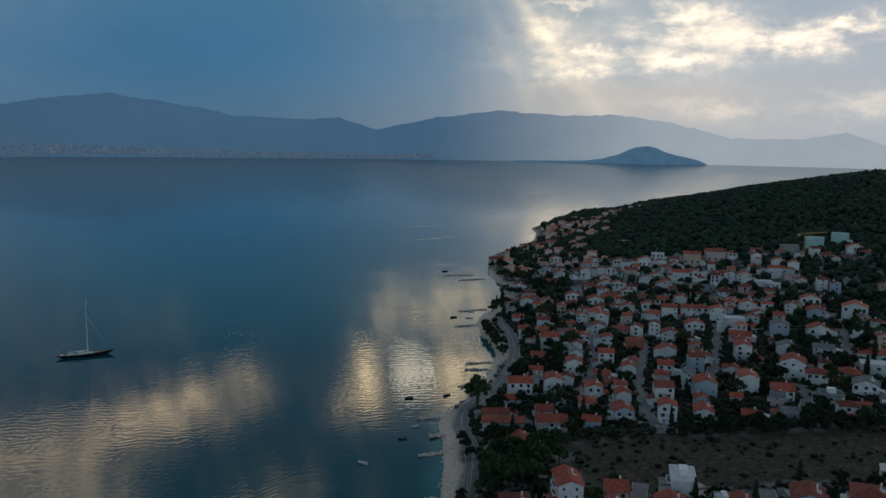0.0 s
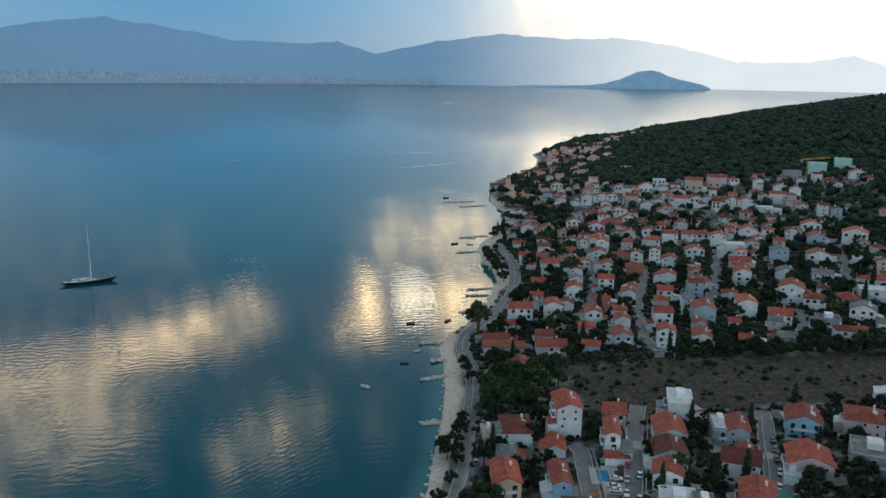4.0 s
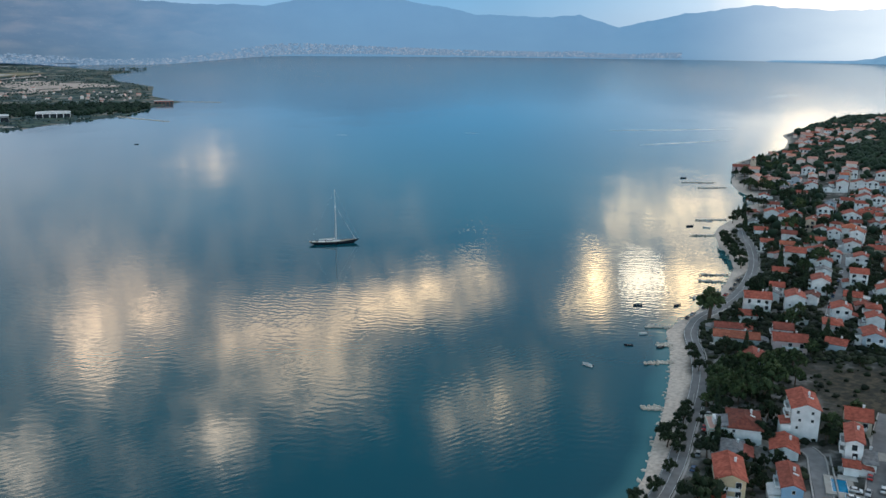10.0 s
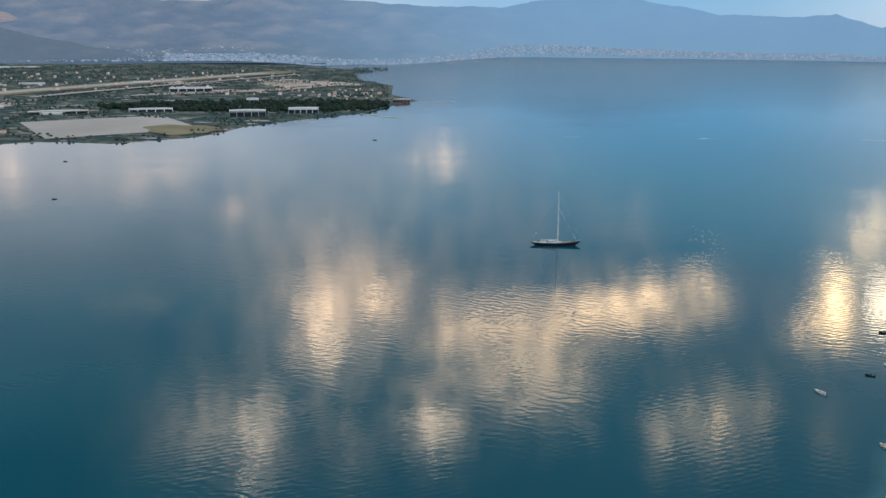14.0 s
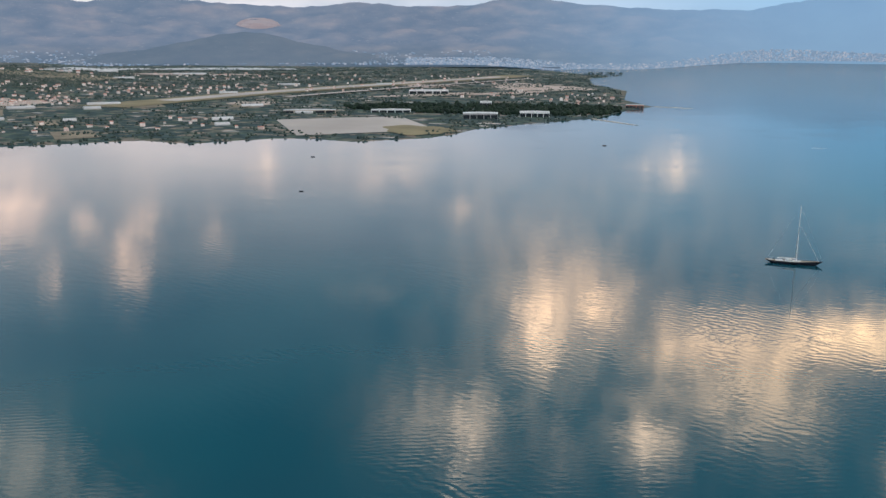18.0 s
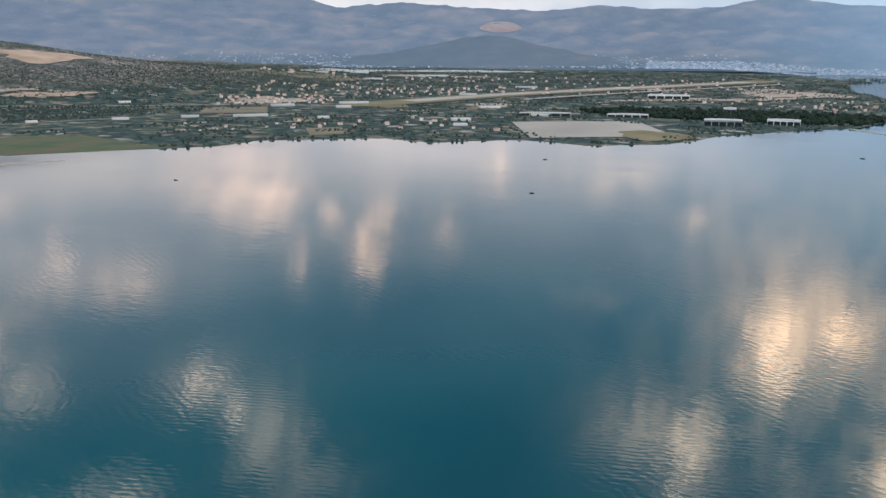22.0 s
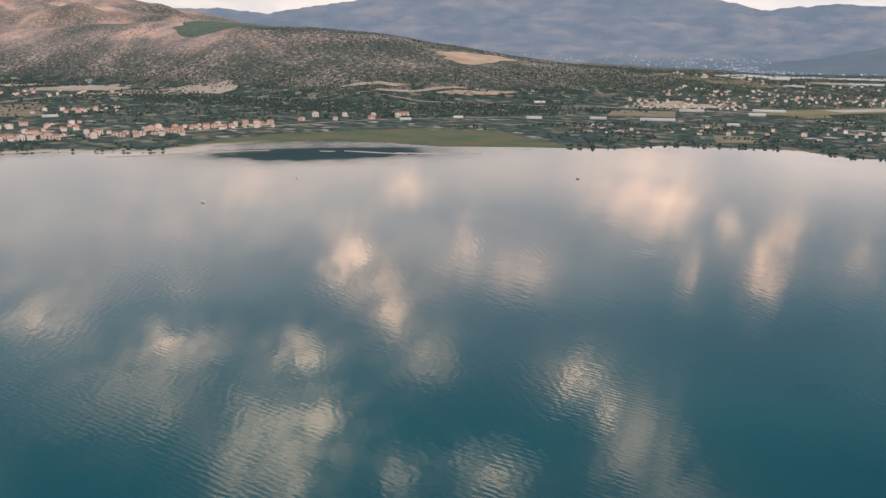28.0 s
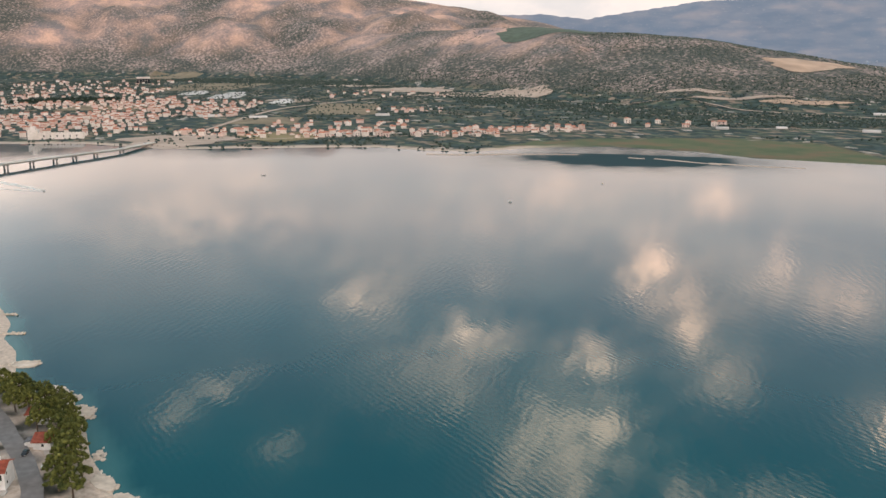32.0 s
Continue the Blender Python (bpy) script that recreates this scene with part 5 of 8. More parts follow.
def road_gap(px, py):
    return float((np.hypot(_roads[:, 0] - px, _roads[:, 1] - py) - _roads[:, 2]).min())


for pts in (COAST_ROAD, WEST_ROAD):
    road = part("road", ribbon(pts, 0, 6.6, 0.30, level, thick=1.2), ASPHALT, None)
    tagged(road, "grey two-lane coast road with a worn white centre line", "road", kind="structure")
    if pts is WEST_ROAD:
        continue
    part("centre_line", ribbon(pts, 0, 0.16, 0.315, level), PAINT, road, "thin white line")
    for side in (-3.0, 3.0):
        part("edge_line", ribbon(pts, side, 0.14, 0.315, level), PAINT, road)
    pave = part("pavement", ribbon(pts, -4.2, 1.5, 0.42, level, thick=1.2), CONCRETE, None)
    tagged(pave, "narrow pale concrete pavement along the coast road", "pavement", kind="structure")
for pts in STREETS:
    street = part("street", ribbon(pts, 0, 5.0, 0.22, level, thick=1.0), ASPHALT, None)
    tagged(street, "narrow worn grey street between the houses", "street", kind="structure")
    for side in (-2.9, 2.9):
        part("kerb", ribbon(pts, side, 0.5, 0.36, level, thick=1.0), CONCRETE, street)

# smaller houses that fill the gaps of the town
fill_dice = random.Random(8)
_stand = [(o.location.x, o.location.y) for o in scene.objects if o.name.startswith("house") and o.location.x > 0]
_made = _tries = 0
while _made < 104 and _tries < 6000:
    _tries += 1
    a, r = radians(fill_dice.uniform(-72, -43)), fill_dice.uniform(330, 880)
    px, py = -r * math.sin(a), r * math.cos(a)
    u, v = 0.72 * px - 0.69 * py, 0.69 * px + 0.72 * py
    gaps = sorted(math.hypot(px - q[0], py - q[1]) for q in _stand)
    if gaps[0] < 12.5 or gaps[2] > 44 or (296 < v < 378 and u > 28) or road_gap(px, py) < 5.5 or near_height(np.array([px]), np.array([py]))[1][0] < 30:
        continue
    house(px, py, -52 + fill_dice.choice((0, 90)) + fill_dice.uniform(-12, 12), fill_dice.uniform(6.5, 9), fill_dice.uniform(7, 9.5), fill_dice.choice((1, 2, 2, 3)), fill_dice.choice("gxh") + fill_dice.choice("rrrodk") + fill_dice.choice("wwwwpeb"))
    _stand.append((px, py))
    _made += 1
# plots of the village out on the cape and along the crest
CAPE = []
for cx, cy, rx, ry, n in ((955, 790, 75, 45, 30), (900, 718, 45, 35, 14), (1045, 818, 70, 28, 18), (1150, 850, 70, 22, 10), (1290, 868, 80, 18, 8), (680, 575, 50, 40, 9), (760, 650, 60, 35, 8)):
    for _ in range(n * 6):
        px, py = cx + fill_dice.uniform(-rx, rx), cy + fill_dice.uniform(-ry, ry)
        if n and near_height(np.array([px]), np.array([py]))[1][0] > 9 and all(math.hypot(px - q[0], py - q[1]) > 11 for q in _stand):
            CAPE.append((px, py))
            _stand.append((px, py))
            n -= 1

# ---- cars ----
CAR_PAINTS = {
    "white": plain("white_car_paint", (0.72, 0.72, 0.73), 0.25, 0.04, 1, bump=0),
    "black": plain("black_car_paint", (0.02, 0.02, 0.024), 0.25, 0.1, 1, bump=0),
    "red": plain("red_car_paint", (0.42, 0.03, 0.03), 0.25, 0.08, 1, bump=0),
    "silver": plain("silver_car_paint", (0.38, 0.39, 0.41), 0.3, 0.06, 1, 0.5, bump=0),
    "blue": plain("dark_blue_car_paint", (0.04, 0.07, 0.15), 0.25, 0.08, 1, bump=0),
}
LIGHTS = plain("headlight_glass", (0.65, 0.65, 0.62), 0.15, 0.05, 2, bump=0)


def profile_body(points, half, inset=0.0):
    """A body from a side outline (y, z), narrowed at the top."""
    bm = bmesh.new()
    top = max(p[1] for p in points)
    low = min(p[1] for p in points)
    sides = []
    for s in (-1, 1):
        sides.append([bm.verts.new((s * (half - inset * (z - low) / (top - low)), y, z)) for y, z in points])
    n = len(points)
    bm.faces.new(sides[0])
    bm.faces.new(sides[1][::-1])
    for i in range(n):
        bm.faces.new((sides[0][i], sides[1][i], sides[1][(i + 1) % n], sides[0][(i + 1) % n]))
    bmesh.ops.recalc_face_normals(bm, faces=bm.faces[:])
    return bm


_bm = profile_body(((-2.05, 0.3), (-2.1, 0.72), (-1.95, 0.86), (-1.0, 0.95), (1.75, 0.98), (2.05, 0.85), (2.08, 0.35)), 0.86, 0.06)
bmesh.ops.bevel(_bm, geom=_bm.edges[:], offset=0.05, segments=1, affect="EDGES")
CAR_BODY = {k: shared("body", _bm.copy(), m) for k, m in CAR_PAINTS.items()}
CABIN = shared("cabin", profile_body(((-1.05, 0.93), (-0.35, 1.40), (1.05, 1.44), (1.75, 0.96)), 0.80, 0.16), GLASS)
CAR_ROOF = {k: shared("roof", box(bmesh.new(), -0.63, -0.38, 1.395, 0.63, 1.06, 1.46), m) for k, m in CAR_PAINTS.items()}
TYRE = shared("tyre", tube(bmesh.new(), (-0.1, 0, 0), (0.1, 0, 0), 0.31, 0.31, 14), BLACK)
RIM = shared("rim", tube(bmesh.new(), (-0.115, 0, 0), (0.115, 0, 0), 0.18, 0.18, 10), METAL)
LAMP = shared("headlight", box(bmesh.new(), -0.17, -0.04, -0.07, 0.17, 0.04, 0.07), LIGHTS)
VAN_BODY = shared("body", profile_body(((-2.5, 0.35), (-2.55, 1.0), (-2.0, 1.2), (-1.5, 2.1), (2.4, 2.2), (2.5, 0.4)), 0.98, 0.12), CAR_PAINTS["white"])
VAN_GLASS = shared("windscreen", profile_body(((-2.02, 1.22), (-1.56, 2.0), (-1.50, 2.0), (-1.96, 1.22)), 0.82, 0.08), GLASS)


def car(px, py, heading, colour, z=None, van=False):
    zz = (level(px, py) + 0.30) if z is None else z
    name = "van" if van else "car"
    ob = thing(name, f"parked {colour} delivery van beside the road" if van else f"small {colour} car parked beside the houses", name, pose(px, py, zz, 0, 0, heading), "parked vehicles")
    if van:
        part("body", VAN_BODY, None, ob)
        part("windscreen", VAN_GLASS, None, ob)
    else:
        part("body", CAR_BODY[colour], None, ob)
        part("cabin", CABIN, None, ob, "dark glass cabin")
        part("roof", CAR_ROOF[colour], None, ob)
    for x in (-0.8, 0.8):
        for y in (-1.35, 1.3):
            tyre = part("tyre", TYRE, None, ob, place=pose(x, y, 0.31))
            part("rim", RIM, None, tyre)
        part("headlight", LAMP, None, ob, place=pose(x * 0.75, -2.1 if not van else -2.54, 0.66))


car_dice = random.Random(5)
for row in ((217, 151, 40), (212.5, 148.5, 40), (210.5, 146.5, 42), (200, 148.2, -55)):
    car(*row, "white")
for pts, side, first, last, gap in ((STREETS[0], 2.0, 3, 30, 6.5), (STREETS[0], -2.0, 8, 30, 11), (STREETS[3], -2.1, 6, 44, 7.0), (STREETS[5], 2.0, 10, 110, 17), (STREETS[6], -2.0, 6, 120, 19), (STREETS[9], 2.0, 8, 120, 16), (COAST_ROAD, -6.2, 60, 110, 9), (COAST_ROAD, 5.4, 215, 300, 9), (STREETS[7], 2.0, 6, 100, 15)):
    line = curve_points(pts, 1.0)
    k = float(first)
    while k < min(last, len(line) - 2):
        p, d = line[int(k)], (line[int(k) + 1] - line[int(k)]).normalized()
        n = Vector((-d.y, d.x)) * side
        car(p.x + n.x, p.y + n.y, math.degrees(math.atan2(-d.x, d.y)) + car_dice.choice((0, 180)) + car_dice.uniform(-3, 3), car_dice.choice(("white", "white", "black", "silver", "red", "blue")))
        k += gap * car_dice.uniform(0.8, 1.4)
car(153.5, 177, -50, "white", van=True)
car(-304, -22.5, 70, "black")
car(-292, -15.5, 10, "white")
for row in ((262, 243.5, 20), (259.5, 240.5, 20), (266, 246, 25)):
    car(*row, "silver")

# ---- pool and yards ----
POOL_WATER = plain("pool_water", (0.02, 0.22, 0.42), 0.08, 0.12, 0.8, bump=0.05)
EARTH = plain("bare_brown_earth", (0.23, 0.14, 0.08), 0.95, 0.25, 0.5)
PAVING = plain("pale_yard_paving", (0.40, 0.37, 0.33), 0.9, 0.14, 0.5)
AWNING = plain("teal_green_tarpaulin", (0.03, 0.16, 0.15), 0.7, 0.15, 0.6)
_z = level(217, 156) + 0.25
pool = thing("swimming_pool", "small rectangular blue swimming pool in a pale tiled deck", "pool", pose(216.2, 155.9, _z, 0, 0, -46))
_bm = bmesh.new()
for a in ((-4.2, -6, -2.2, 6), (2.2, -6, 4.2, 6), (-2.2, -6, 2.2, -4.2), (-2.2, 4.2, 2.2, 6)):
    box(_bm, a[0], a[1], -1.6, a[2], a[3], 0.10)
part("deck", _bm, PAVING, pool)
part("water_surface", box(bmesh.new(), -2.2, -4.2, -1.6, 2.2, 4.2, -0.06), POOL_WATER, pool, "clear blue water")
for a in ((-2.35, -4.35, 2.35, -4.2), (-2.35, 4.2, 2.35, 4.35), (-2.35, -4.2, -2.2, 4.2), (2.2, -4.2, 2.35, 4.2)):
    part("coping", box(bmesh.new(), a[0], a[1], 0.1, a[2], a[3], 0.16), WHITE_METAL, pool)


def yard(px, py, w, d, heading, mat, label):
    """A flat paved or bare plot, stepped into the slope."""
    ob = part("yard", box(bmesh.new(), -w / 2, -d / 2, -2.5, w / 2, d / 2, 0.18), mat, None)
    ob.matrix_basis = pose(px, py, level(px, py), 0, 0, heading)
    tagged(ob, label, "yard", kind="structure")


yard(205, 149, 5, 9, -46, EARTH, "plot of bare brown earth below the pool deck")
for row in ((213, 147.5, 9, 8), (247, 165, 6, 18), (283, 160, 6, 14), (262, 140, 8, 12), (232, 131, 10, 9), (263, 121, 7, 9), (300, 131, 9, 10), (222, 187, 9, 8), (206, 200, 8, 9), (262, 243, 11, 9), (334, 226, 9, 14), (353, 226, 8, 12)):
    yard(*row, -48, PAVING, "pale paved yard beside a house")


def stone_wall(pts, high=1.0):
    ob = part("garden_wall", ribbon(pts, 0, 0.4, high, level, thick=high + 1.0), CONCRETE, None)
    tagged(ob, "low pale concrete garden wall along the plots", "wall", kind="structure")


for pts in (((201, 142.5), (209, 150), (220, 161), (229, 170)), ((243, 111.5), (255, 118), (271, 128), (292, 140)), ((232, 108), (243, 116), (262, 128), (282, 140)), ((209, 134), (234, 151), (258, 167)), ((232, 197), (244, 206)), ((196, 205), (214, 219), (230, 234)), ((330, 213), (345, 207), (360, 199)), ((264, 152), (280, 162), (290, 152))):
    stone_wall(pts)
awning = thing("carport", "carport under a sloping teal-green tarpaulin roof", "carport", pose(236, 104, level(236, 104), 0, 0, -60))
_bm = box(bmesh.new(), -3, -4, 2.5, 3, 4, 2.62)
part("roof", _bm, AWNING, awning)
for x in (-2.8, 2.8):
    for y in (-3.7, 3.7):
        part("post", tube(bmesh.new(), (x, y, -1), (x, y, 2.5), 0.06, 0.06), METAL, awning)

# ---- trees ----
def leaf_material(name, dark, light):
    m, t, b = material(name)
    geo = t.nodes.new("ShaderNodeNewGeometry")
    info = t.nodes.new("ShaderNodeObjectInfo")
    col = tramp(t, geo.outputs["Random Per Island"], (0.0, dark), (1.0, light))
    col = tmix(t, 1.0, col, tramp(t, info.outputs["Random"], (0.0, (0.75, 0.8, 0.8)), (1.0, (1.15, 1.1, 1.0))), "MULTIPLY")
    col = tmix(t, 0.5, col, tramp(t, tnoise(t, 0.8, 4), (0.3, (0.55, 0.6, 0.55)), (0.7, (1.3, 1.25, 1.2))), "MULTIPLY")
    t.links.new(col, b.inputs["Base Color"])
    b.inputs["Roughness"].default_value = 0.8
    b.inputs["Specular IOR Level"].default_value = 0.2
    return m


PINE = leaf_material("pine_needles", (0.011, 0.024, 0.010), (0.074, 0.098, 0.040))
# lighter copy of the pine needles, with the evening sun put into its colour
SUNLIT_PINE = leaf_material("sunlit_pine_needles", (0.030, 0.046, 0.012), (0.175, 0.180, 0.050))
OLIVE = leaf_material("broad_leaves", (0.007, 0.014, 0.007), (0.030, 0.044, 0.020))
CYPRESS = leaf_material("cypress_leaves", (0.010, 0.020, 0.012), (0.030, 0.045, 0.022))
SHRUB = leaf_material("scrub_leaves", (0.007, 0.012, 0.007), (0.032, 0.040, 0.021))
WOODS = leaf_material("forest_needles", (0.007, 0.018, 0.012), (0.028, 0.048, 0.028))
BARK = plain("bark", (0.10, 0.07, 0.05), 0.95, 0.3, 3, bump=0.5)
tree_dice = random.Random(11)


def clump(bm, c, r, flat=0.75, dice=tree_dice, mat=0):
    """One uneven tuft of foliage."""
    m = Matrix.LocRotScale(c, Euler((dice.uniform(0, 6), dice.uniform(0, 6), dice.uniform(0, 6))), (r * dice.uniform(0.8, 1.2), r * dice.uniform(0.8, 1.2), r * flat))
    vs = bmesh.ops.create_icosphere(bm, subdivisions=1, radius=1.0, matrix=m)["verts"]
    for v in vs:
        v.co += (v.co - Vector(c)) * dice.uniform(-0.35, 0.35)


def leaves(bm, c, r, n, size, dice=tree_dice):
    """Loose sprays of leaf round a tuft, for a torn outline."""
    for _ in range(n):
        d = Vector((dice.gauss(0, 1), dice.gauss(0, 1), dice.gauss(0, 0.8))).normalized()
        p = Vector(c) + d * r * dice.uniform(0.85, 1.25)
        q = Euler((dice.uniform(0, 6), dice.uniform(0, 6), dice.uniform(0, 6))).to_quaternion()
        s = size * dice.uniform(0.6, 1.3)
        bm.faces.new([bm.verts.new(p + q @ Vector(k) * s) for k in ((-1, -0.4, 0), (0.2, -0.6, 0.1), (1, 0.1, 0), (0, 0.6, -0.1))])


def tree_meshes(kind):
    trunk, crown = bmesh.new(), bmesh.new()
    d = tree_dice
    if kind == "cypress":
        tube(trunk, (0, 0, -0.5), (0, 0, 2.5), 0.2, 0.14)
        for k in range(16):
            z = 1.0 + k * 0.62
            r = 1.15 * math.sin(min(1.0, (k + 1.5) / 5) * 1.57) * (1 - (k / 17) ** 2.2)
            clump(crown, (d.uniform(-0.15, 0.15), d.uniform(-0.15, 0.15), z), max(0.22, r), 1.1)
            leaves(crown, (0, 0, z), max(0.25, r), 10, 0.32)
        return shared("trunk", trunk, BARK), shared("crown", crown, CYPRESS)
    tall = {"pine": 8.5, "sunlit_pine": 8.2, "broad": 6.0, "young": 4.2}[kind]
    wide = {"pine": 3.6, "sunlit_pine": 3.5, "broad": 3.0, "young": 1.9}[kind]
    bend = (d.uniform(-0.5, 0.5), d.uniform(-0.5, 0.5))
    top = (bend[0], bend[1], tall * 0.55)
    tube(trunk, (0, 0, -0.6), top, 0.3 * wide / 3, 0.17 * wide / 3)
    for k in range(5):
        a, e = 6.283 * k / 5 + d.uniform(-0.4, 0.4), d.uniform(0.6, 0.9)
        tip = (bend[0] + math.cos(a) * wide * 0.6, bend[1] + math.sin(a) * wide * 0.6, tall * e)
        tube(trunk, (top[0], top[1], tall * d.uniform(0.38, 0.54)), tip, 0.11 * wide / 3, 0.04, 5)
    tufts = 46 if kind in ("pine", "sunlit_pine") else 26
    for k in range(tufts):
        a, q = d.uniform(0, 6.283), math.sqrt(d.random())
        x, y = math.cos(a) * wide * q, math.sin(a) * wide * q
        z = tall * (0.52 + 0.42 * (1 - q * q) * d.uniform(0.5, 1.05) + d.uniform(-0.06, 0.06))
        r = wide * (d.uniform(0.13, 0.24) if kind in ("pine", "sunlit_pine") else d.uniform(0.2, 0.34))
        clump(crown, (x + bend[0], y + bend[1], z), r, 0.68)
        leaves(crown, (x + bend[0], y + bend[1], z), r, 24, 0.24 if kind == "pine" else 0.24)
    return shared("trunk", trunk, BARK), shared("crown", crown, {"pine": PINE, "sunlit_pine": SUNLIT_PINE}.get(kind, OLIVE))


TREE_WORDS = {
    "pine": ("pine_tree", "dark green pine with an uneven dense crown"),
    "sunlit_pine": ("pine_tree", "pine with an uneven open crown, needles coloured yellow-green as if sunlit"),
    "broad": ("garden_tree", "rounded dark green broadleaf garden tree"),
    "young": ("garden_tree", "small green garden tree between the houses"),
    "cypress": ("cypress_tree", "slender dark green cypress tree"),
}
TREES = {k: [tree_meshes(k) for _ in range(n)] for k, n in (("pine", 4), ("sunlit_pine", 4), ("broad", 3), ("young", 3), ("cypress", 2))}


def tree(kind, px, py, size=1.0, z=None):
    trunk, crown = tree_dice.choice(TREES[kind])
    name, label = TREE_WORDS[kind]
    zz = level(px, py) if z is None else z
    ob = thing(name, label, "tree", pose(px, py, zz, 0, 0, tree_dice.uniform(0, 360)), "trees of the shore")
    ob.scale = (size * tree_dice.uniform(0.9, 1.1), size * tree_dice.uniform(0.9, 1.1), size * tree_dice.uniform(0.9, 1.1))
    part("trunk", trunk, None, ob)
    part("crown", crown, None, ob)


taken = [(o.location.x, o.location.y, 0.5 * max(o.children[0].dimensions[:2]) + 1.0) for o in scene.objects if o.name.startswith("house")] + [(216, 156, 7), (212, 148, 6)] + [(x, y, 6.5) for x, y in CAPE]


def free(px, py, room):
    return all((px - a) ** 2 + (py - b) ** 2 > (r + room) ** 2 for a, b, r in taken) and road_gap(px, py) > room + 1.5


# ---- trees by the shore and in the gardens ----
for row in ((218, 225), (208, 216), (200, 211), (195, 211), (192, 206), (191, 200), (180, 191), (168, 184), (158, 181), (255, 261), (249, 252), (260, 268), (214, 221), (197, 206)):
    tree("broad", *row, tree_dice.uniform(0.75, 1.1))
for row in ((235, 227), (242, 229), (252, 228), (248, 219), (243, 211), (237, 218), (275, 233), (266, 231), (279, 228), (256, 243), (245, 237), (242, 219), (260, 238), (258, 221)):
    tree("pine", *row, tree_dice.uniform(1.0, 1.4))
tree("pine", 300, 300, 1.9)
tree("pine", 304, 303, 1.5)
tree("broad", 171, 167, 2.1)
for row in ((226, 223), (231, 224), (237, 225), (237, 218), (244, 218), (251, 218), (253, 243), (254, 234), (262, 231), (270, 225), (267, 218), (277, 237), (284, 234), (247, 227), (259, 222), (243, 231), (274, 230), (264, 238)):
    tree("pine", *row, tree_dice.uniform(0.7, 1.0))
for row in ((339, 192), (352, 194), (345, 183), (348, 178), (357, 177), (354, 170), (357, 164), (365, 157), (373, 153), (373, 146), (381, 141), (381, 134), (388, 131), (362, 170), (370, 160), (380, 150), (390, 140), (346, 188), (253, 102), (258, 92), (259, 85), (243, 100), (268, 94), (274, 84), (263, 82)):
    tree("broad", *row, tree_dice.uniform(0.9, 1.35))
# pines of the western shore, in the needles coloured as sunlit
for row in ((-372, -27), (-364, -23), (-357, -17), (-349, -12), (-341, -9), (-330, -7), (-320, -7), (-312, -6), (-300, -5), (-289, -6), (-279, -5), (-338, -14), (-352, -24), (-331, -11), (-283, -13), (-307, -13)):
    tree("sunlit_pine", *row, tree_dice.uniform(0.9, 1.15))
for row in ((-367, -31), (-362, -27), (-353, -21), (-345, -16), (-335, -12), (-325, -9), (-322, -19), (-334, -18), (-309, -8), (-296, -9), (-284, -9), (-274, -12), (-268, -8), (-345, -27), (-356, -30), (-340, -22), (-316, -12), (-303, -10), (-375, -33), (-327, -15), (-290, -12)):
    tree("sunlit_pine", *row, tree_dice.uniform(0.95, 1.25))
for row in ((575, 505), (578, 500), (582, 497), (587, 494), (460, 432), (463, 436), (505, 398), (520, 410), (540, 420), (548, 425), (205, 196)):
    tree("cypress", *row, tree_dice.uniform(0.9, 1.3))
# the wooded point with its cove, and the trees between beach and road
for row in ((605, 575), (599, 564), (608, 565), (598, 549), (597, 541), (612, 546), (621, 548), (555, 521), (550, 511), (547, 503), (589, 511), (640, 621), (644, 613), (640, 602), (562, 489), (583, 500), (432, 424), (421, 411), (416, 402), (413, 396), (404, 386), (402, 380), (480, 464), (493, 472), (510, 478), (543, 493), (390, 367)):
    tree("broad", *row, tree_dice.uniform(1.0, 1.5))
for row in ((595, 558), (605, 552), (592, 534), (608, 533), (653, 621), (688, 625), (704, 629), (714, 659), (746, 670)):
    tree("pine", *row, tree_dice.uniform(1.0, 1.5))
for row in ((495, 474), (502, 474), (497, 471), (564, 478), (565, 473), (572, 475), (584, 480), (604, 492)):
    tree("cypress", *row, tree_dice.uniform(1.0, 1.4))
count = 0
while count < 400:
    k = tree_dice.random()
    a, r = radians(tree_dice.uniform(-72, -40)), 255 * (720 / 255) ** tree_dice.random()
    px, py = -r * math.sin(a), r * math.cos(a)
    v, u = 0.69 * px + 0.72 * py, 0.72 * px - 0.69 * py
    s = float(near_height(np.array([px]), np.array([py]))[1][0])
    if s < 16 or (v > 310 and v < 366 and u > 36 and r < 420) or not free(px, py, 0.6):
        continue
    kind = "young" if k < 0.45 else "broad" if k < 0.85 else "pine" if k < 0.94 else "cypress"
    tree(kind, px, py, tree_dice.uniform(0.8, 1.25) * (1.0 if r < 450 else 1.25))
    count += 1


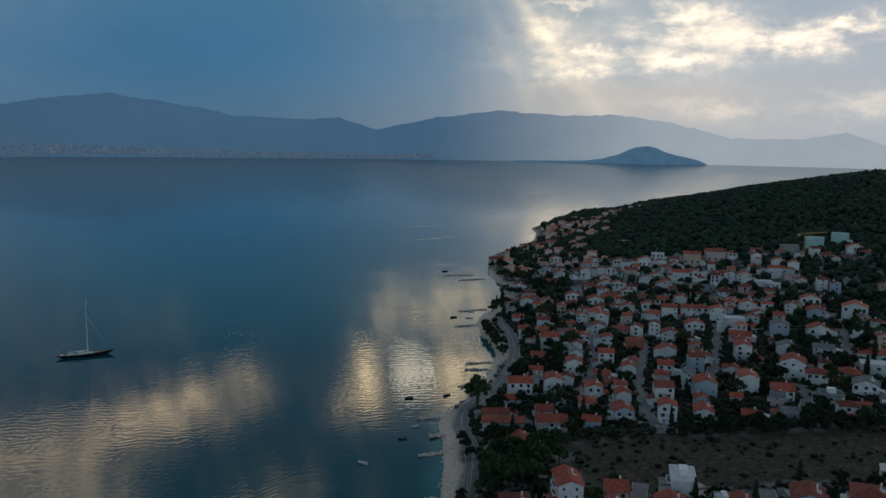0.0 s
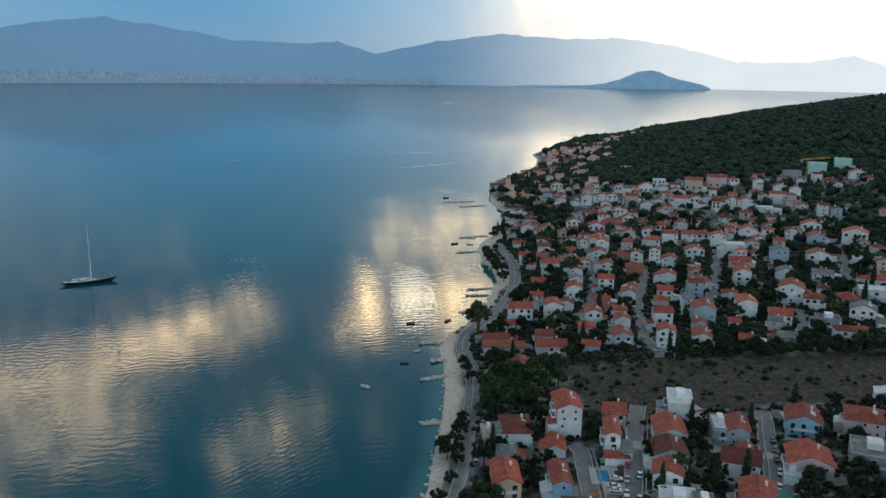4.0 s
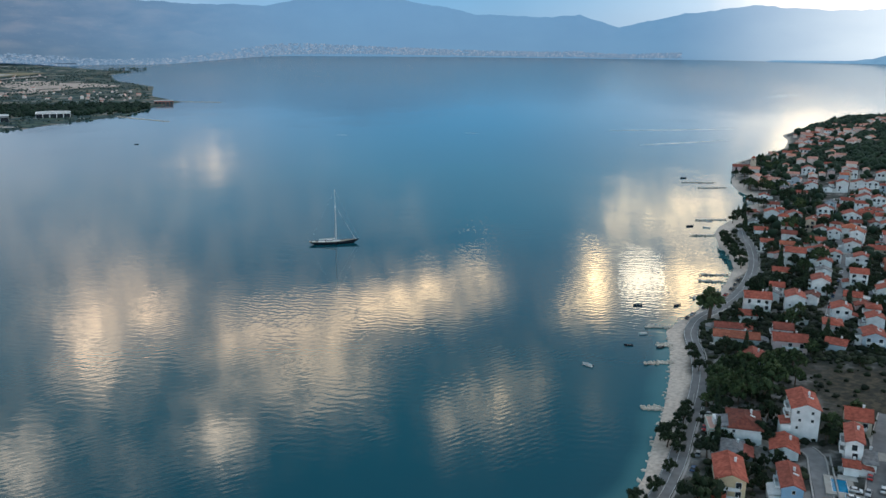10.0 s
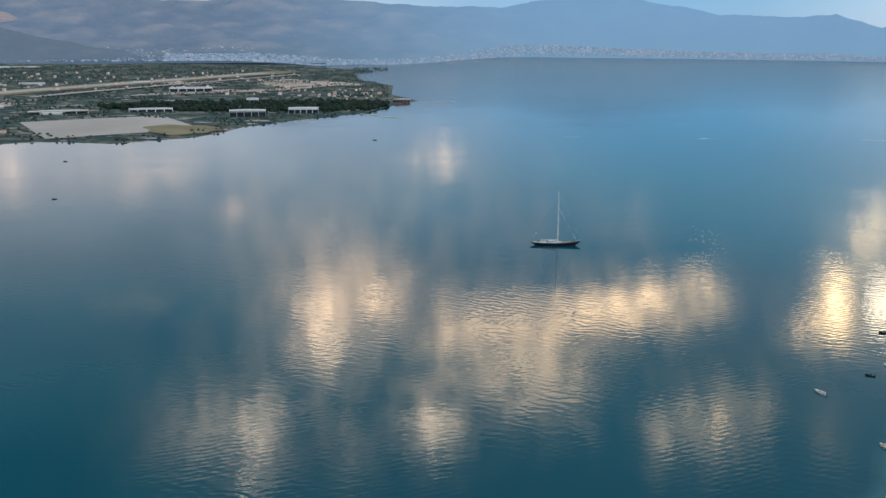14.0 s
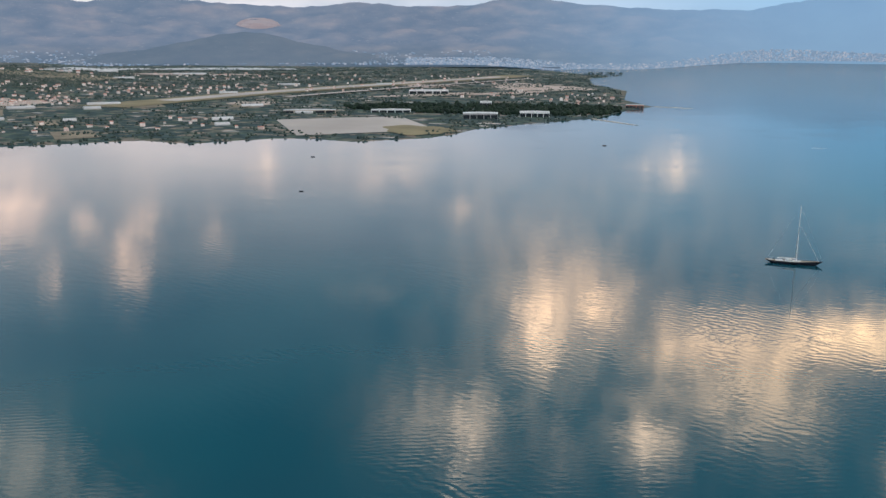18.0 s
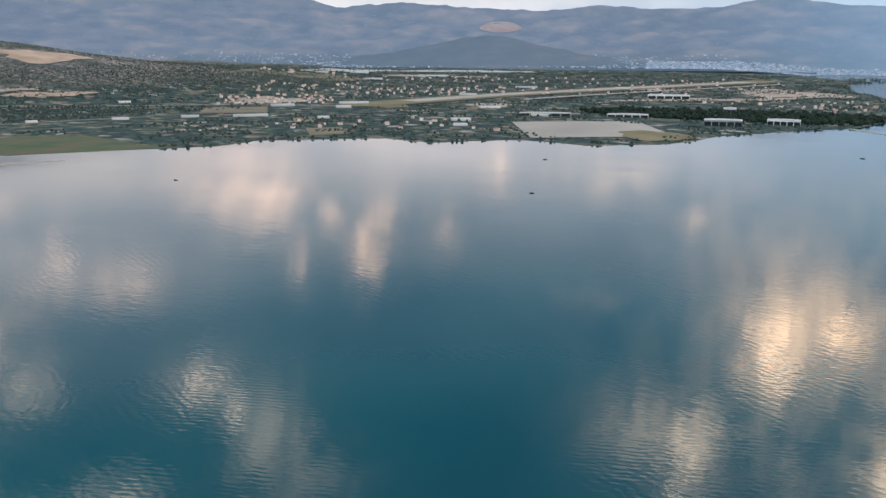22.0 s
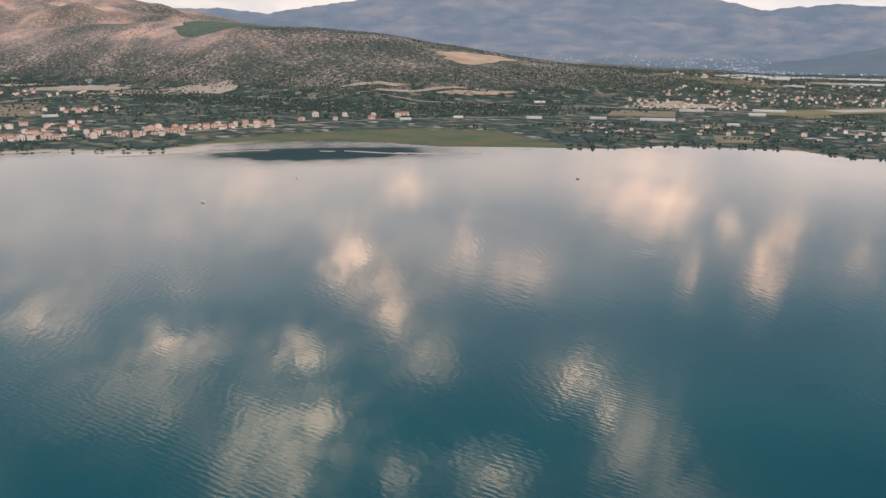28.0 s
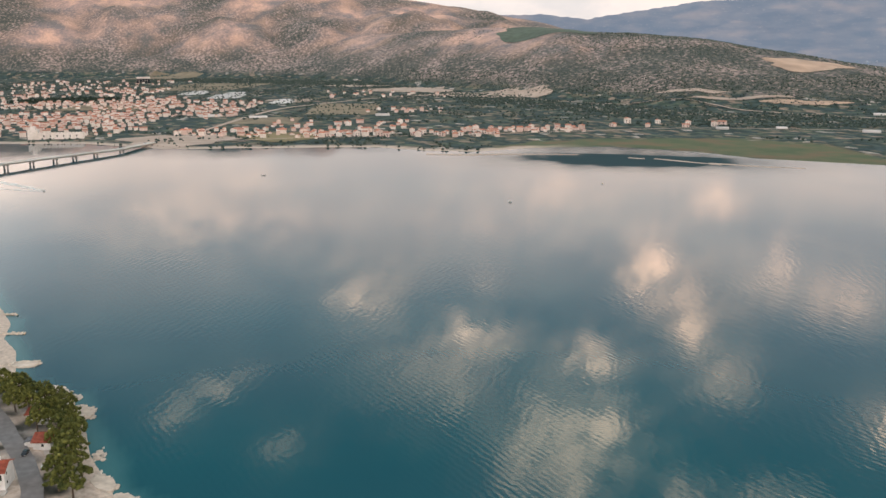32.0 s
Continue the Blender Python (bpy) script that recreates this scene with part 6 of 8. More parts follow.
# ---- woods and scrub: too many to count ----
def clump_field(name, rows, mat, label, seed=1, fine=True):
    """One object of many leaf clumps; rows of x, y, z, radius, squash."""
    bm = bmesh.new()
    bmesh.ops.create_icosphere(bm, subdivisions=2 if fine else 1, radius=1.0)
    base = np.array([v.co[:] for v in bm.verts])
    tri = np.array([[v.index for v in f.verts] for f in bm.faces])
    bm.free()
    g = np.random.default_rng(seed)
    rows = np.array(rows)
    n, k = len(rows), len(base)
    lump = 1 + g.uniform(-0.30, 0.30, (n, k))
    pts = base[None] * lump[..., None]
    a = g.uniform(0, 6.283, n)
    ca, sa = np.cos(a)[:, None], np.sin(a)[:, None]
    x = (pts[..., 0] * ca - pts[..., 1] * sa) * rows[:, 3:4]
    y = (pts[..., 0] * sa + pts[..., 1] * ca) * rows[:, 3:4]
    z = pts[..., 2] * rows[:, 3:4] * rows[:, 4:5]
    verts = np.stack([x + rows[:, 0:1], y + rows[:, 1:2], z + rows[:, 2:3]], -1).reshape(-1, 3)
    faces = (tri[None] + (np.arange(n) * k)[:, None, None]).reshape(-1, 3)
    me = bpy.data.meshes.new(name)
    me.vertices.add(len(verts))
    me.vertices.foreach_set("co", verts.astype(np.float32).ravel())
    me.loops.add(len(faces) * 3)
    me.loops.foreach_set("vertex_index", faces.astype(np.int32).ravel())
    me.polygons.add(len(faces))
    me.polygons.foreach_set("loop_start", (np.arange(len(faces)) * 3).astype(np.int32))
    me.update(calc_edges=True)
    me.materials.append(mat)
    return tagged(new(name, me), label, name.replace("_", " "), kind="stuff")


dice = np.random.default_rng(21)
_houses = np.array(taken)


def clear_of(px, py, room):
    ok = np.ones(len(px), bool)
    for a, b, r in _houses:
        ok &= (px - a) ** 2 + (py - b) ** 2 > (r + room) ** 2
    for a, b, w in _roads[::2]:
        ok &= (px - a) ** 2 + (py - b) ** 2 > (w + room) ** 2
    return ok


# pine forest on the hill behind the town
n = 52000
a, r = np.radians(dice.uniform(-76, -47, n)), np.sqrt(dice.uniform(560.0 ** 2, 2150.0 ** 2, n))
px, py = -r * np.sin(a), r * np.cos(a)
z, s = near_height(px, py)
dense = clear_of(px, py, 3.0) & (s > 18) & ((z > 24) | (r > 900) | (dice.random(n) < 0.35))
px, py, z, r = px[dense], py[dense], z[dense], r[dense]
size = dice.uniform(2.3, 4.3, len(px)) * np.where(r > 1100, 1.25, 1.0)
clump_field("forest", np.stack([px, py, z + size * 0.75, size, dice.uniform(0.75, 1.15, len(px))], -1)[:16000], WOODS, "dense dark green pine forest covering the hill", 2, False)
# shrubs in the gardens and on the dry slope
n = 21000
a, r = np.radians(dice.uniform(-74, -39, n)), np.sqrt(dice.uniform(230.0 ** 2, 700.0 ** 2, n))
px, py = -r * np.sin(a), r * np.cos(a)
z, s = near_height(px, py)
v, u = 0.69 * px + 0.72 * py, 0.72 * px - 0.69 * py
slope = (v > 311) & (v < 368) & (u > 38)
patchy = rough(px, py, 34, 25) + rough(px, py, 13, 26)
ok = clear_of(px, py, 1.2) & (s > 13) & (np.hypot(px - 213, py - 151) > 13) & ((r > 330) | (dice.random(n) < 0.45)) & (~slope | (dice.random(n) < 0.10 + 0.10 * (patchy > 0.3)))
px, py, z = px[ok], py[ok], z[ok]
size = dice.uniform(0.6, 1.0, len(px)) * np.where(slope[ok], dice.uniform(0.5, 1.7, len(px)), np.where(np.hypot(px, py) > 380, dice.uniform(1.0, 2.4, len(px)), dice.uniform(0.9, 1.7, len(px))))
clump_field("shrubs", np.stack([px, py, z + size * 0.4, size, dice.uniform(0.55, 0.9, len(px))], -1), SHRUB, "dark green garden hedges and scrub bushes", 3)

# ---- the yacht at anchor ----
HULL = plain("navy_hull_paint", (0.012, 0.014, 0.022), 0.2, 0.1, 0.4, bump=0)
TEAK = plain("teak_deck", (0.28, 0.22, 0.16), 0.7, 0.15, 1.2)
YACHT_WHITE = plain("yacht_white", (0.62, 0.62, 0.61), 0.35, 0.05, 0.5)
SAIL = plain("furled_sailcloth", (0.62, 0.60, 0.56), 0.85, 0.08, 1)
yacht = thing("sailing_yacht", "large dark-hulled sailing yacht at anchor, sails furled on one tall mast", "yacht", pose(187.5, 532.5, 0, 0, 0, -90 - 14))
# stations along the hull: place, half beam, sheer, and the keel line at the water
stations = ((-17, 1.2, 2.0), (-13, 2.2, 1.85), (-7, 2.8, 1.75), (0, 3.0, 1.8), (5, 2.6, 1.95), (9.5, 1.75, 2.2), (13, 0.95, 2.45), (17, 0.06, 2.75))
_bm = bmesh.new()
rings = []
for y, half, sheer in stations:
    over = max(0.0, abs(y) - 11.0) * 0.75
    rings.append([_bm.verts.new(p) for p in ((-half, y, sheer), (-half * 0.94, y - math.copysign(over * 0.45, y), sheer * 0.5), (-half * 0.7, y - (over if y > 0 else -over), -0.5), (half * 0.7, y - (over if y > 0 else -over), -0.5), (half * 0.94, y - math.copysign(over * 0.45, y), sheer * 0.5), (half, y, sheer))])
for p, q in zip(rings, rings[1:]):
    for i in range(5):
        _bm.faces.new((p[i], p[i + 1], q[i + 1], q[i]))
_bm.faces.new(rings[0]), _bm.faces.new(rings[-1][::-1])
bmesh.ops.recalc_face_normals(_bm, faces=_bm.faces[:])
part("hull", _bm, HULL, yacht, "glossy navy-black hull")
_bm = bmesh.new()
left = [_bm.verts.new((-h * 0.985, y, s - 0.06)) for y, h, s in stations]
right = [_bm.verts.new((h * 0.985, y, s - 0.06)) for y, h, s in stations]
for i in range(len(stations) - 1):
    _bm.faces.new((left[i], right[i], right[i + 1], left[i + 1]))
part("deck", _bm, TEAK, yacht, "teak deck")
for side in (-1, 1):
    _bm = bmesh.new()
    for (y0, h0, s0), (y1, h1, s1) in zip(stations, stations[1:]):
        part("cap_rail", tube(bmesh.new(), (side * h0, y0, s0 + 0.02), (side * h1, y1, s1 + 0.02), 0.05, 0.05, 6), HULL, yacht)
    _bm = bmesh.new()
    for y, h, s in stations[:-1]:
        tube(_bm, (side * h * 0.95, y, s), (side * h * 0.95, y, s + 0.9), 0.025, 0.025, 5)
    for (y0, h0, s0), (y1, h1, s1) in zip(stations, stations[1:]):
        tube(_bm, (side * h0 * 0.95, y0, s0 + 0.9), (side * h1 * 0.95, y1, s1 + 0.9), 0.02, 0.02, 5)
    part("guard_rail", _bm, METAL, yacht)
_bm = prism(bmesh.new(), ((-1.7, -5.5), (1.7, -5.5), (1.9, 0), (1.2, 4.5), (-1.2, 4.5), (-1.9, 0)), 1.5, 2.3, 0, 0.88)
part("coachroof", _bm, YACHT_WHITE, yacht)
part("deckhouse", prism(bmesh.new(), ((-1.5, -5.2), (1.5, -5.2), (1.5, -1.2), (-1.5, -1.2)), 2.25, 2.95, 0, 0.9), YACHT_WHITE, yacht)
part("deckhouse_window", prism(bmesh.new(), ((-1.47, -5.15), (1.47, -5.15), (1.47, -1.17), (-1.47, -1.17)), 2.45, 2.75, 0, 0.97), GLASS, yacht)
part("cockpit", prism(bmesh.new(), ((-1.6, -11), (1.6, -11), (1.6, -6.2), (-1.6, -6.2)), 1.5, 2.05, 0, 0.95), YACHT_WHITE, yacht)
part("tender", prism(bmesh.new(), ((-0.9, -15), (0.9, -15), (0.9, -12.4), (-0.9, -12.4)), 1.75, 2.3, 0, 0.7), SAIL, yacht, "small covered tender on the stern")
part("mast", tube(bmesh.new(), (0, 1.4, 1.5), (0, 0.9, 37.0), 0.27, 0.16, 10), WHITE_METAL, yacht, "tall pale mast")
part("boom", tube(bmesh.new(), (0, 1.0, 3.3), (0, -10.5, 3.1), 0.16, 0.12, 8), WHITE_METAL, yacht)
part("furled_mainsail", tube(bmesh.new(), (0, 0.6, 3.7), (0, -10.0, 3.42), 0.28, 0.18, 8), SAIL, yacht, "mainsail furled on the boom")
for z, w in ((11, 2.3), (18, 2.0), (25, 1.6), (31, 1.2)):
    part("spreader", tube(tube(bmesh.new(), (0, 1.2, z), (-w, 0.9, z + 0.1), 0.14, 0.08, 6), (0, 1.2, z), (w, 0.9, z + 0.1), 0.14, 0.08, 6), WHITE_METAL, yacht)
for a, b, r in (((0, 0.9, 36.8), (0, 16.7, 2.3), 0.025), ((0, 1.0, 26), (0, 14.6, 2.15), 0.07), ((0, 0.9, 36.8), (0, -16.5, 1.6), 0.015)):
    part("stay", tube(bmesh.new(), a, b, r, r, 5), WHITE_METAL, yacht)
for side in (-1, 1):
    for z, w in ((11, 2.3), (18, 2.0), (25, 1.6)):
        part("shroud", tube(bmesh.new(), (side * 2.9, 0.4, 1.3), (side * w, 0.9, z), 0.035, 0.035, 5), METAL, yacht)

# ---- small boats ----
_bm = bmesh.new()
rings = []
for y, half, sheer in ((-2.4, 0.75, 0.55), (-1.2, 0.95, 0.55), (0.5, 0.95, 0.62), (1.7, 0.6, 0.72), (2.5, 0.04, 0.85)):
    rings.append([_bm.verts.new(p) for p in ((-half, y, sheer), (-half * 0.6, y, -0.25), (half * 0.6, y, -0.25), (half, y, sheer), (half * 0.82, y, sheer - 0.02), (half * 0.5, y, 0.05), (-half * 0.5, y, 0.05), (-half * 0.82, y, sheer - 0.02))])
for p, q in zip(rings, rings[1:]):
    for i in range(8):
        _bm.faces.new((p[i], p[(i + 1) % 8], q[(i + 1) % 8], q[i]))
_bm.faces.new(rings[0]), _bm.faces.new(rings[-1])
bmesh.ops.recalc_face_normals(_bm, faces=_bm.faces[:])
BOAT_HULL = {c: shared("hull", _bm.copy(), m) for c, m in (("white", YACHT_WHITE), ("dark", HULL))}
BENCH = shared("bench", box(bmesh.new(), -0.75, -0.18, 0.32, 0.75, 0.18, 0.38), TEAK)
OUTBOARD = shared("outboard_motor", box(box(bmesh.new(), -0.18, -0.3, 0.45, 0.18, 0.05, 0.95), -0.07, -0.2, -0.5, 0.07, 0.0, 0.45), BLACK)


def boat(px, py, heading, colour, size=1.0):
    ob = thing("rowing_boat", f"small {colour} motor boat moored on calm water", "boat", pose(px, py, 0.05, 0, 0, heading), "small moored boats")
    ob.scale = (size, size, size)
    part("hull", BOAT_HULL[colour], None, ob)
    for y in (-1.2, 0.4):
        part("bench", BENCH, None, ob, place=pose(0, y, 0))
    part("outboard_motor", OUTBOARD, None, ob, place=pose(0, -2.4, 0))


for row in ((212.4, 280.2, 20, "white", 1.1), (260, 301, 80, "white", 0.9), (244, 292, 60, "dark", 0.8), (286, 337, 70, "dark", 1.0), (305, 328, 95, "dark", 1.0), (444, 471, 80, "dark", 1.2), (255, 283, 85, "dark", 0.8),
            (-178, 761, 90, "dark", 0.8), (-533, 715, 95, "dark", 0.8), (-735, 504, 60, "white", 1.1), (-679, 366, 80, "white", 1.3), (-926, 194, 20, "white", 1.0), (-215, 984, 80, "dark", 0.9), (138, 1115, 80, "dark", 1.0), (-907, -24, 95, "white", 1.3), (452, 462, 40, "white", 1.0), (470, 478, 50, "white", 0.9), (590, 640, 70, "dark", 1.2)):
    boat(*row)

# ---- stone groynes and jetties ----
STONES = []
stone_dice = random.Random(3)
for _ in range(4):
    _bm = bmesh.new()
    bmesh.ops.create_icosphere(_bm, subdivisions=1, radius=1.0)
    for v in _bm.verts:
        v.co *= stone_dice.uniform(0.7, 1.15)
        v.co.z *= 0.7
    STONES.append(shared("stone", _bm, STONE))


def groyne(ax, ay, bx, by, wide=3.2, pieces=36):
    """A jetty of rough stones from the shore out to its tip."""
    ob = thing("stone_groyne", "low groyne of rough pale stones running into the sea", "groyne", pose((ax + bx) / 2, (ay + by) / 2, 0), "stone groynes")
    d = Vector((bx - ax, by - ay))
    n = Vector((-d.y, d.x)).normalized()
    part("core", prism(bmesh.new(), [tuple(k) for k in (-d / 2 - n * wide * 0.35, d / 2 - n * wide * 0.28, d / 2 + n * wide * 0.28, -d / 2 + n * wide * 0.35)], -1.0, 0.45, 0, 0.85), STONE, ob)
    for i in range(pieces):
        k = i / (pieces - 1) - 0.5
        p = d * k + n * stone_dice.uniform(-0.5, 0.5) * wide
        s = stone_dice.uniform(0.45, 0.95)
        part("stone", stone_dice.choice(STONES), None, ob, place=Matrix.LocRotScale((p.x, p.y, stone_dice.uniform(0.1, 0.75)), Euler((stone_dice.uniform(-0.4, 0.4), stone_dice.uniform(-0.4, 0.4), stone_dice.uniform(0, 6))), (s, s, s)))


for row in ((248, 267, 236, 271), (279, 302, 268, 309), (334, 331, 321, 335), (486, 477, 463, 485), (590, 582, 564, 592), (-492, -47, -485, -31), (-456, -43, -450, -27), (-405, -35, -406, -20), (212, 232, 205, 235), (262, 283, 256, 286)):
    groyne(*row)
for row in ((360, 350, 348, 358), (372, 360, 358, 368), (600, 606, 570, 622), (440, 440, 424, 448)):
    groyne(*row, 2.0, 22)
# the flat limestone shelf below the pines
shelf = thing("rock_shelf", "flat pale limestone shelf at the water's edge", "rock", pose(-345, -6, 0))
for _ in range(26):
    a = stone_dice.uniform(0, 6.283)
    s = stone_dice.uniform(1.0, 2.6)
    part("stone", stone_dice.choice(STONES), None, shelf, place=Matrix.LocRotScale((math.cos(a) * stone_dice.uniform(2, 12), -1 + math.sin(a) * 3, 0.15), Euler((0, 0, a)), (s * 1.5, s, s * 0.5)))
boulders = thing("shore_boulders", "scattered dark wet boulders along the waterline", "rock", pose(-275, 2, 0))
for _ in range(40):
    k = stone_dice.uniform(-30, 30)
    s = stone_dice.uniform(0.5, 1.6)
    part("stone", stone_dice.choice(STONES), None, boulders, place=Matrix.LocRotScale((k, -1 + stone_dice.uniform(-2, 2) + (k * 0.2 if k > 0 else 0), 0.1), Euler((0, 0, k)), (s * 1.6, s, s * 0.6)))
# ragged stones along the beach below the coast road
edge = curve_points([p for p in NEAR_COAST if 140 < p[0] < 420], 2.6)
for start in range(0, len(edge) - 12, 28):
    base = edge[start]
    row = thing("beach_stones", "ragged pale stones along the waterline of the beach", "rock", pose(base.x, base.y, 0), "stones along the beach")
    for p in edge[start:start + 28]:
        if stone_dice.random() < 0.3:
            continue
        s = stone_dice.uniform(0.35, 1.1)
        part("stone", stone_dice.choice(STONES), None, row, place=Matrix.LocRotScale((p.x - base.x + stone_dice.uniform(-1.5, 1.5), p.y - base.y + stone_dice.uniform(-1.5, 1.5), 0.1), Euler((0, 0, stone_dice.uniform(0, 6))), (s * 1.5, s, s * 0.7)))
# flat stone bathing platforms below the pines
for px, py, long, wide, heading in ((-364, -13.0, 9, 5, 25), (-338, -4.5, 8, 5.5, 15), (-404, -26, 7, 4, 60), (-276, 1, 7, 3.5, 20), (-262, 7, 6, 3, 30)):
    ob = thing("stone_platform", "flat pale stone bathing platform at the water's edge", "platform", pose(px, py, 0, 0, 0, heading), "bathing platforms")
    ring = [(math.cos(6.283 * k / 14) * long * stone_dice.uniform(0.85, 1.1), math.sin(6.283 * k / 14) * wide * stone_dice.uniform(0.85, 1.1)) for k in range(14)]
    part("slab", prism(bmesh.new(), ring, -1.0, 0.75, 0, 0.93), STONE, ob)
    for k in range(9):
        a = stone_dice.uniform(0, 3.1)
        s = stone_dice.uniform(0.5, 1.0)
        part("stone", stone_dice.choice(STONES), None, ob, place=Matrix.LocRotScale((math.cos(a) * long, math.sin(a) * wide, 0.2), Euler((0, 0, a)), (s * 1.4, s, s * 0.7)))
# ---- across the bay ----
FAR_WALLS = [WALLS[k] for k in "wpewe"]
WARM = plain("warm_cream_render", (0.78, 0.69, 0.64), 0.85, 0.08, 0.3)
ROSE = plain("rose_render", (0.70, 0.55, 0.50), 0.85, 0.10, 0.3)
PALE_WALL = plain("pale_stone_render", (0.80, 0.74, 0.70), 0.85, 0.10, 0.3)
far_tiles = (plain("sun_faded_tiles", (0.54, 0.24, 0.165), 0.9, 0.18, 0.5), plain("weathered_rose_tiles", (0.46, 0.23, 0.175), 0.9, 0.2, 0.5))
far_dice = random.Random(31)
FAR_BODY, FAR_ROOF = [], []
for w, d, floors, kind in ((10, 11, 2, "g"), (12, 10, 3, "x"), (9, 9, 2, "h"), (16, 10, 2, "x"), (11, 12, 3, "g"), (9, 10, 1, "g")):
    h = floors * 2.9 + 0.3
    rise = (w if kind in "gh" else d) / 2 * 0.40
    for wall in (WARM, ROSE, PALE_WALL):
        FAR_BODY.append((shared("wall", house_body(w, d, h, kind, rise), wall), len(FAR_ROOF), w, d, floors))
    FAR_ROOF.append(shared("roof", house_roof(w, d, h, kind, rise), far_tiles[len(FAR_ROOF) % 2], PALE_WALL))
far_taken = []


def far_house(px, py, z=None):
    body, roof, w, d, floors = far_dice.choice(FAR_BODY)
    zz = far_level(px, py) if z is None else z
    size = far_dice.uniform(0.68, 0.92)
    storeys = ("one", "two", "three")[floors - 1]
    heading = math.degrees(math.atan2(-px, py)) + far_dice.choice((0, 90, 12, -20)) + far_dice.uniform(-8, 8)
    ob = thing("house", f"pale {storeys}-storey house with terracotta roof on the far shore", "house", pose(px, py, zz, 0, 0, heading), "houses across the bay")
    ob.scale = (size, size, size)
    part("wall", body, None, ob)
    part("roof", FAR_ROOF[roof], None, ob)
    for f in range(min(floors, 2)):
        for x in (-w * 0.25, w * 0.25):
            part("window", FAR_TALL, None, ob, place=pose(x, -d / 2, 0.7 + f * 2.9))
    far_taken.append((px, py))


def far_cluster(n, cx, cy, along, across, heading, gap=13.0, rest=None):
    """Houses strewn over a plot of the plan."""
    c, s = math.cos(radians(heading)), math.sin(radians(heading))
    tries = made = 0
    while made < n and tries < n * 30:
        tries += 1
        u, v = far_dice.uniform(-along, along), far_dice.uniform(-across, across)
        px, py = cx + u * c - v * s, cy + u * s + v * c
        ok = inland(np.array([px]), np.array([py]), FAR_COAST + FAR_COAST_WEST)[0] > 22 and math.hypot((px + 205) / 150, (py - 1315) / 125) > 1 and math.hypot((px + 2200) / 90, (py - 10) / 130) > 1
        if ok and all((px - a) ** 2 + (py - b) ** 2 > gap ** 2 for a, b in far_taken):
            if rest is None:
                far_house(px, py)
            else:
                rest.append((px, py))
                far_taken.append((px, py))
            made += 1


for row in ((36, -1245, 480, 150, 30, 68, 12), (8, -1225, 940, 130, 40, 70, 18)):
    far_cluster(*row)
far_rest = list(CAPE)
far_taken.extend(CAPE)
for row in (
    (44, -1235, 690, 105, 30, 69, 12), (60, -1330, 300, 150, 60, 69, 12), (34, -1500, 20, 110, 90, 69, 12), (8, -420, 1250, 300, 40, 8, 22),
    (190, -1640, 0, 150, 150, 69, 12), (170, -1840, 200, 160, 200, 68, 12), (150, -2080, 30, 200, 160, 69, 14), (120, -2480, 20, 230, 240, 62, 15),
    (70, -2950, 80, 260, 260, 58, 18), (26, -1420, 430, 120, 70, 68, 16), (20, -2100, 760, 160, 120, 69, 20), (14, -1650, 640, 90, 50, 69, 18),
    (60, -940, 1620, 120, 90, 31, 15), (70, -860, 1900, 260, 110, 20, 19), (60, -560, 2100, 420, 150, 20, 22), (40, 120, 1950, 170, 160, 60, 20),
    (70, -900, 2500, 500, 200, 15, 24), (40, -100, 2600, 300, 200, 60, 24), (20, -640, 1250, 220, 60, 32, 22),
):
    far_cluster(*row[:7], rest=far_rest)
for (ax, ay), (bx, by) in zip(NEAR_COAST_EAST[6:14], NEAR_COAST_EAST[7:15]):
    for _ in range(7):
        k, off = far_dice.random(), far_dice.uniform(16, 62)
        d = math.hypot(bx - ax, by - ay)
        px, py = ax + (bx - ax) * k + (by - ay) / d * off, ay + (by - ay) * k - (bx - ax) / d * off
        if all((px - q[0]) ** 2 + (py - q[1]) ** 2 > 150 for q in far_taken) and free(px, py, 3):
            far_rest.append((px, py))
            far_taken.append((px, py))
far_mass = {}
for px, py in far_rest:
    body, roof, w, d, floors = far_dice.choice(FAR_BODY)
    m = pose(px, py, level(px, py) if px > 500 and py < 1000 else far_level(px, py), 0, 0, math.degrees(math.atan2(-px, py)) + far_dice.choice((0, 90, 12, -20))) @ Matrix.Scale((far_dice.uniform(0.52, 0.82) if px < -1150 or px > 500 and py < 1000 else far_dice.uniform(0.38, 0.6)), 4)
    for me in (body, FAR_ROOF[roof]):
        far_mass.setdefault(me.materials[0].name, []).append((me, m))
for key, rows in far_mass.items():
    bm = bmesh.new()
    for me, m in rows:
        old = len(bm.verts)
        bm.from_mesh(me)
        bm.verts.ensure_lookup_table()
        for v in bm.verts[old:]:
            v.co = m @ v.co
    for f in bm.faces:
        f.material_index = 0
    tagged(part("far_houses", bm, bpy.data.materials[key], None), "close-packed pale houses with terracotta roofs across the bay", "houses", kind="stuff")

# fields and bare ground, draped on the far land
GREENHOUSE = plain("greenhouse_film", (0.60, 0.58, 0.57), 0.45, 0.08, 0.05, by_object=0.2, bump=0)
PALE = plain("pale_bare_ground", (0.46, 0.37, 0.31), 0.95, 0.18, 0.03, bump=0)
QUARRY = plain("quarry_rock", (0.50, 0.36, 0.27), 0.95, 0.22, 0.02, bump=0.2)
VINE = plain("green_vineyard", (0.088, 0.118, 0.090), 0.95, 0.25, 0.05, bump=0)
REED = plain("olive_reed_bed", (0.17, 0.15, 0.07), 0.95, 0.35, 0.02, bump=0)
TARMAC = plain("pale_airfield_tarmac", (0.46, 0.41, 0.37), 0.9, 0.12, 0.01, bump=0)
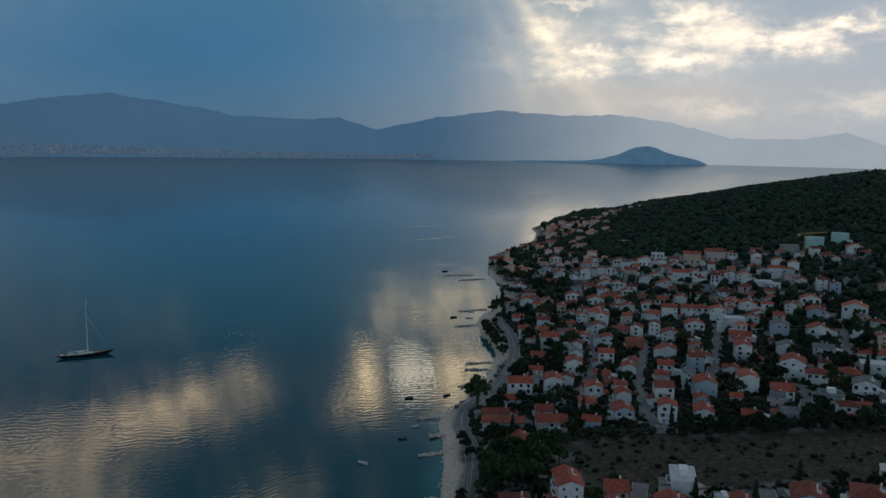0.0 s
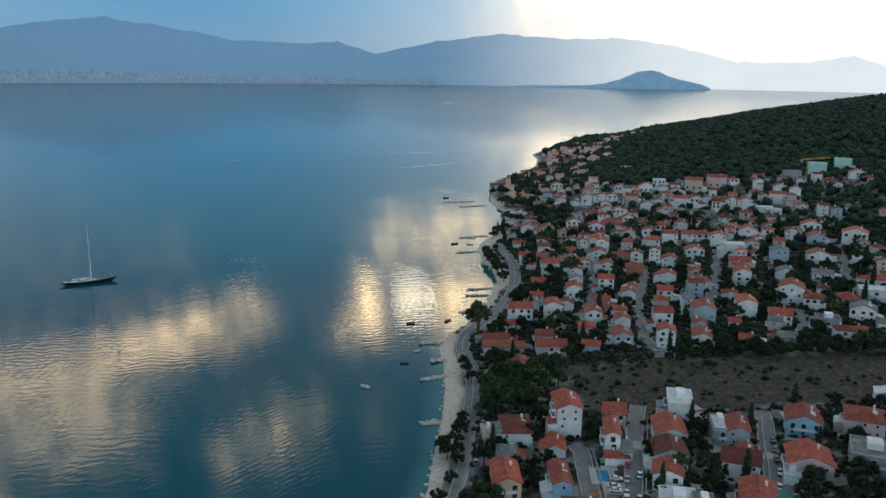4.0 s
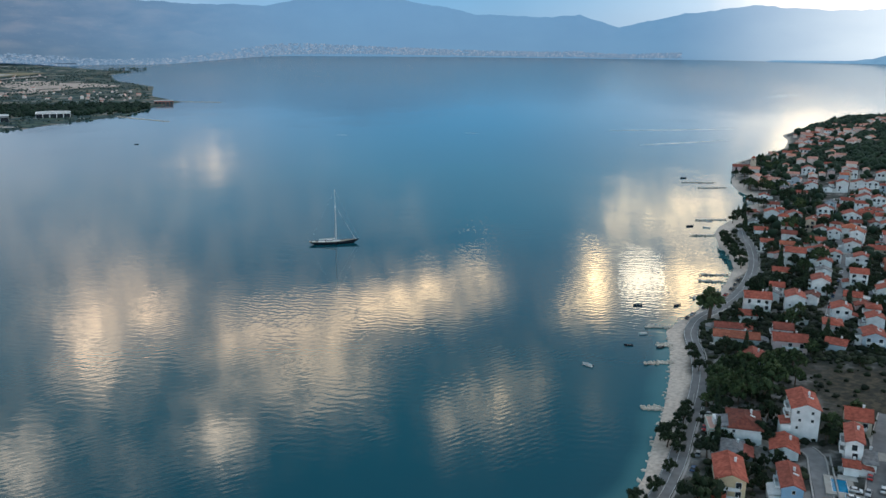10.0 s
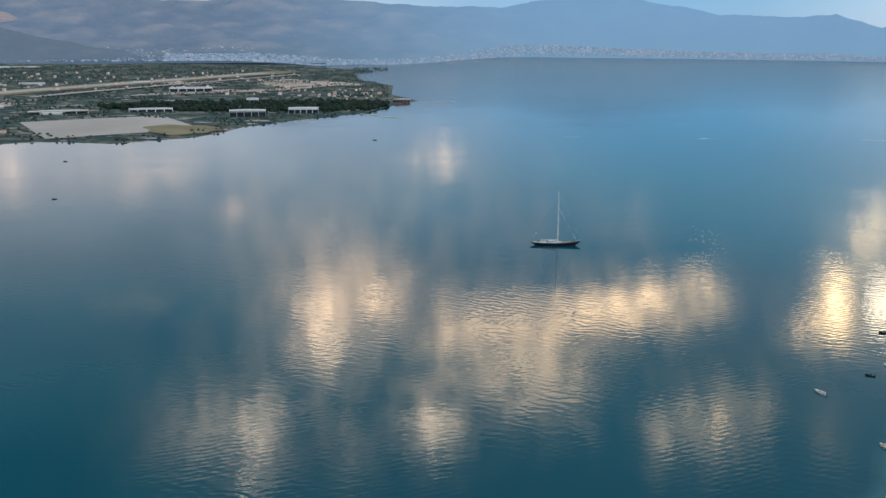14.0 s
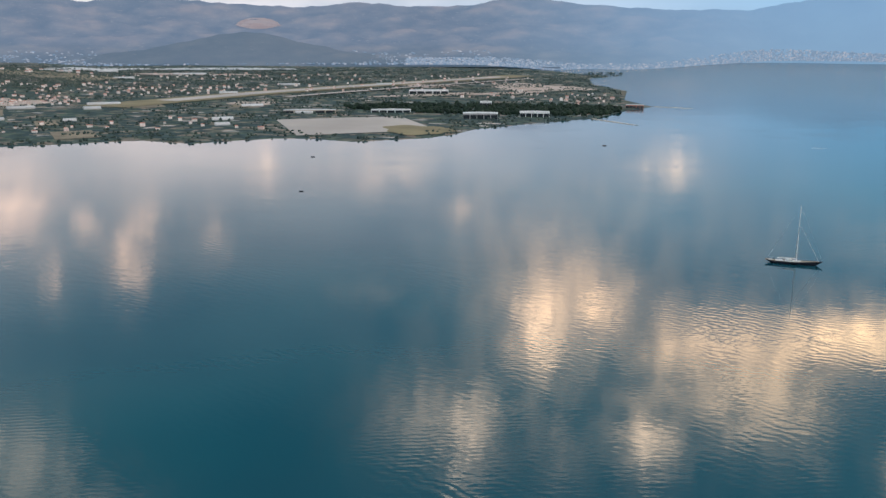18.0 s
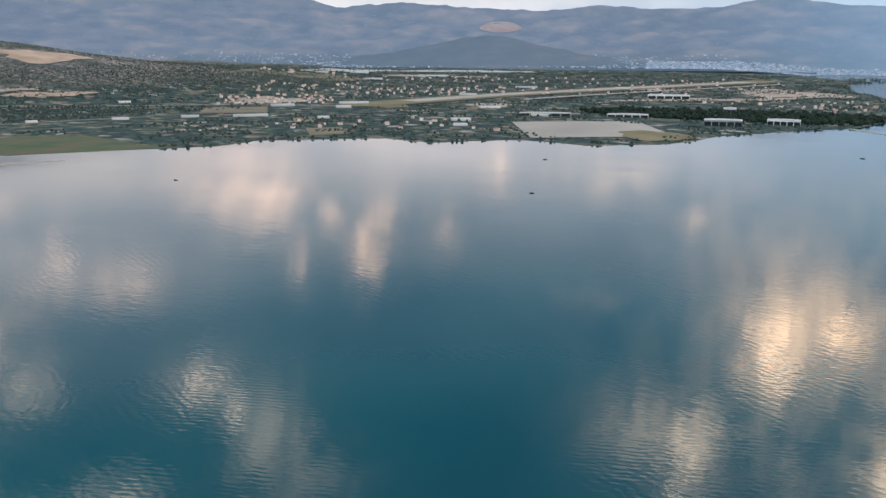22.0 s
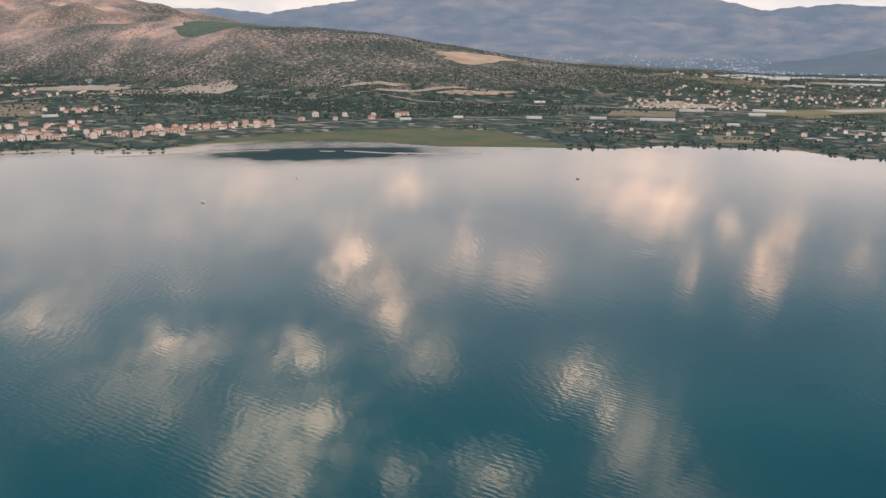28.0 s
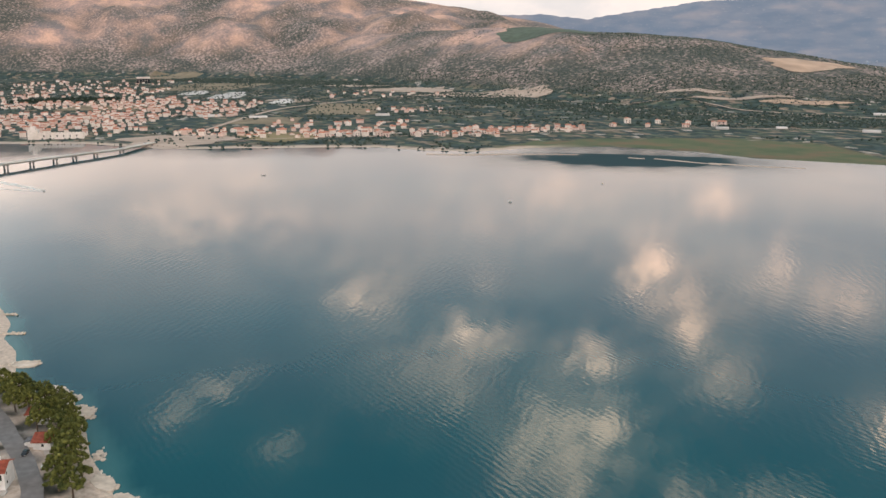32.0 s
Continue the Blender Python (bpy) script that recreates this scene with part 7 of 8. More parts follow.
STUBBLE = plain("dry_stubble", (0.23, 0.19, 0.13), 0.95, 0.25, 0.03, bump=0)
DRYGRASS = plain("dry_airfield_grass", (0.23, 0.19, 0.10), 0.95, 0.2, 0.02, bump=0)


def draped(name, cx, cy, rx, ry, heading, mat, label, rise=0.7, ragged=0.18, seed=0, square=False):
    """A patch of ground that follows the slope, with an uneven edge."""
    n, rings = 40, 7
    c, s = math.cos(radians(heading)), math.sin(radians(heading))
    rows = [(0.0, 0.0)]
    for k in range(1, rings + 1):
        for i in range(n):
            a = 6.2832 * i / n
            e = 1 + ragged * (math.sin(3 * a + seed) + 0.6 * math.sin(7 * a + 2 * seed)) * 0.6
            if square:
                e = 1 / max(abs(math.cos(a)), abs(math.sin(a)))
            rows.append((math.cos(a) * e * k / rings, math.sin(a) * e * k / rings))
    q = np.array(rows)
    px, py = cx + q[:, 0] * rx * c - q[:, 1] * ry * s, cy + q[:, 0] * rx * s + q[:, 1] * ry * c
    z = far_height(px, py)[0] + rise
    me = bpy.data.meshes.new(name)
    faces = [(0, 1 + i, 1 + (i + 1) % n) for i in range(n)]
    for k in range(rings - 1):
        b = 1 + k * n
        faces += [(b + i, b + n + i, b + n + (i + 1) % n, b + (i + 1) % n) for i in range(n)]
    me.from_pydata(np.stack([px, py, z], -1).tolist(), [], faces)
    me.polygons.foreach_set("use_smooth", np.ones(len(faces), bool))
    me.materials.append(mat)
    ob = new(name, me)
    return tagged(ob, label, name.replace("_", " "), kind="structure")


draped("quarry", -1626, 1700, 105, 70, 78, QUARRY, "pale ochre quarry face cut in the hill", 1.5, 0.3, 2)
draped("quarry_terrace", -1561, 1309, 72, 14, 53, PALE, "pale cut terrace along the hill", 1.5, 0.3, 5)
draped("quarry_terrace", -1465, 1356, 105, 12, 60, PALE, "pale cut terrace along the hill", 1.5, 0.3, 3)
draped("quarry_terrace", -1365, 1432, 80, 22, 57, QUARRY, "ochre cut terrace along the hill", 1.5, 0.35, 7)
draped("vineyard", -2400, 1400, 190, 90, 21, VINE, "green vineyard in the hill saddle", 1.2, 0.22, 1)
for row in ((-2483, 813, 97, 45, 69), (-2250, 890, 130, 105, 69), (-1995, 990, 165, 75, 60), (-1298, 148, 78, 70, 67), (-1991, 491, 50, 50, 67), (-475, 1654, 43, 50, 31), (-150, 1950, 140, 35, 40), (20, 2050, 150, 30, 40), (-960, 2661, 190, 50, 10), (-950, 1600, 80, 70, 25), (97, 2305, 120, 160, 20), (-183, 2280, 70, 80, 20)):
    draped("bare_plot", *row, PALE, "pale cleared building ground", 0.8, 0.3, row[2] % 9)
for row in ((-2639, 403, 130, 200, 58), (-3397, 354, 104, 120, 54), (-1919, 96, 100, 60, 69), (-1728, 538, 70, 130, 69), (-676, 1606, 34, 60, 31), (-1174, 2205, 110, 160, 84), (-477, 1619, 27, 45, 9), (-589, 1160, 28, 45, 32), (-698, 1290, 16, 36, 32), (-1540, 330, 60, 60, 69), (-900, 1400, 60, 60, 30)):
    draped("dry_field", *row, STUBBLE, "dry tan stubble field on the coastal plain", 0.8, 0.06, 1, True)
draped("shore_grass", -1290, 300, 62, 60, 69, DRYGRASS, "dry yellow grass behind the beach", 0.8, 0.2, 6)
draped("apron_ground", -222, 1318, 105, 105, 22, TARMAC, "pale concrete airfield apron by the sea", 0.8, 0.12, 1, True)
draped("airfield_grass", -118, 1262, 50, 60, 25, DRYGRASS, "dry yellow grass beside the apron", 1.1, 0.2, 2)
for row in ((-1352, 2892, 168, 120, 40), (-980, 3050, 260, 90, 22), (-2200, 385, 38, 130, 69), (-2330, 318, 34, 90, 69), (-1960, 462, 26, 75, 69)):
    draped("film_covered_field", *row, GREENHOUSE, "field covered in white plastic film", 1.2, 0.2, 3)


def far_strip(name, pts, width, mat, label, rise=1.0):
    line = curve_points(pts, 25.0)
    bm = bmesh.new()
    rows = []
    for i, p in enumerate(line):
        d = (line[min(i + 1, len(line) - 1)] - line[max(i - 1, 0)]).normalized()
        n = Vector((-d.y, d.x)) * width / 2
        z = far_level(p.x, p.y) + rise
        rows.append((bm.verts.new((p.x + n.x, p.y + n.y, z)), bm.verts.new((p.x - n.x, p.y - n.y, z))))
    for p, q in zip(rows, rows[1:]):
        bm.faces.new((p[0], p[1], q[1], q[0]))
    ob = part(name, bm, mat, None)
    return tagged(ob, label, name.replace("_", " "), kind="structure")


far_strip("runway_verge", ((-720, 1580), (-662, 1690), (11, 2830), (60, 2915)), 110, DRYGRASS, "dry grass strip beside the runway")
far_strip("runway", ((-662, 1690), (11, 2830)), 55, TARMAC, "long pale airport runway", 1.6)
far_strip("taxiway", ((-520, 1800), (20, 2720)), 24, TARMAC, "pale airport taxiway", 1.7).location.x = 75
far_strip("far_road", ((-1280, 115), (-1367, 178), (-1702, 363), (-1850, 505), (-2046, 837), (-1865, 995), (-1611, 1146), (-1497, 1249), (-1250, 1330), (-980, 1480), (-700, 1560)), 10, PALE, "pale road running inland from the bridge")
far_strip("far_road", ((-1255, 140), (-1262, 300), (-1225, 480), (-1195, 640), (-1180, 820), (-1130, 1000), (-960, 1240)), 6, PALE, "pale lane behind the shore houses")


def greenhouse(px, py, w, d, heading):
    ob = thing("greenhouse", "long low white film greenhouse in the fields", "greenhouse", pose(px, py, far_level(px, py), 0, 0, heading), "greenhouses")
    bm = bmesh.new()
    w *= 0.66
    n = max(2, int(d / 9))
    for k in range(n):
        y0, y1 = -d / 2 + k * d / n, -d / 2 + (k + 1) * d / n
        prof = [(y0, -1.5), (y0, 2.2), (y0 + (y1 - y0) * 0.25, 3.6), ((y0 + y1) / 2, 4.1), (y1 - (y1 - y0) * 0.25, 3.6), (y1, 2.2), (y1, -1.5)]
        a = [bm.verts.new((-w / 2, y, z)) for y, z in prof]
        b = [bm.verts.new((w / 2, y, z)) for y, z in prof]
        for i in range(len(prof) - 1):
            bm.faces.new((a[i], b[i], b[i + 1], a[i + 1]))
        bm.faces.new(a[::-1]), bm.faces.new(b)
    part("film_roof", bm, GREENHOUSE, ob)
    part("door", box(bmesh.new(), -w / 2 - 0.1, -1.5, 0, -w / 2, 1.5, 2.4), METAL, ob)


for row in ((-736, 1526, 44, 24), (-753, 1611, 90, 20), (-814, 1315, 90, 16), (-863, 1514, 70, 26), (-1325, 2586, 70, 40), (-1385, 2605, 60, 30), (-1252, 2730, 90, 30), (-960, 2661, 150, 50), (-1038, 2352, 90, 26), (-447, 1377, 50, 20), (-339, 1498, 50, 24), (-423, 1300, 34, 14), (-463, 1608, 60, 22)):
    greenhouse(*row, math.degrees(math.atan2(-row[0], row[1])) + 4)
for row in ((-538, 2215, 80, 24), (-1120, 1000, 30, 12), (-1080, 1090, 26, 12), (-980, 1180, 40, 12), (-900, 1260, 44, 12), (-600, 1900, 60, 20), (-1600, 330, 50, 14), (-1660, 250, 60, 16), (-300, 2300, 70, 22), (-1190, 1450, 36, 14), (-680, 1330, 30, 12), (-1560, 560, 40, 12)):
    greenhouse(*row, math.degrees(math.atan2(-row[0], row[1])) + 4)


def hangar(px, py, w, d, h, heading, wall, label):
    ob = thing("hangar", label, "hangar", pose(px, py, far_level(px, py), 0, 0, heading))
    part("wall", box(bmesh.new(), -w / 2, -d / 2, -2, w / 2, d / 2, h), wall, ob)
    prof = [(-w / 2 - 0.6, h), (-w / 4, h + 0.7), (0, h + 0.9), (w / 4, h + 0.7), (w / 2 + 0.6, h)]
    bm = bmesh.new()
    a = [bm.verts.new((x, -d / 2 - 0.6, z)) for x, z in prof]
    b = [bm.verts.new((x, d / 2 + 0.6, z)) for x, z in prof]
    for i in range(4):
        bm.faces.new((a[i], a[i + 1], b[i + 1], b[i]))
    bm.faces.new(a[::-1]), bm.faces.new(b)
    part("roof", bm, ROOFS["w"], ob)
    for k in range(5):
        x = -w / 2 + (k + 0.5) * w / 5
        part("door", box(bmesh.new(), x - w * 0.09, -d / 2 - 0.15, -0.5, x + w * 0.09, -d / 2, h * 0.75), GLASS, ob, "tall dark sliding door")


hangar(-29, 1452, 58, 26, 9, 1, WALLS["k"], "long grey seaplane hangar with dark doors")
hangar(64, 1498, 50, 24, 8, -4, WALLS["w"], "long white hangar with dark doors")
hangar(-330, 1500, 90, 14, 5, 10, WALLS["e"], "long low beige barrack on the airfield")
hangar(-190, 1530, 70, 14, 5, 8, WALLS["w"], "long low white barrack on the airfield")
hangar(-159, 1985, 90, 24, 9, 6, WALLS["w"], "white airport terminal building")
hangar(-23, 1668, 22, 16, 10, 0, WALLS["w"], "square white villa among dark trees")
hangar(266, 1702, 34, 12, 6, -10, WALLS["q"], "low red-roofed house on the cape")
fort = thing("stone_fort", "old pale stone fort with a square tower by the quay", "fort", pose(-1393, -12, far_level(-1393, -12), 0, 0, 80))
part("wall", box(bmesh.new(), -30, -6, -2, 38, 6, 9), PALE_WALL, fort)
part("tower", box(box(bmesh.new(), -38, -8, -2, -24, 8, 14), -34, -4, 14, -28, 4, 19), PALE_WALL, fort)
for k in range(12):
    part("merlon", box(bmesh.new(), -22 + k * 5, -6.1, 9, -19.5 + k * 5, -4.8, 10.4), PALE_WALL, fort)
for k in range(6):
    part("window", box(bmesh.new(), -17 + k * 9, -6.15, 3.5, -15.4 + k * 9, -5.9, 6), GLASS, fort)
hangar(-3000, 250, 42, 18, 20, 85, WARM, "tall cream apartment block above the fields")
for row in ((156, 1488, 220, 1375), (306, 1749, 377, 1704)):
    groyne(*row, 7.0, 50)


def sandbar(pts, width):
    """A low bar of pale sand just over the water."""
    line = curve_points(pts, 6.0)
    bm = bmesh.new()
    rows = []
    for i, p in enumerate(line):
        d = (line[min(i + 1, len(line) - 1)] - line[max(i - 1, 0)]).normalized()
        k = i / (len(line) - 1)
        w = width * (0.35 + 0.65 * math.sin(3.1416 * min(1, k + 0.15)) * (0.8 + 0.25 * math.sin(k * 31)))
        n = Vector((-d.y, d.x)) * w / 2
        rows.append([bm.verts.new((p.x + n.x * q, p.y + n.y * q, h)) for q, h in ((-1, -0.4), (-0.5, 0.3), (0.5, 0.35), (1, -0.4))])
    for p, q in zip(rows, rows[1:]):
        for k in range(3):
            bm.faces.new((p[k], p[k + 1], q[k + 1], q[k]))
    bmesh.ops.recalc_face_normals(bm, faces=bm.faces[:])
    tagged(part("sand_spit", bm, PALE, None), "narrow pale sand spit before the lagoon", "sand spit", kind="structure")


sandbar(((-1030, 430), (-1006, 470), (-992, 520), (-968, 580), (-950, 612)), 20)
sandbar(((-880, 680), (-843, 698), (-800, 718)), 13)
sandbar(((-820, 715), (-800, 732), (-775, 750), (-740, 790)), 15)
sandbar(((-900, 655), (-884, 668)), 14)

# ---- the bridge ----
DECK_LINE = ((-1275, 112, 3.5), (-1199, 66, 5.0), (-1083, -65, 7.0), (-980, -182, 7.5), (-925, -245, 6.5))
PALE_DECK = plain("pale_new_concrete", (0.62, 0.58, 0.53), 0.85, 0.06, 0.1, bump=0)
bridge = thing("bridge", "long low concrete road bridge over the channel", "bridge", pose(0, 0, 0))
_bm = bmesh.new()
_rail = [bmesh.new(), bmesh.new()]
prev = None
for i, (x, y, z) in enumerate(DECK_LINE):
    a, b = DECK_LINE[max(i - 1, 0)], DECK_LINE[min(i + 1, len(DECK_LINE) - 1)]
    n = Vector((-(b[1] - a[1]), b[0] - a[0])).normalized() * 5.5
    row = [_bm.verts.new((x + n.x * k, y + n.y * k, z + dz)) for k, dz in ((-1, 0), (1, 0), (0.75, -1.9), (-0.75, -1.9))]
    if prev:
        for k in range(4):
            _bm.faces.new((prev[0][k], prev[0][(k + 1) % 4], row[(k + 1) % 4], row[k]))
        for side, rb in zip((-1, 1), _rail):
            p, q = Vector(prev[1]) + Vector((n.x * side, n.y * side, 1.0)), Vector((x, y, z)) + Vector((n.x * side, n.y * side, 1.0))
            tube(rb, p, q, 0.12, 0.12, 6)
            for k in range(12):
                s = p.lerp(q, (k + 0.5) / 12)
                tube(rb, s, s - Vector((0, 0, 1.0)), 0.06, 0.06, 5)
    prev = (row, (x, y, z))
_bm.faces.new(prev[0])
bmesh.ops.recalc_face_normals(_bm, faces=_bm.faces[:])
part("deck", _bm, PALE_DECK, bridge)
for rb in _rail:
    part("railing", rb, METAL, bridge)
for x, y, z in ((-1199, 66, 5.0), (-1170, 33, 5.5), (-1148, 8, 5.9), (-1128, -14, 6.2), (-1106, -39, 6.6), (-1083, -65, 7.0), (-1050, -102, 7.15), (-1015, -142, 7.3), (-980, -182, 7.5)):
    pier = part("pier", tube(tube(bmesh.new(), (x - 2.2, y - 1.9, -3), (x - 2.2, y - 1.9, z - 1.8), 1.0, 1.0, 12), (x + 2.2, y + 1.9, -3), (x + 2.2, y + 1.9, z - 1.8), 1.0, 1.0, 12), CONCRETE, bridge)
    bm = box(bmesh.new(), -4.5, -1.0, z - 2.9, 4.5, 1.0, z - 1.85)
    bmesh.ops.transform(bm, matrix=pose(x, y, 0, 0, 0, 40), verts=bm.verts[:])
    part("cross_beam", bm, CONCRETE, pier)

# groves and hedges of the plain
# haze put into the leaf colour: paler and bluer than the near scrub
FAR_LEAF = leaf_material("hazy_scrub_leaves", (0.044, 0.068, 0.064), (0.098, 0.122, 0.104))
n = 170000
a, r = np.radians(dice.uniform(-8, 104, n)), np.sqrt(dice.uniform(1050.0 ** 2, 3300.0 ** 2, n))
px, py = -r * np.sin(a), r * np.cos(a)
z, s = far_height(px, py)
az = np.degrees(a)
grove = rough(px, py, 170, 15) + rough(px, py, 70, 16) * 0.7
shore = (s > 3) & (s < 20) & (dice.random(n) < 0.16) & (rough(px, py, 120, 18) > -0.2) & (np.abs(az - 52) > 12)
airfield = (np.hypot((px - 40) / 330, (py - 1610) / 100) < 1) & (dice.random(n) < 0.95)
pines = np.hypot((px + 2200) / 90, (py - 10) / 130) < 1
foot = np.interp(az, [q[0] for q in HILL_FOOT], [q[1] for q in HILL_FOOT])
belt = (az > 38) & (np.abs(r - foot + 90 + rough(px, py, 160, 19) * 60) < 150) & (dice.random(n) < 0.55)
run = np.abs((px + 662) * 0.861 - (py - 1690) * 0.508) < 75
apron = np.hypot((px + 205) / 130, (py - 1315) / 112) < 1
reeds = (s < 200) & (np.abs(az - 51) < 12)
keep = ((s > 6) & (grove > -0.1) & (dice.random(n) < 0.34) | shore | airfield | belt | pines) & ~run & ~apron & ~reeds & (z < 60) & (s > 3)
keep &= (np.hypot(px + 2230, py - 890) > 110) & ((az > 36) | (r < 3300))
for hx, hy in far_taken:
    keep &= (px - hx) ** 2 + (py - hy) ** 2 > 60
order = np.argsort(~(airfield | belt | pines)[keep], kind="stable")
px, py, z, r = px[keep][order], py[keep][order], z[keep][order], r[keep][order]
size = dice.uniform(1.0, 2.6, len(px)) * np.where(np.hypot((px - 40) / 330, (py - 1610) / 100) < 1, 1.9, 1.0)
rows = np.stack([px, py, z + size * 0.6, size, dice.uniform(0.7, 1.2, len(px))], -1)
dark = (np.hypot((px - 40) / 330, (py - 1610) / 100) < 1) | (np.hypot((px + 2200) / 90, (py - 10) / 130) < 1)
clump_field("pine_grove", rows[dark], WOODS, "dark green pine groves by the airfield and the town", 7, False)
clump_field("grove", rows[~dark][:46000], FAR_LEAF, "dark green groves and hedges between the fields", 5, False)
# low scrub of the stony hills
n = 110000
a, r = np.radians(dice.uniform(24, 100, n)), np.sqrt(dice.uniform(1700.0 ** 2, 3000.0 ** 2, n))
px, py = -r * np.sin(a), r * np.cos(a)
z, s = far_height(px, py)
thick = (rough(px, py, 260, 20) * 0.3 + 0.45) * (1 - 0.55 * soft(np.degrees(a), 54, 62))
keep = (z > 22) & (dice.random(n) < np.where(z < 70, 0.9, thick)) & (np.hypot(px + 1626, py - 1690) > 125) & (np.hypot(px + 2403, py - 1365) > 190) & (np.hypot(px + 1465, py - 1360) > 60)
px, py, z = px[keep], py[keep], z[keep]
size = dice.uniform(0.8, 2.1, len(px))
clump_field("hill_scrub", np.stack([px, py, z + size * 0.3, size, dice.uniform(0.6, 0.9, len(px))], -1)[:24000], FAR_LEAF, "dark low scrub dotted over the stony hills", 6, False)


# ---- the far town and the islands ----
def far_town():
    g = np.random.default_rng(9)
    verts, faces = [], []

    def block(x, y, z, w, d, h, turn):
        c, s = math.cos(turn), math.sin(turn)
        b = len(verts)
        for zz in (z - 3, z + h):
            for u, v in ((-w, -d), (w, -d), (w, d), (-w, d)):
                verts.append((x + (u * c - v * s) / 2, y + (u * s + v * c) / 2, zz))
        verts.append((x, y, z + h + min(w, d) * 0.2))
        for f in ((0, 1, 5, 4), (1, 2, 6, 5), (2, 3, 7, 6), (3, 0, 4, 7), (4, 5, 8), (5, 6, 8), (6, 7, 8), (7, 4, 8)):
            faces.append(tuple(b + i for i in f))

    for i in range(8000):
        az = g.uniform(-42, 6) if i < 6800 else g.uniform(0, 46)
        k = g.random() ** 1.5 * (0.07 + 0.13 * float(soft(az, -24, -10))) * (1 if i < 6800 else 1.6)
        near = float(mountain_start(np.array([az]))[0])
        r = near + (4955 - near) * k + 4
        px, py = -r * math.sin(radians(az)), r * math.cos(radians(az))
        z = float(mountain(np.array([px]), np.array([py]))[0][0])
        if z > 0.5:
            block(px, py, z, g.uniform(4, 11), g.uniform(4, 7), g.uniform(1.2, 3.2), g.uniform(0, 3))
    me = bpy.data.meshes.new("far_town")
    me.from_pydata(verts, [], faces)
    # walls glow blue-grey: the distance haze is put into their emission
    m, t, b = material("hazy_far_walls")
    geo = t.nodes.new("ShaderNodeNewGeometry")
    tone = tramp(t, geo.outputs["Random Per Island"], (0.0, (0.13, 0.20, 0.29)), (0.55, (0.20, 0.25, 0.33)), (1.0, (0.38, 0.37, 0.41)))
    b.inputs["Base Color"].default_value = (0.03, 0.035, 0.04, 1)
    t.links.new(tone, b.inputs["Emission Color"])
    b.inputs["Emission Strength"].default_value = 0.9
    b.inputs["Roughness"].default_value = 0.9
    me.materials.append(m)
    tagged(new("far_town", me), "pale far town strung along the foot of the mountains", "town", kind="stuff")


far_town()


# blue air before the island, put into the emission of its woods
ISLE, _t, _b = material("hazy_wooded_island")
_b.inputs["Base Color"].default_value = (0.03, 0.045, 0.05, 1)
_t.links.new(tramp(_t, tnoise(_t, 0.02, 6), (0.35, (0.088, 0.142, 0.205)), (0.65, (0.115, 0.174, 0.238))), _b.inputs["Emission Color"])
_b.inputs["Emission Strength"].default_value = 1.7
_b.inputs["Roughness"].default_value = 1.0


def islet(name, az, r, half, deep, crest, label):
    """A wooded island: a crest line along its length (place, height), falling to the water on both sides."""
    cx, cy = -r * math.sin(radians(az)), r * math.cos(radians(az))
    n, k = 90, 24
    u, v = np.meshgrid(np.linspace(-1, 1, n), np.linspace(-1, 1, k), indexing="ij")
    top = np.interp(u, [c[0] for c in crest], [c[1] for c in crest])
    z = top * (1 - v * v) + rough(u * 400, v * 150, 60, 4) * 2.0 * (1 - v * v) * (1 - u * u) - 2 * v * v
    c, s = math.cos(radians(az)), math.sin(radians(az))
    wide = deep * (0.25 + 0.75 * np.sqrt(np.clip(top / max(q[1] for q in crest), 0, 1)))
    px, py = cx + u * half * c - v * wide * s, cy + u * half * s + v * wide * c
    q = (np.arange(n - 1)[:, None] * k + np.arange(k - 1)[None]).ravel()
    me = bpy.data.meshes.new(name)
    me.from_pydata(np.stack([px, py, z], -1).reshape(-1, 3).tolist(), [], np.stack([q, q + k, q + k + 1, q + 1], -1).tolist())
    me.polygons.foreach_set("use_smooth", np.ones(len(q), bool))
    me.materials.append(ISLE)
    tagged(new(name, me), label, "island", kind="structure")


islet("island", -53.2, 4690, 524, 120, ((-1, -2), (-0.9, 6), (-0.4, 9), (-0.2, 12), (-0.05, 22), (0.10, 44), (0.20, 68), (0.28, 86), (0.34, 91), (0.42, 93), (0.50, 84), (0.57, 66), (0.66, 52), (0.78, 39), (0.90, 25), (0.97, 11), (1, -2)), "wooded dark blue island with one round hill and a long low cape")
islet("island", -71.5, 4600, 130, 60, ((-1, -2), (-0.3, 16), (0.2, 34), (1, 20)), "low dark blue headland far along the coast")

# ---- tower crane, bell tower and wakes ----
CRANE = plain("yellow_crane_paint", (0.45, 0.30, 0.08), 0.6, 0.15, 1)


def lattice(bm, a, b, half, bays):
    """Four chords with bracing from a to b."""
    a, b = Vector(a), Vector(b)
    q = (b - a).to_track_quat("Z", "Y")
    corner = [q @ Vector((x * half, y * half, 0)) for x, y in ((-1, -1), (1, -1), (1, 1), (-1, 1))]
    for k in corner:
        tube(bm, a + k, b + k, 0.12, 0.12, 4)
    for i in range(bays):
        p, r = a.lerp(b, i / bays), a.lerp(b, (i + 1) / bays)
        for k in range(4):
            tube(bm, p + corner[k], r + corner[(k + 1) % 4], 0.07, 0.07, 4)
    return bm


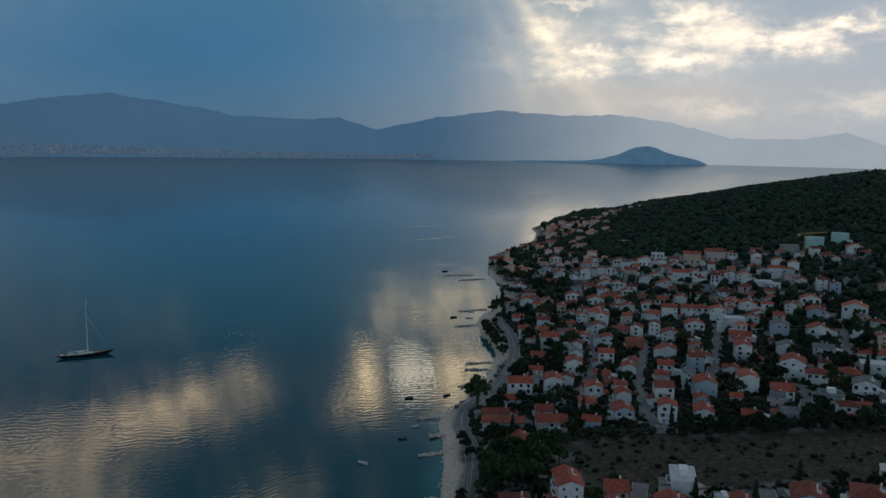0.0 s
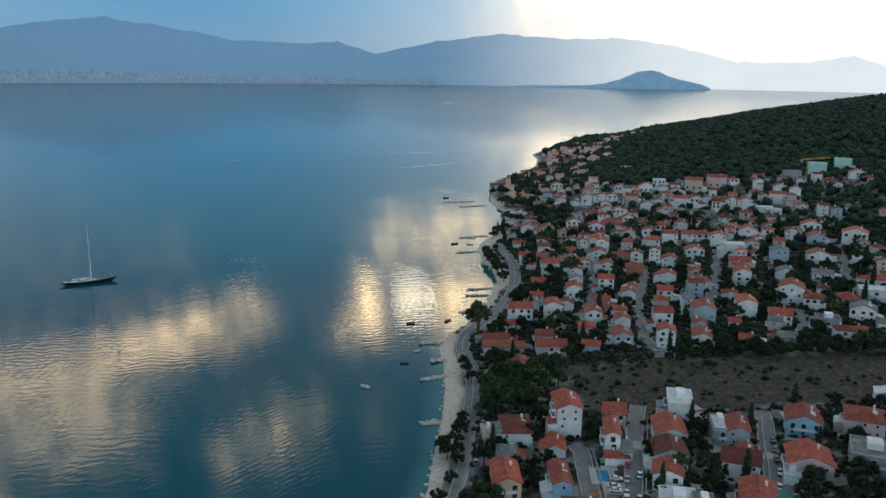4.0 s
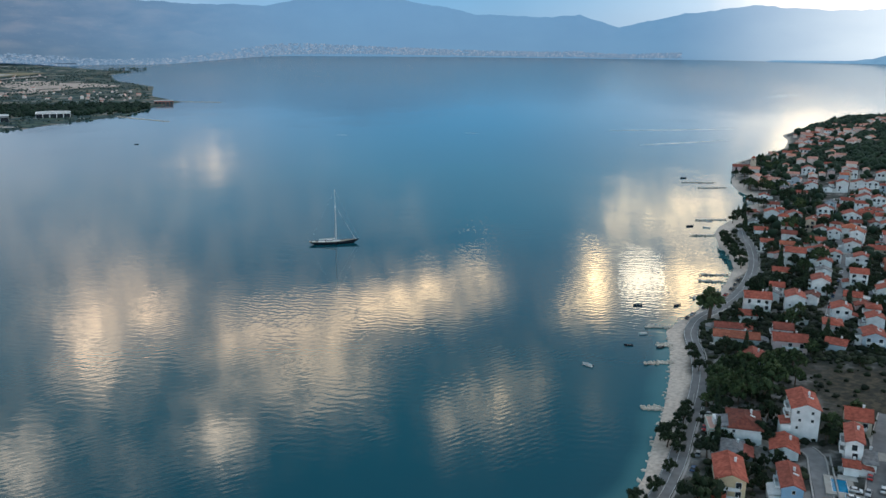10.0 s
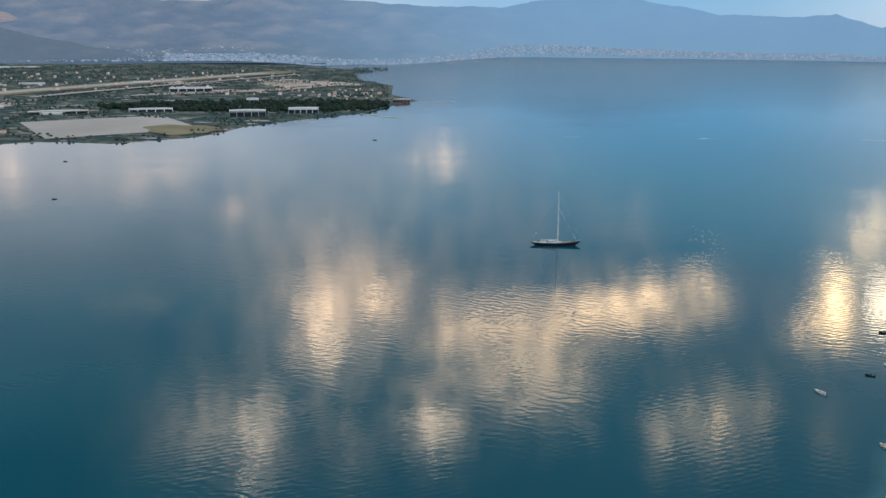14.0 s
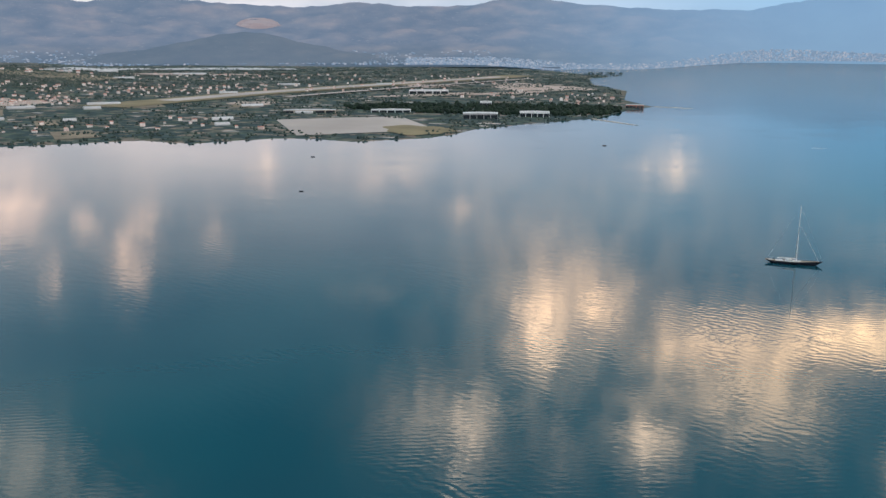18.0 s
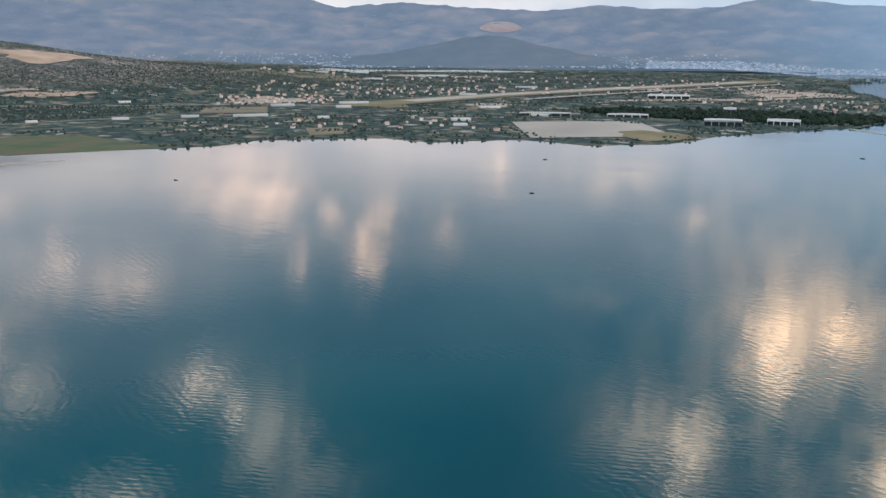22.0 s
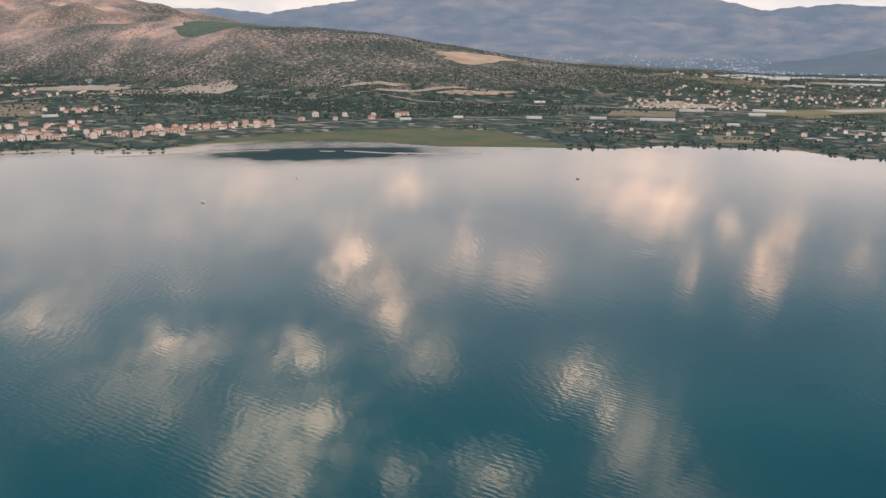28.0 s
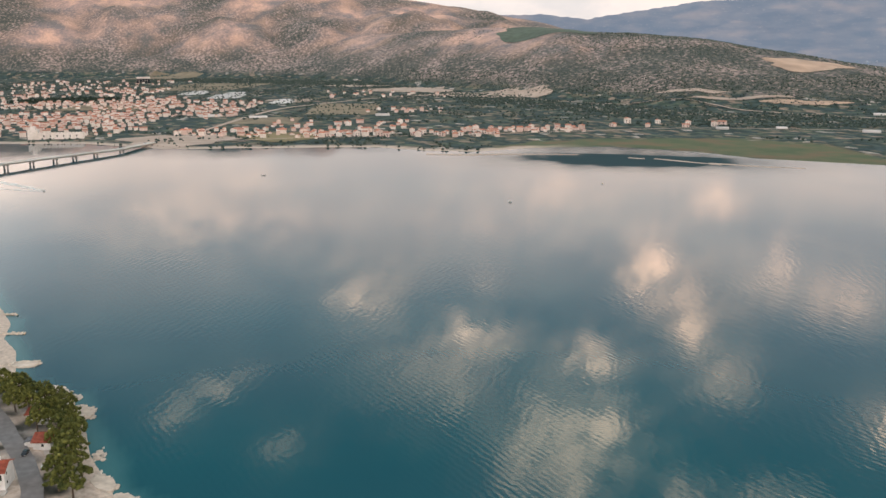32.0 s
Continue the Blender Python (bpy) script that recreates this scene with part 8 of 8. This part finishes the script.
_x, _y = 778, 353
crane = thing("tower_crane", "yellow lattice tower crane beside unfinished apartment blocks", "crane", pose(_x, _y, level(_x, _y), 0, 0, -15))
part("mast", lattice(bmesh.new(), (0, 0, -1), (0, 0, 24), 0.7, 14), CRANE, crane)
part("jib", lattice(bmesh.new(), (0, 0, 24.6), (30, 0, 24.6), 0.5, 18), CRANE, crane)
part("counter_jib", lattice(bmesh.new(), (0, 0, 24.6), (-9, 0, 24.6), 0.5, 6), CRANE, crane)
part("counterweight", box(bmesh.new(), -9.5, -0.8, 22.6, -7, 0.8, 24.4), CONCRETE, crane)
part("cab", box(bmesh.new(), 0.8, -0.8, 22.2, 2.4, 0.8, 24.0), GLASS, crane)
_x, _y = 666, 624
tower = thing("bell_tower", "square pale stone bell tower by the sea", "tower", pose(_x, _y, level(_x, _y), 0, 0, -52))
part("shaft", box(bmesh.new(), -2.4, -2.4, -3, 2.4, 2.4, 13), WALLS["e"], tower)
part("belfry", box(bmesh.new(), -2.1, -2.1, 13, 2.1, 2.1, 16), WALLS["e"], tower)
part("roof", prism(bmesh.new(), ((-2.5, -2.5), (2.5, -2.5), (2.5, 2.5), (-2.5, 2.5)), 16, 18.5, 0, 0.05), ROOFS["r"], tower)
for turn in (0, 90, 180, 270):
    part("window", box(bmesh.new(), -0.6, -2.16, 13.6, 0.6, -2.05, 15.4), GLASS, tower, place=pose(0, 0, 0, 0, 0, turn))

FOAM = plain("wake_foam", (0.85, 0.83, 0.80), 0.6, 0.2, 0.05, bump=0)


def wake(pts, width):
    """A thin trail of foam on the water, tapering at both ends."""
    line = curve_points(pts, 8.0)
    bm = bmesh.new()
    rows = []
    for i, p in enumerate(line):
        d = (line[min(i + 1, len(line) - 1)] - line[max(i - 1, 0)]).normalized()
        k = i / (len(line) - 1)
        w = width * (0.12 + math.sin(3.1416 * k) * (0.7 + 0.3 * math.sin(k * 37)))
        n = Vector((-d.y, d.x)) * w / 2
        rows.append((bm.verts.new((p.x + n.x, p.y + n.y, 0.06)), bm.verts.new((p.x - n.x, p.y - n.y, 0.06))))
    for p, q in zip(rows, rows[1:]):
        bm.faces.new((p[0], p[1], q[1], q[0]))
    tagged(part("boat_wake", bm, FOAM, None), "thin pale boat wake on the calm sea", "wake", kind="structure")


wake(((781, 1011), (870, 979), (970, 951)), 8.0)
wake(((716, 861), (790, 854), (860, 853)), 8.0)
wake(((1894, 2108), (1969, 2067)), 9.0)
wake(((569, 1062), (591, 1055)), 3.0)
wake(((397, 1112), (416, 1106)), 2.5)
wake(((-1030, -95), (-986, -68), (-907, -23)), 10.0)
wake(((-960, -80), (-935, -62), (-904, -24)), 6.0)
wake(((1514, 1405), (1663, 1429)), 4.0)
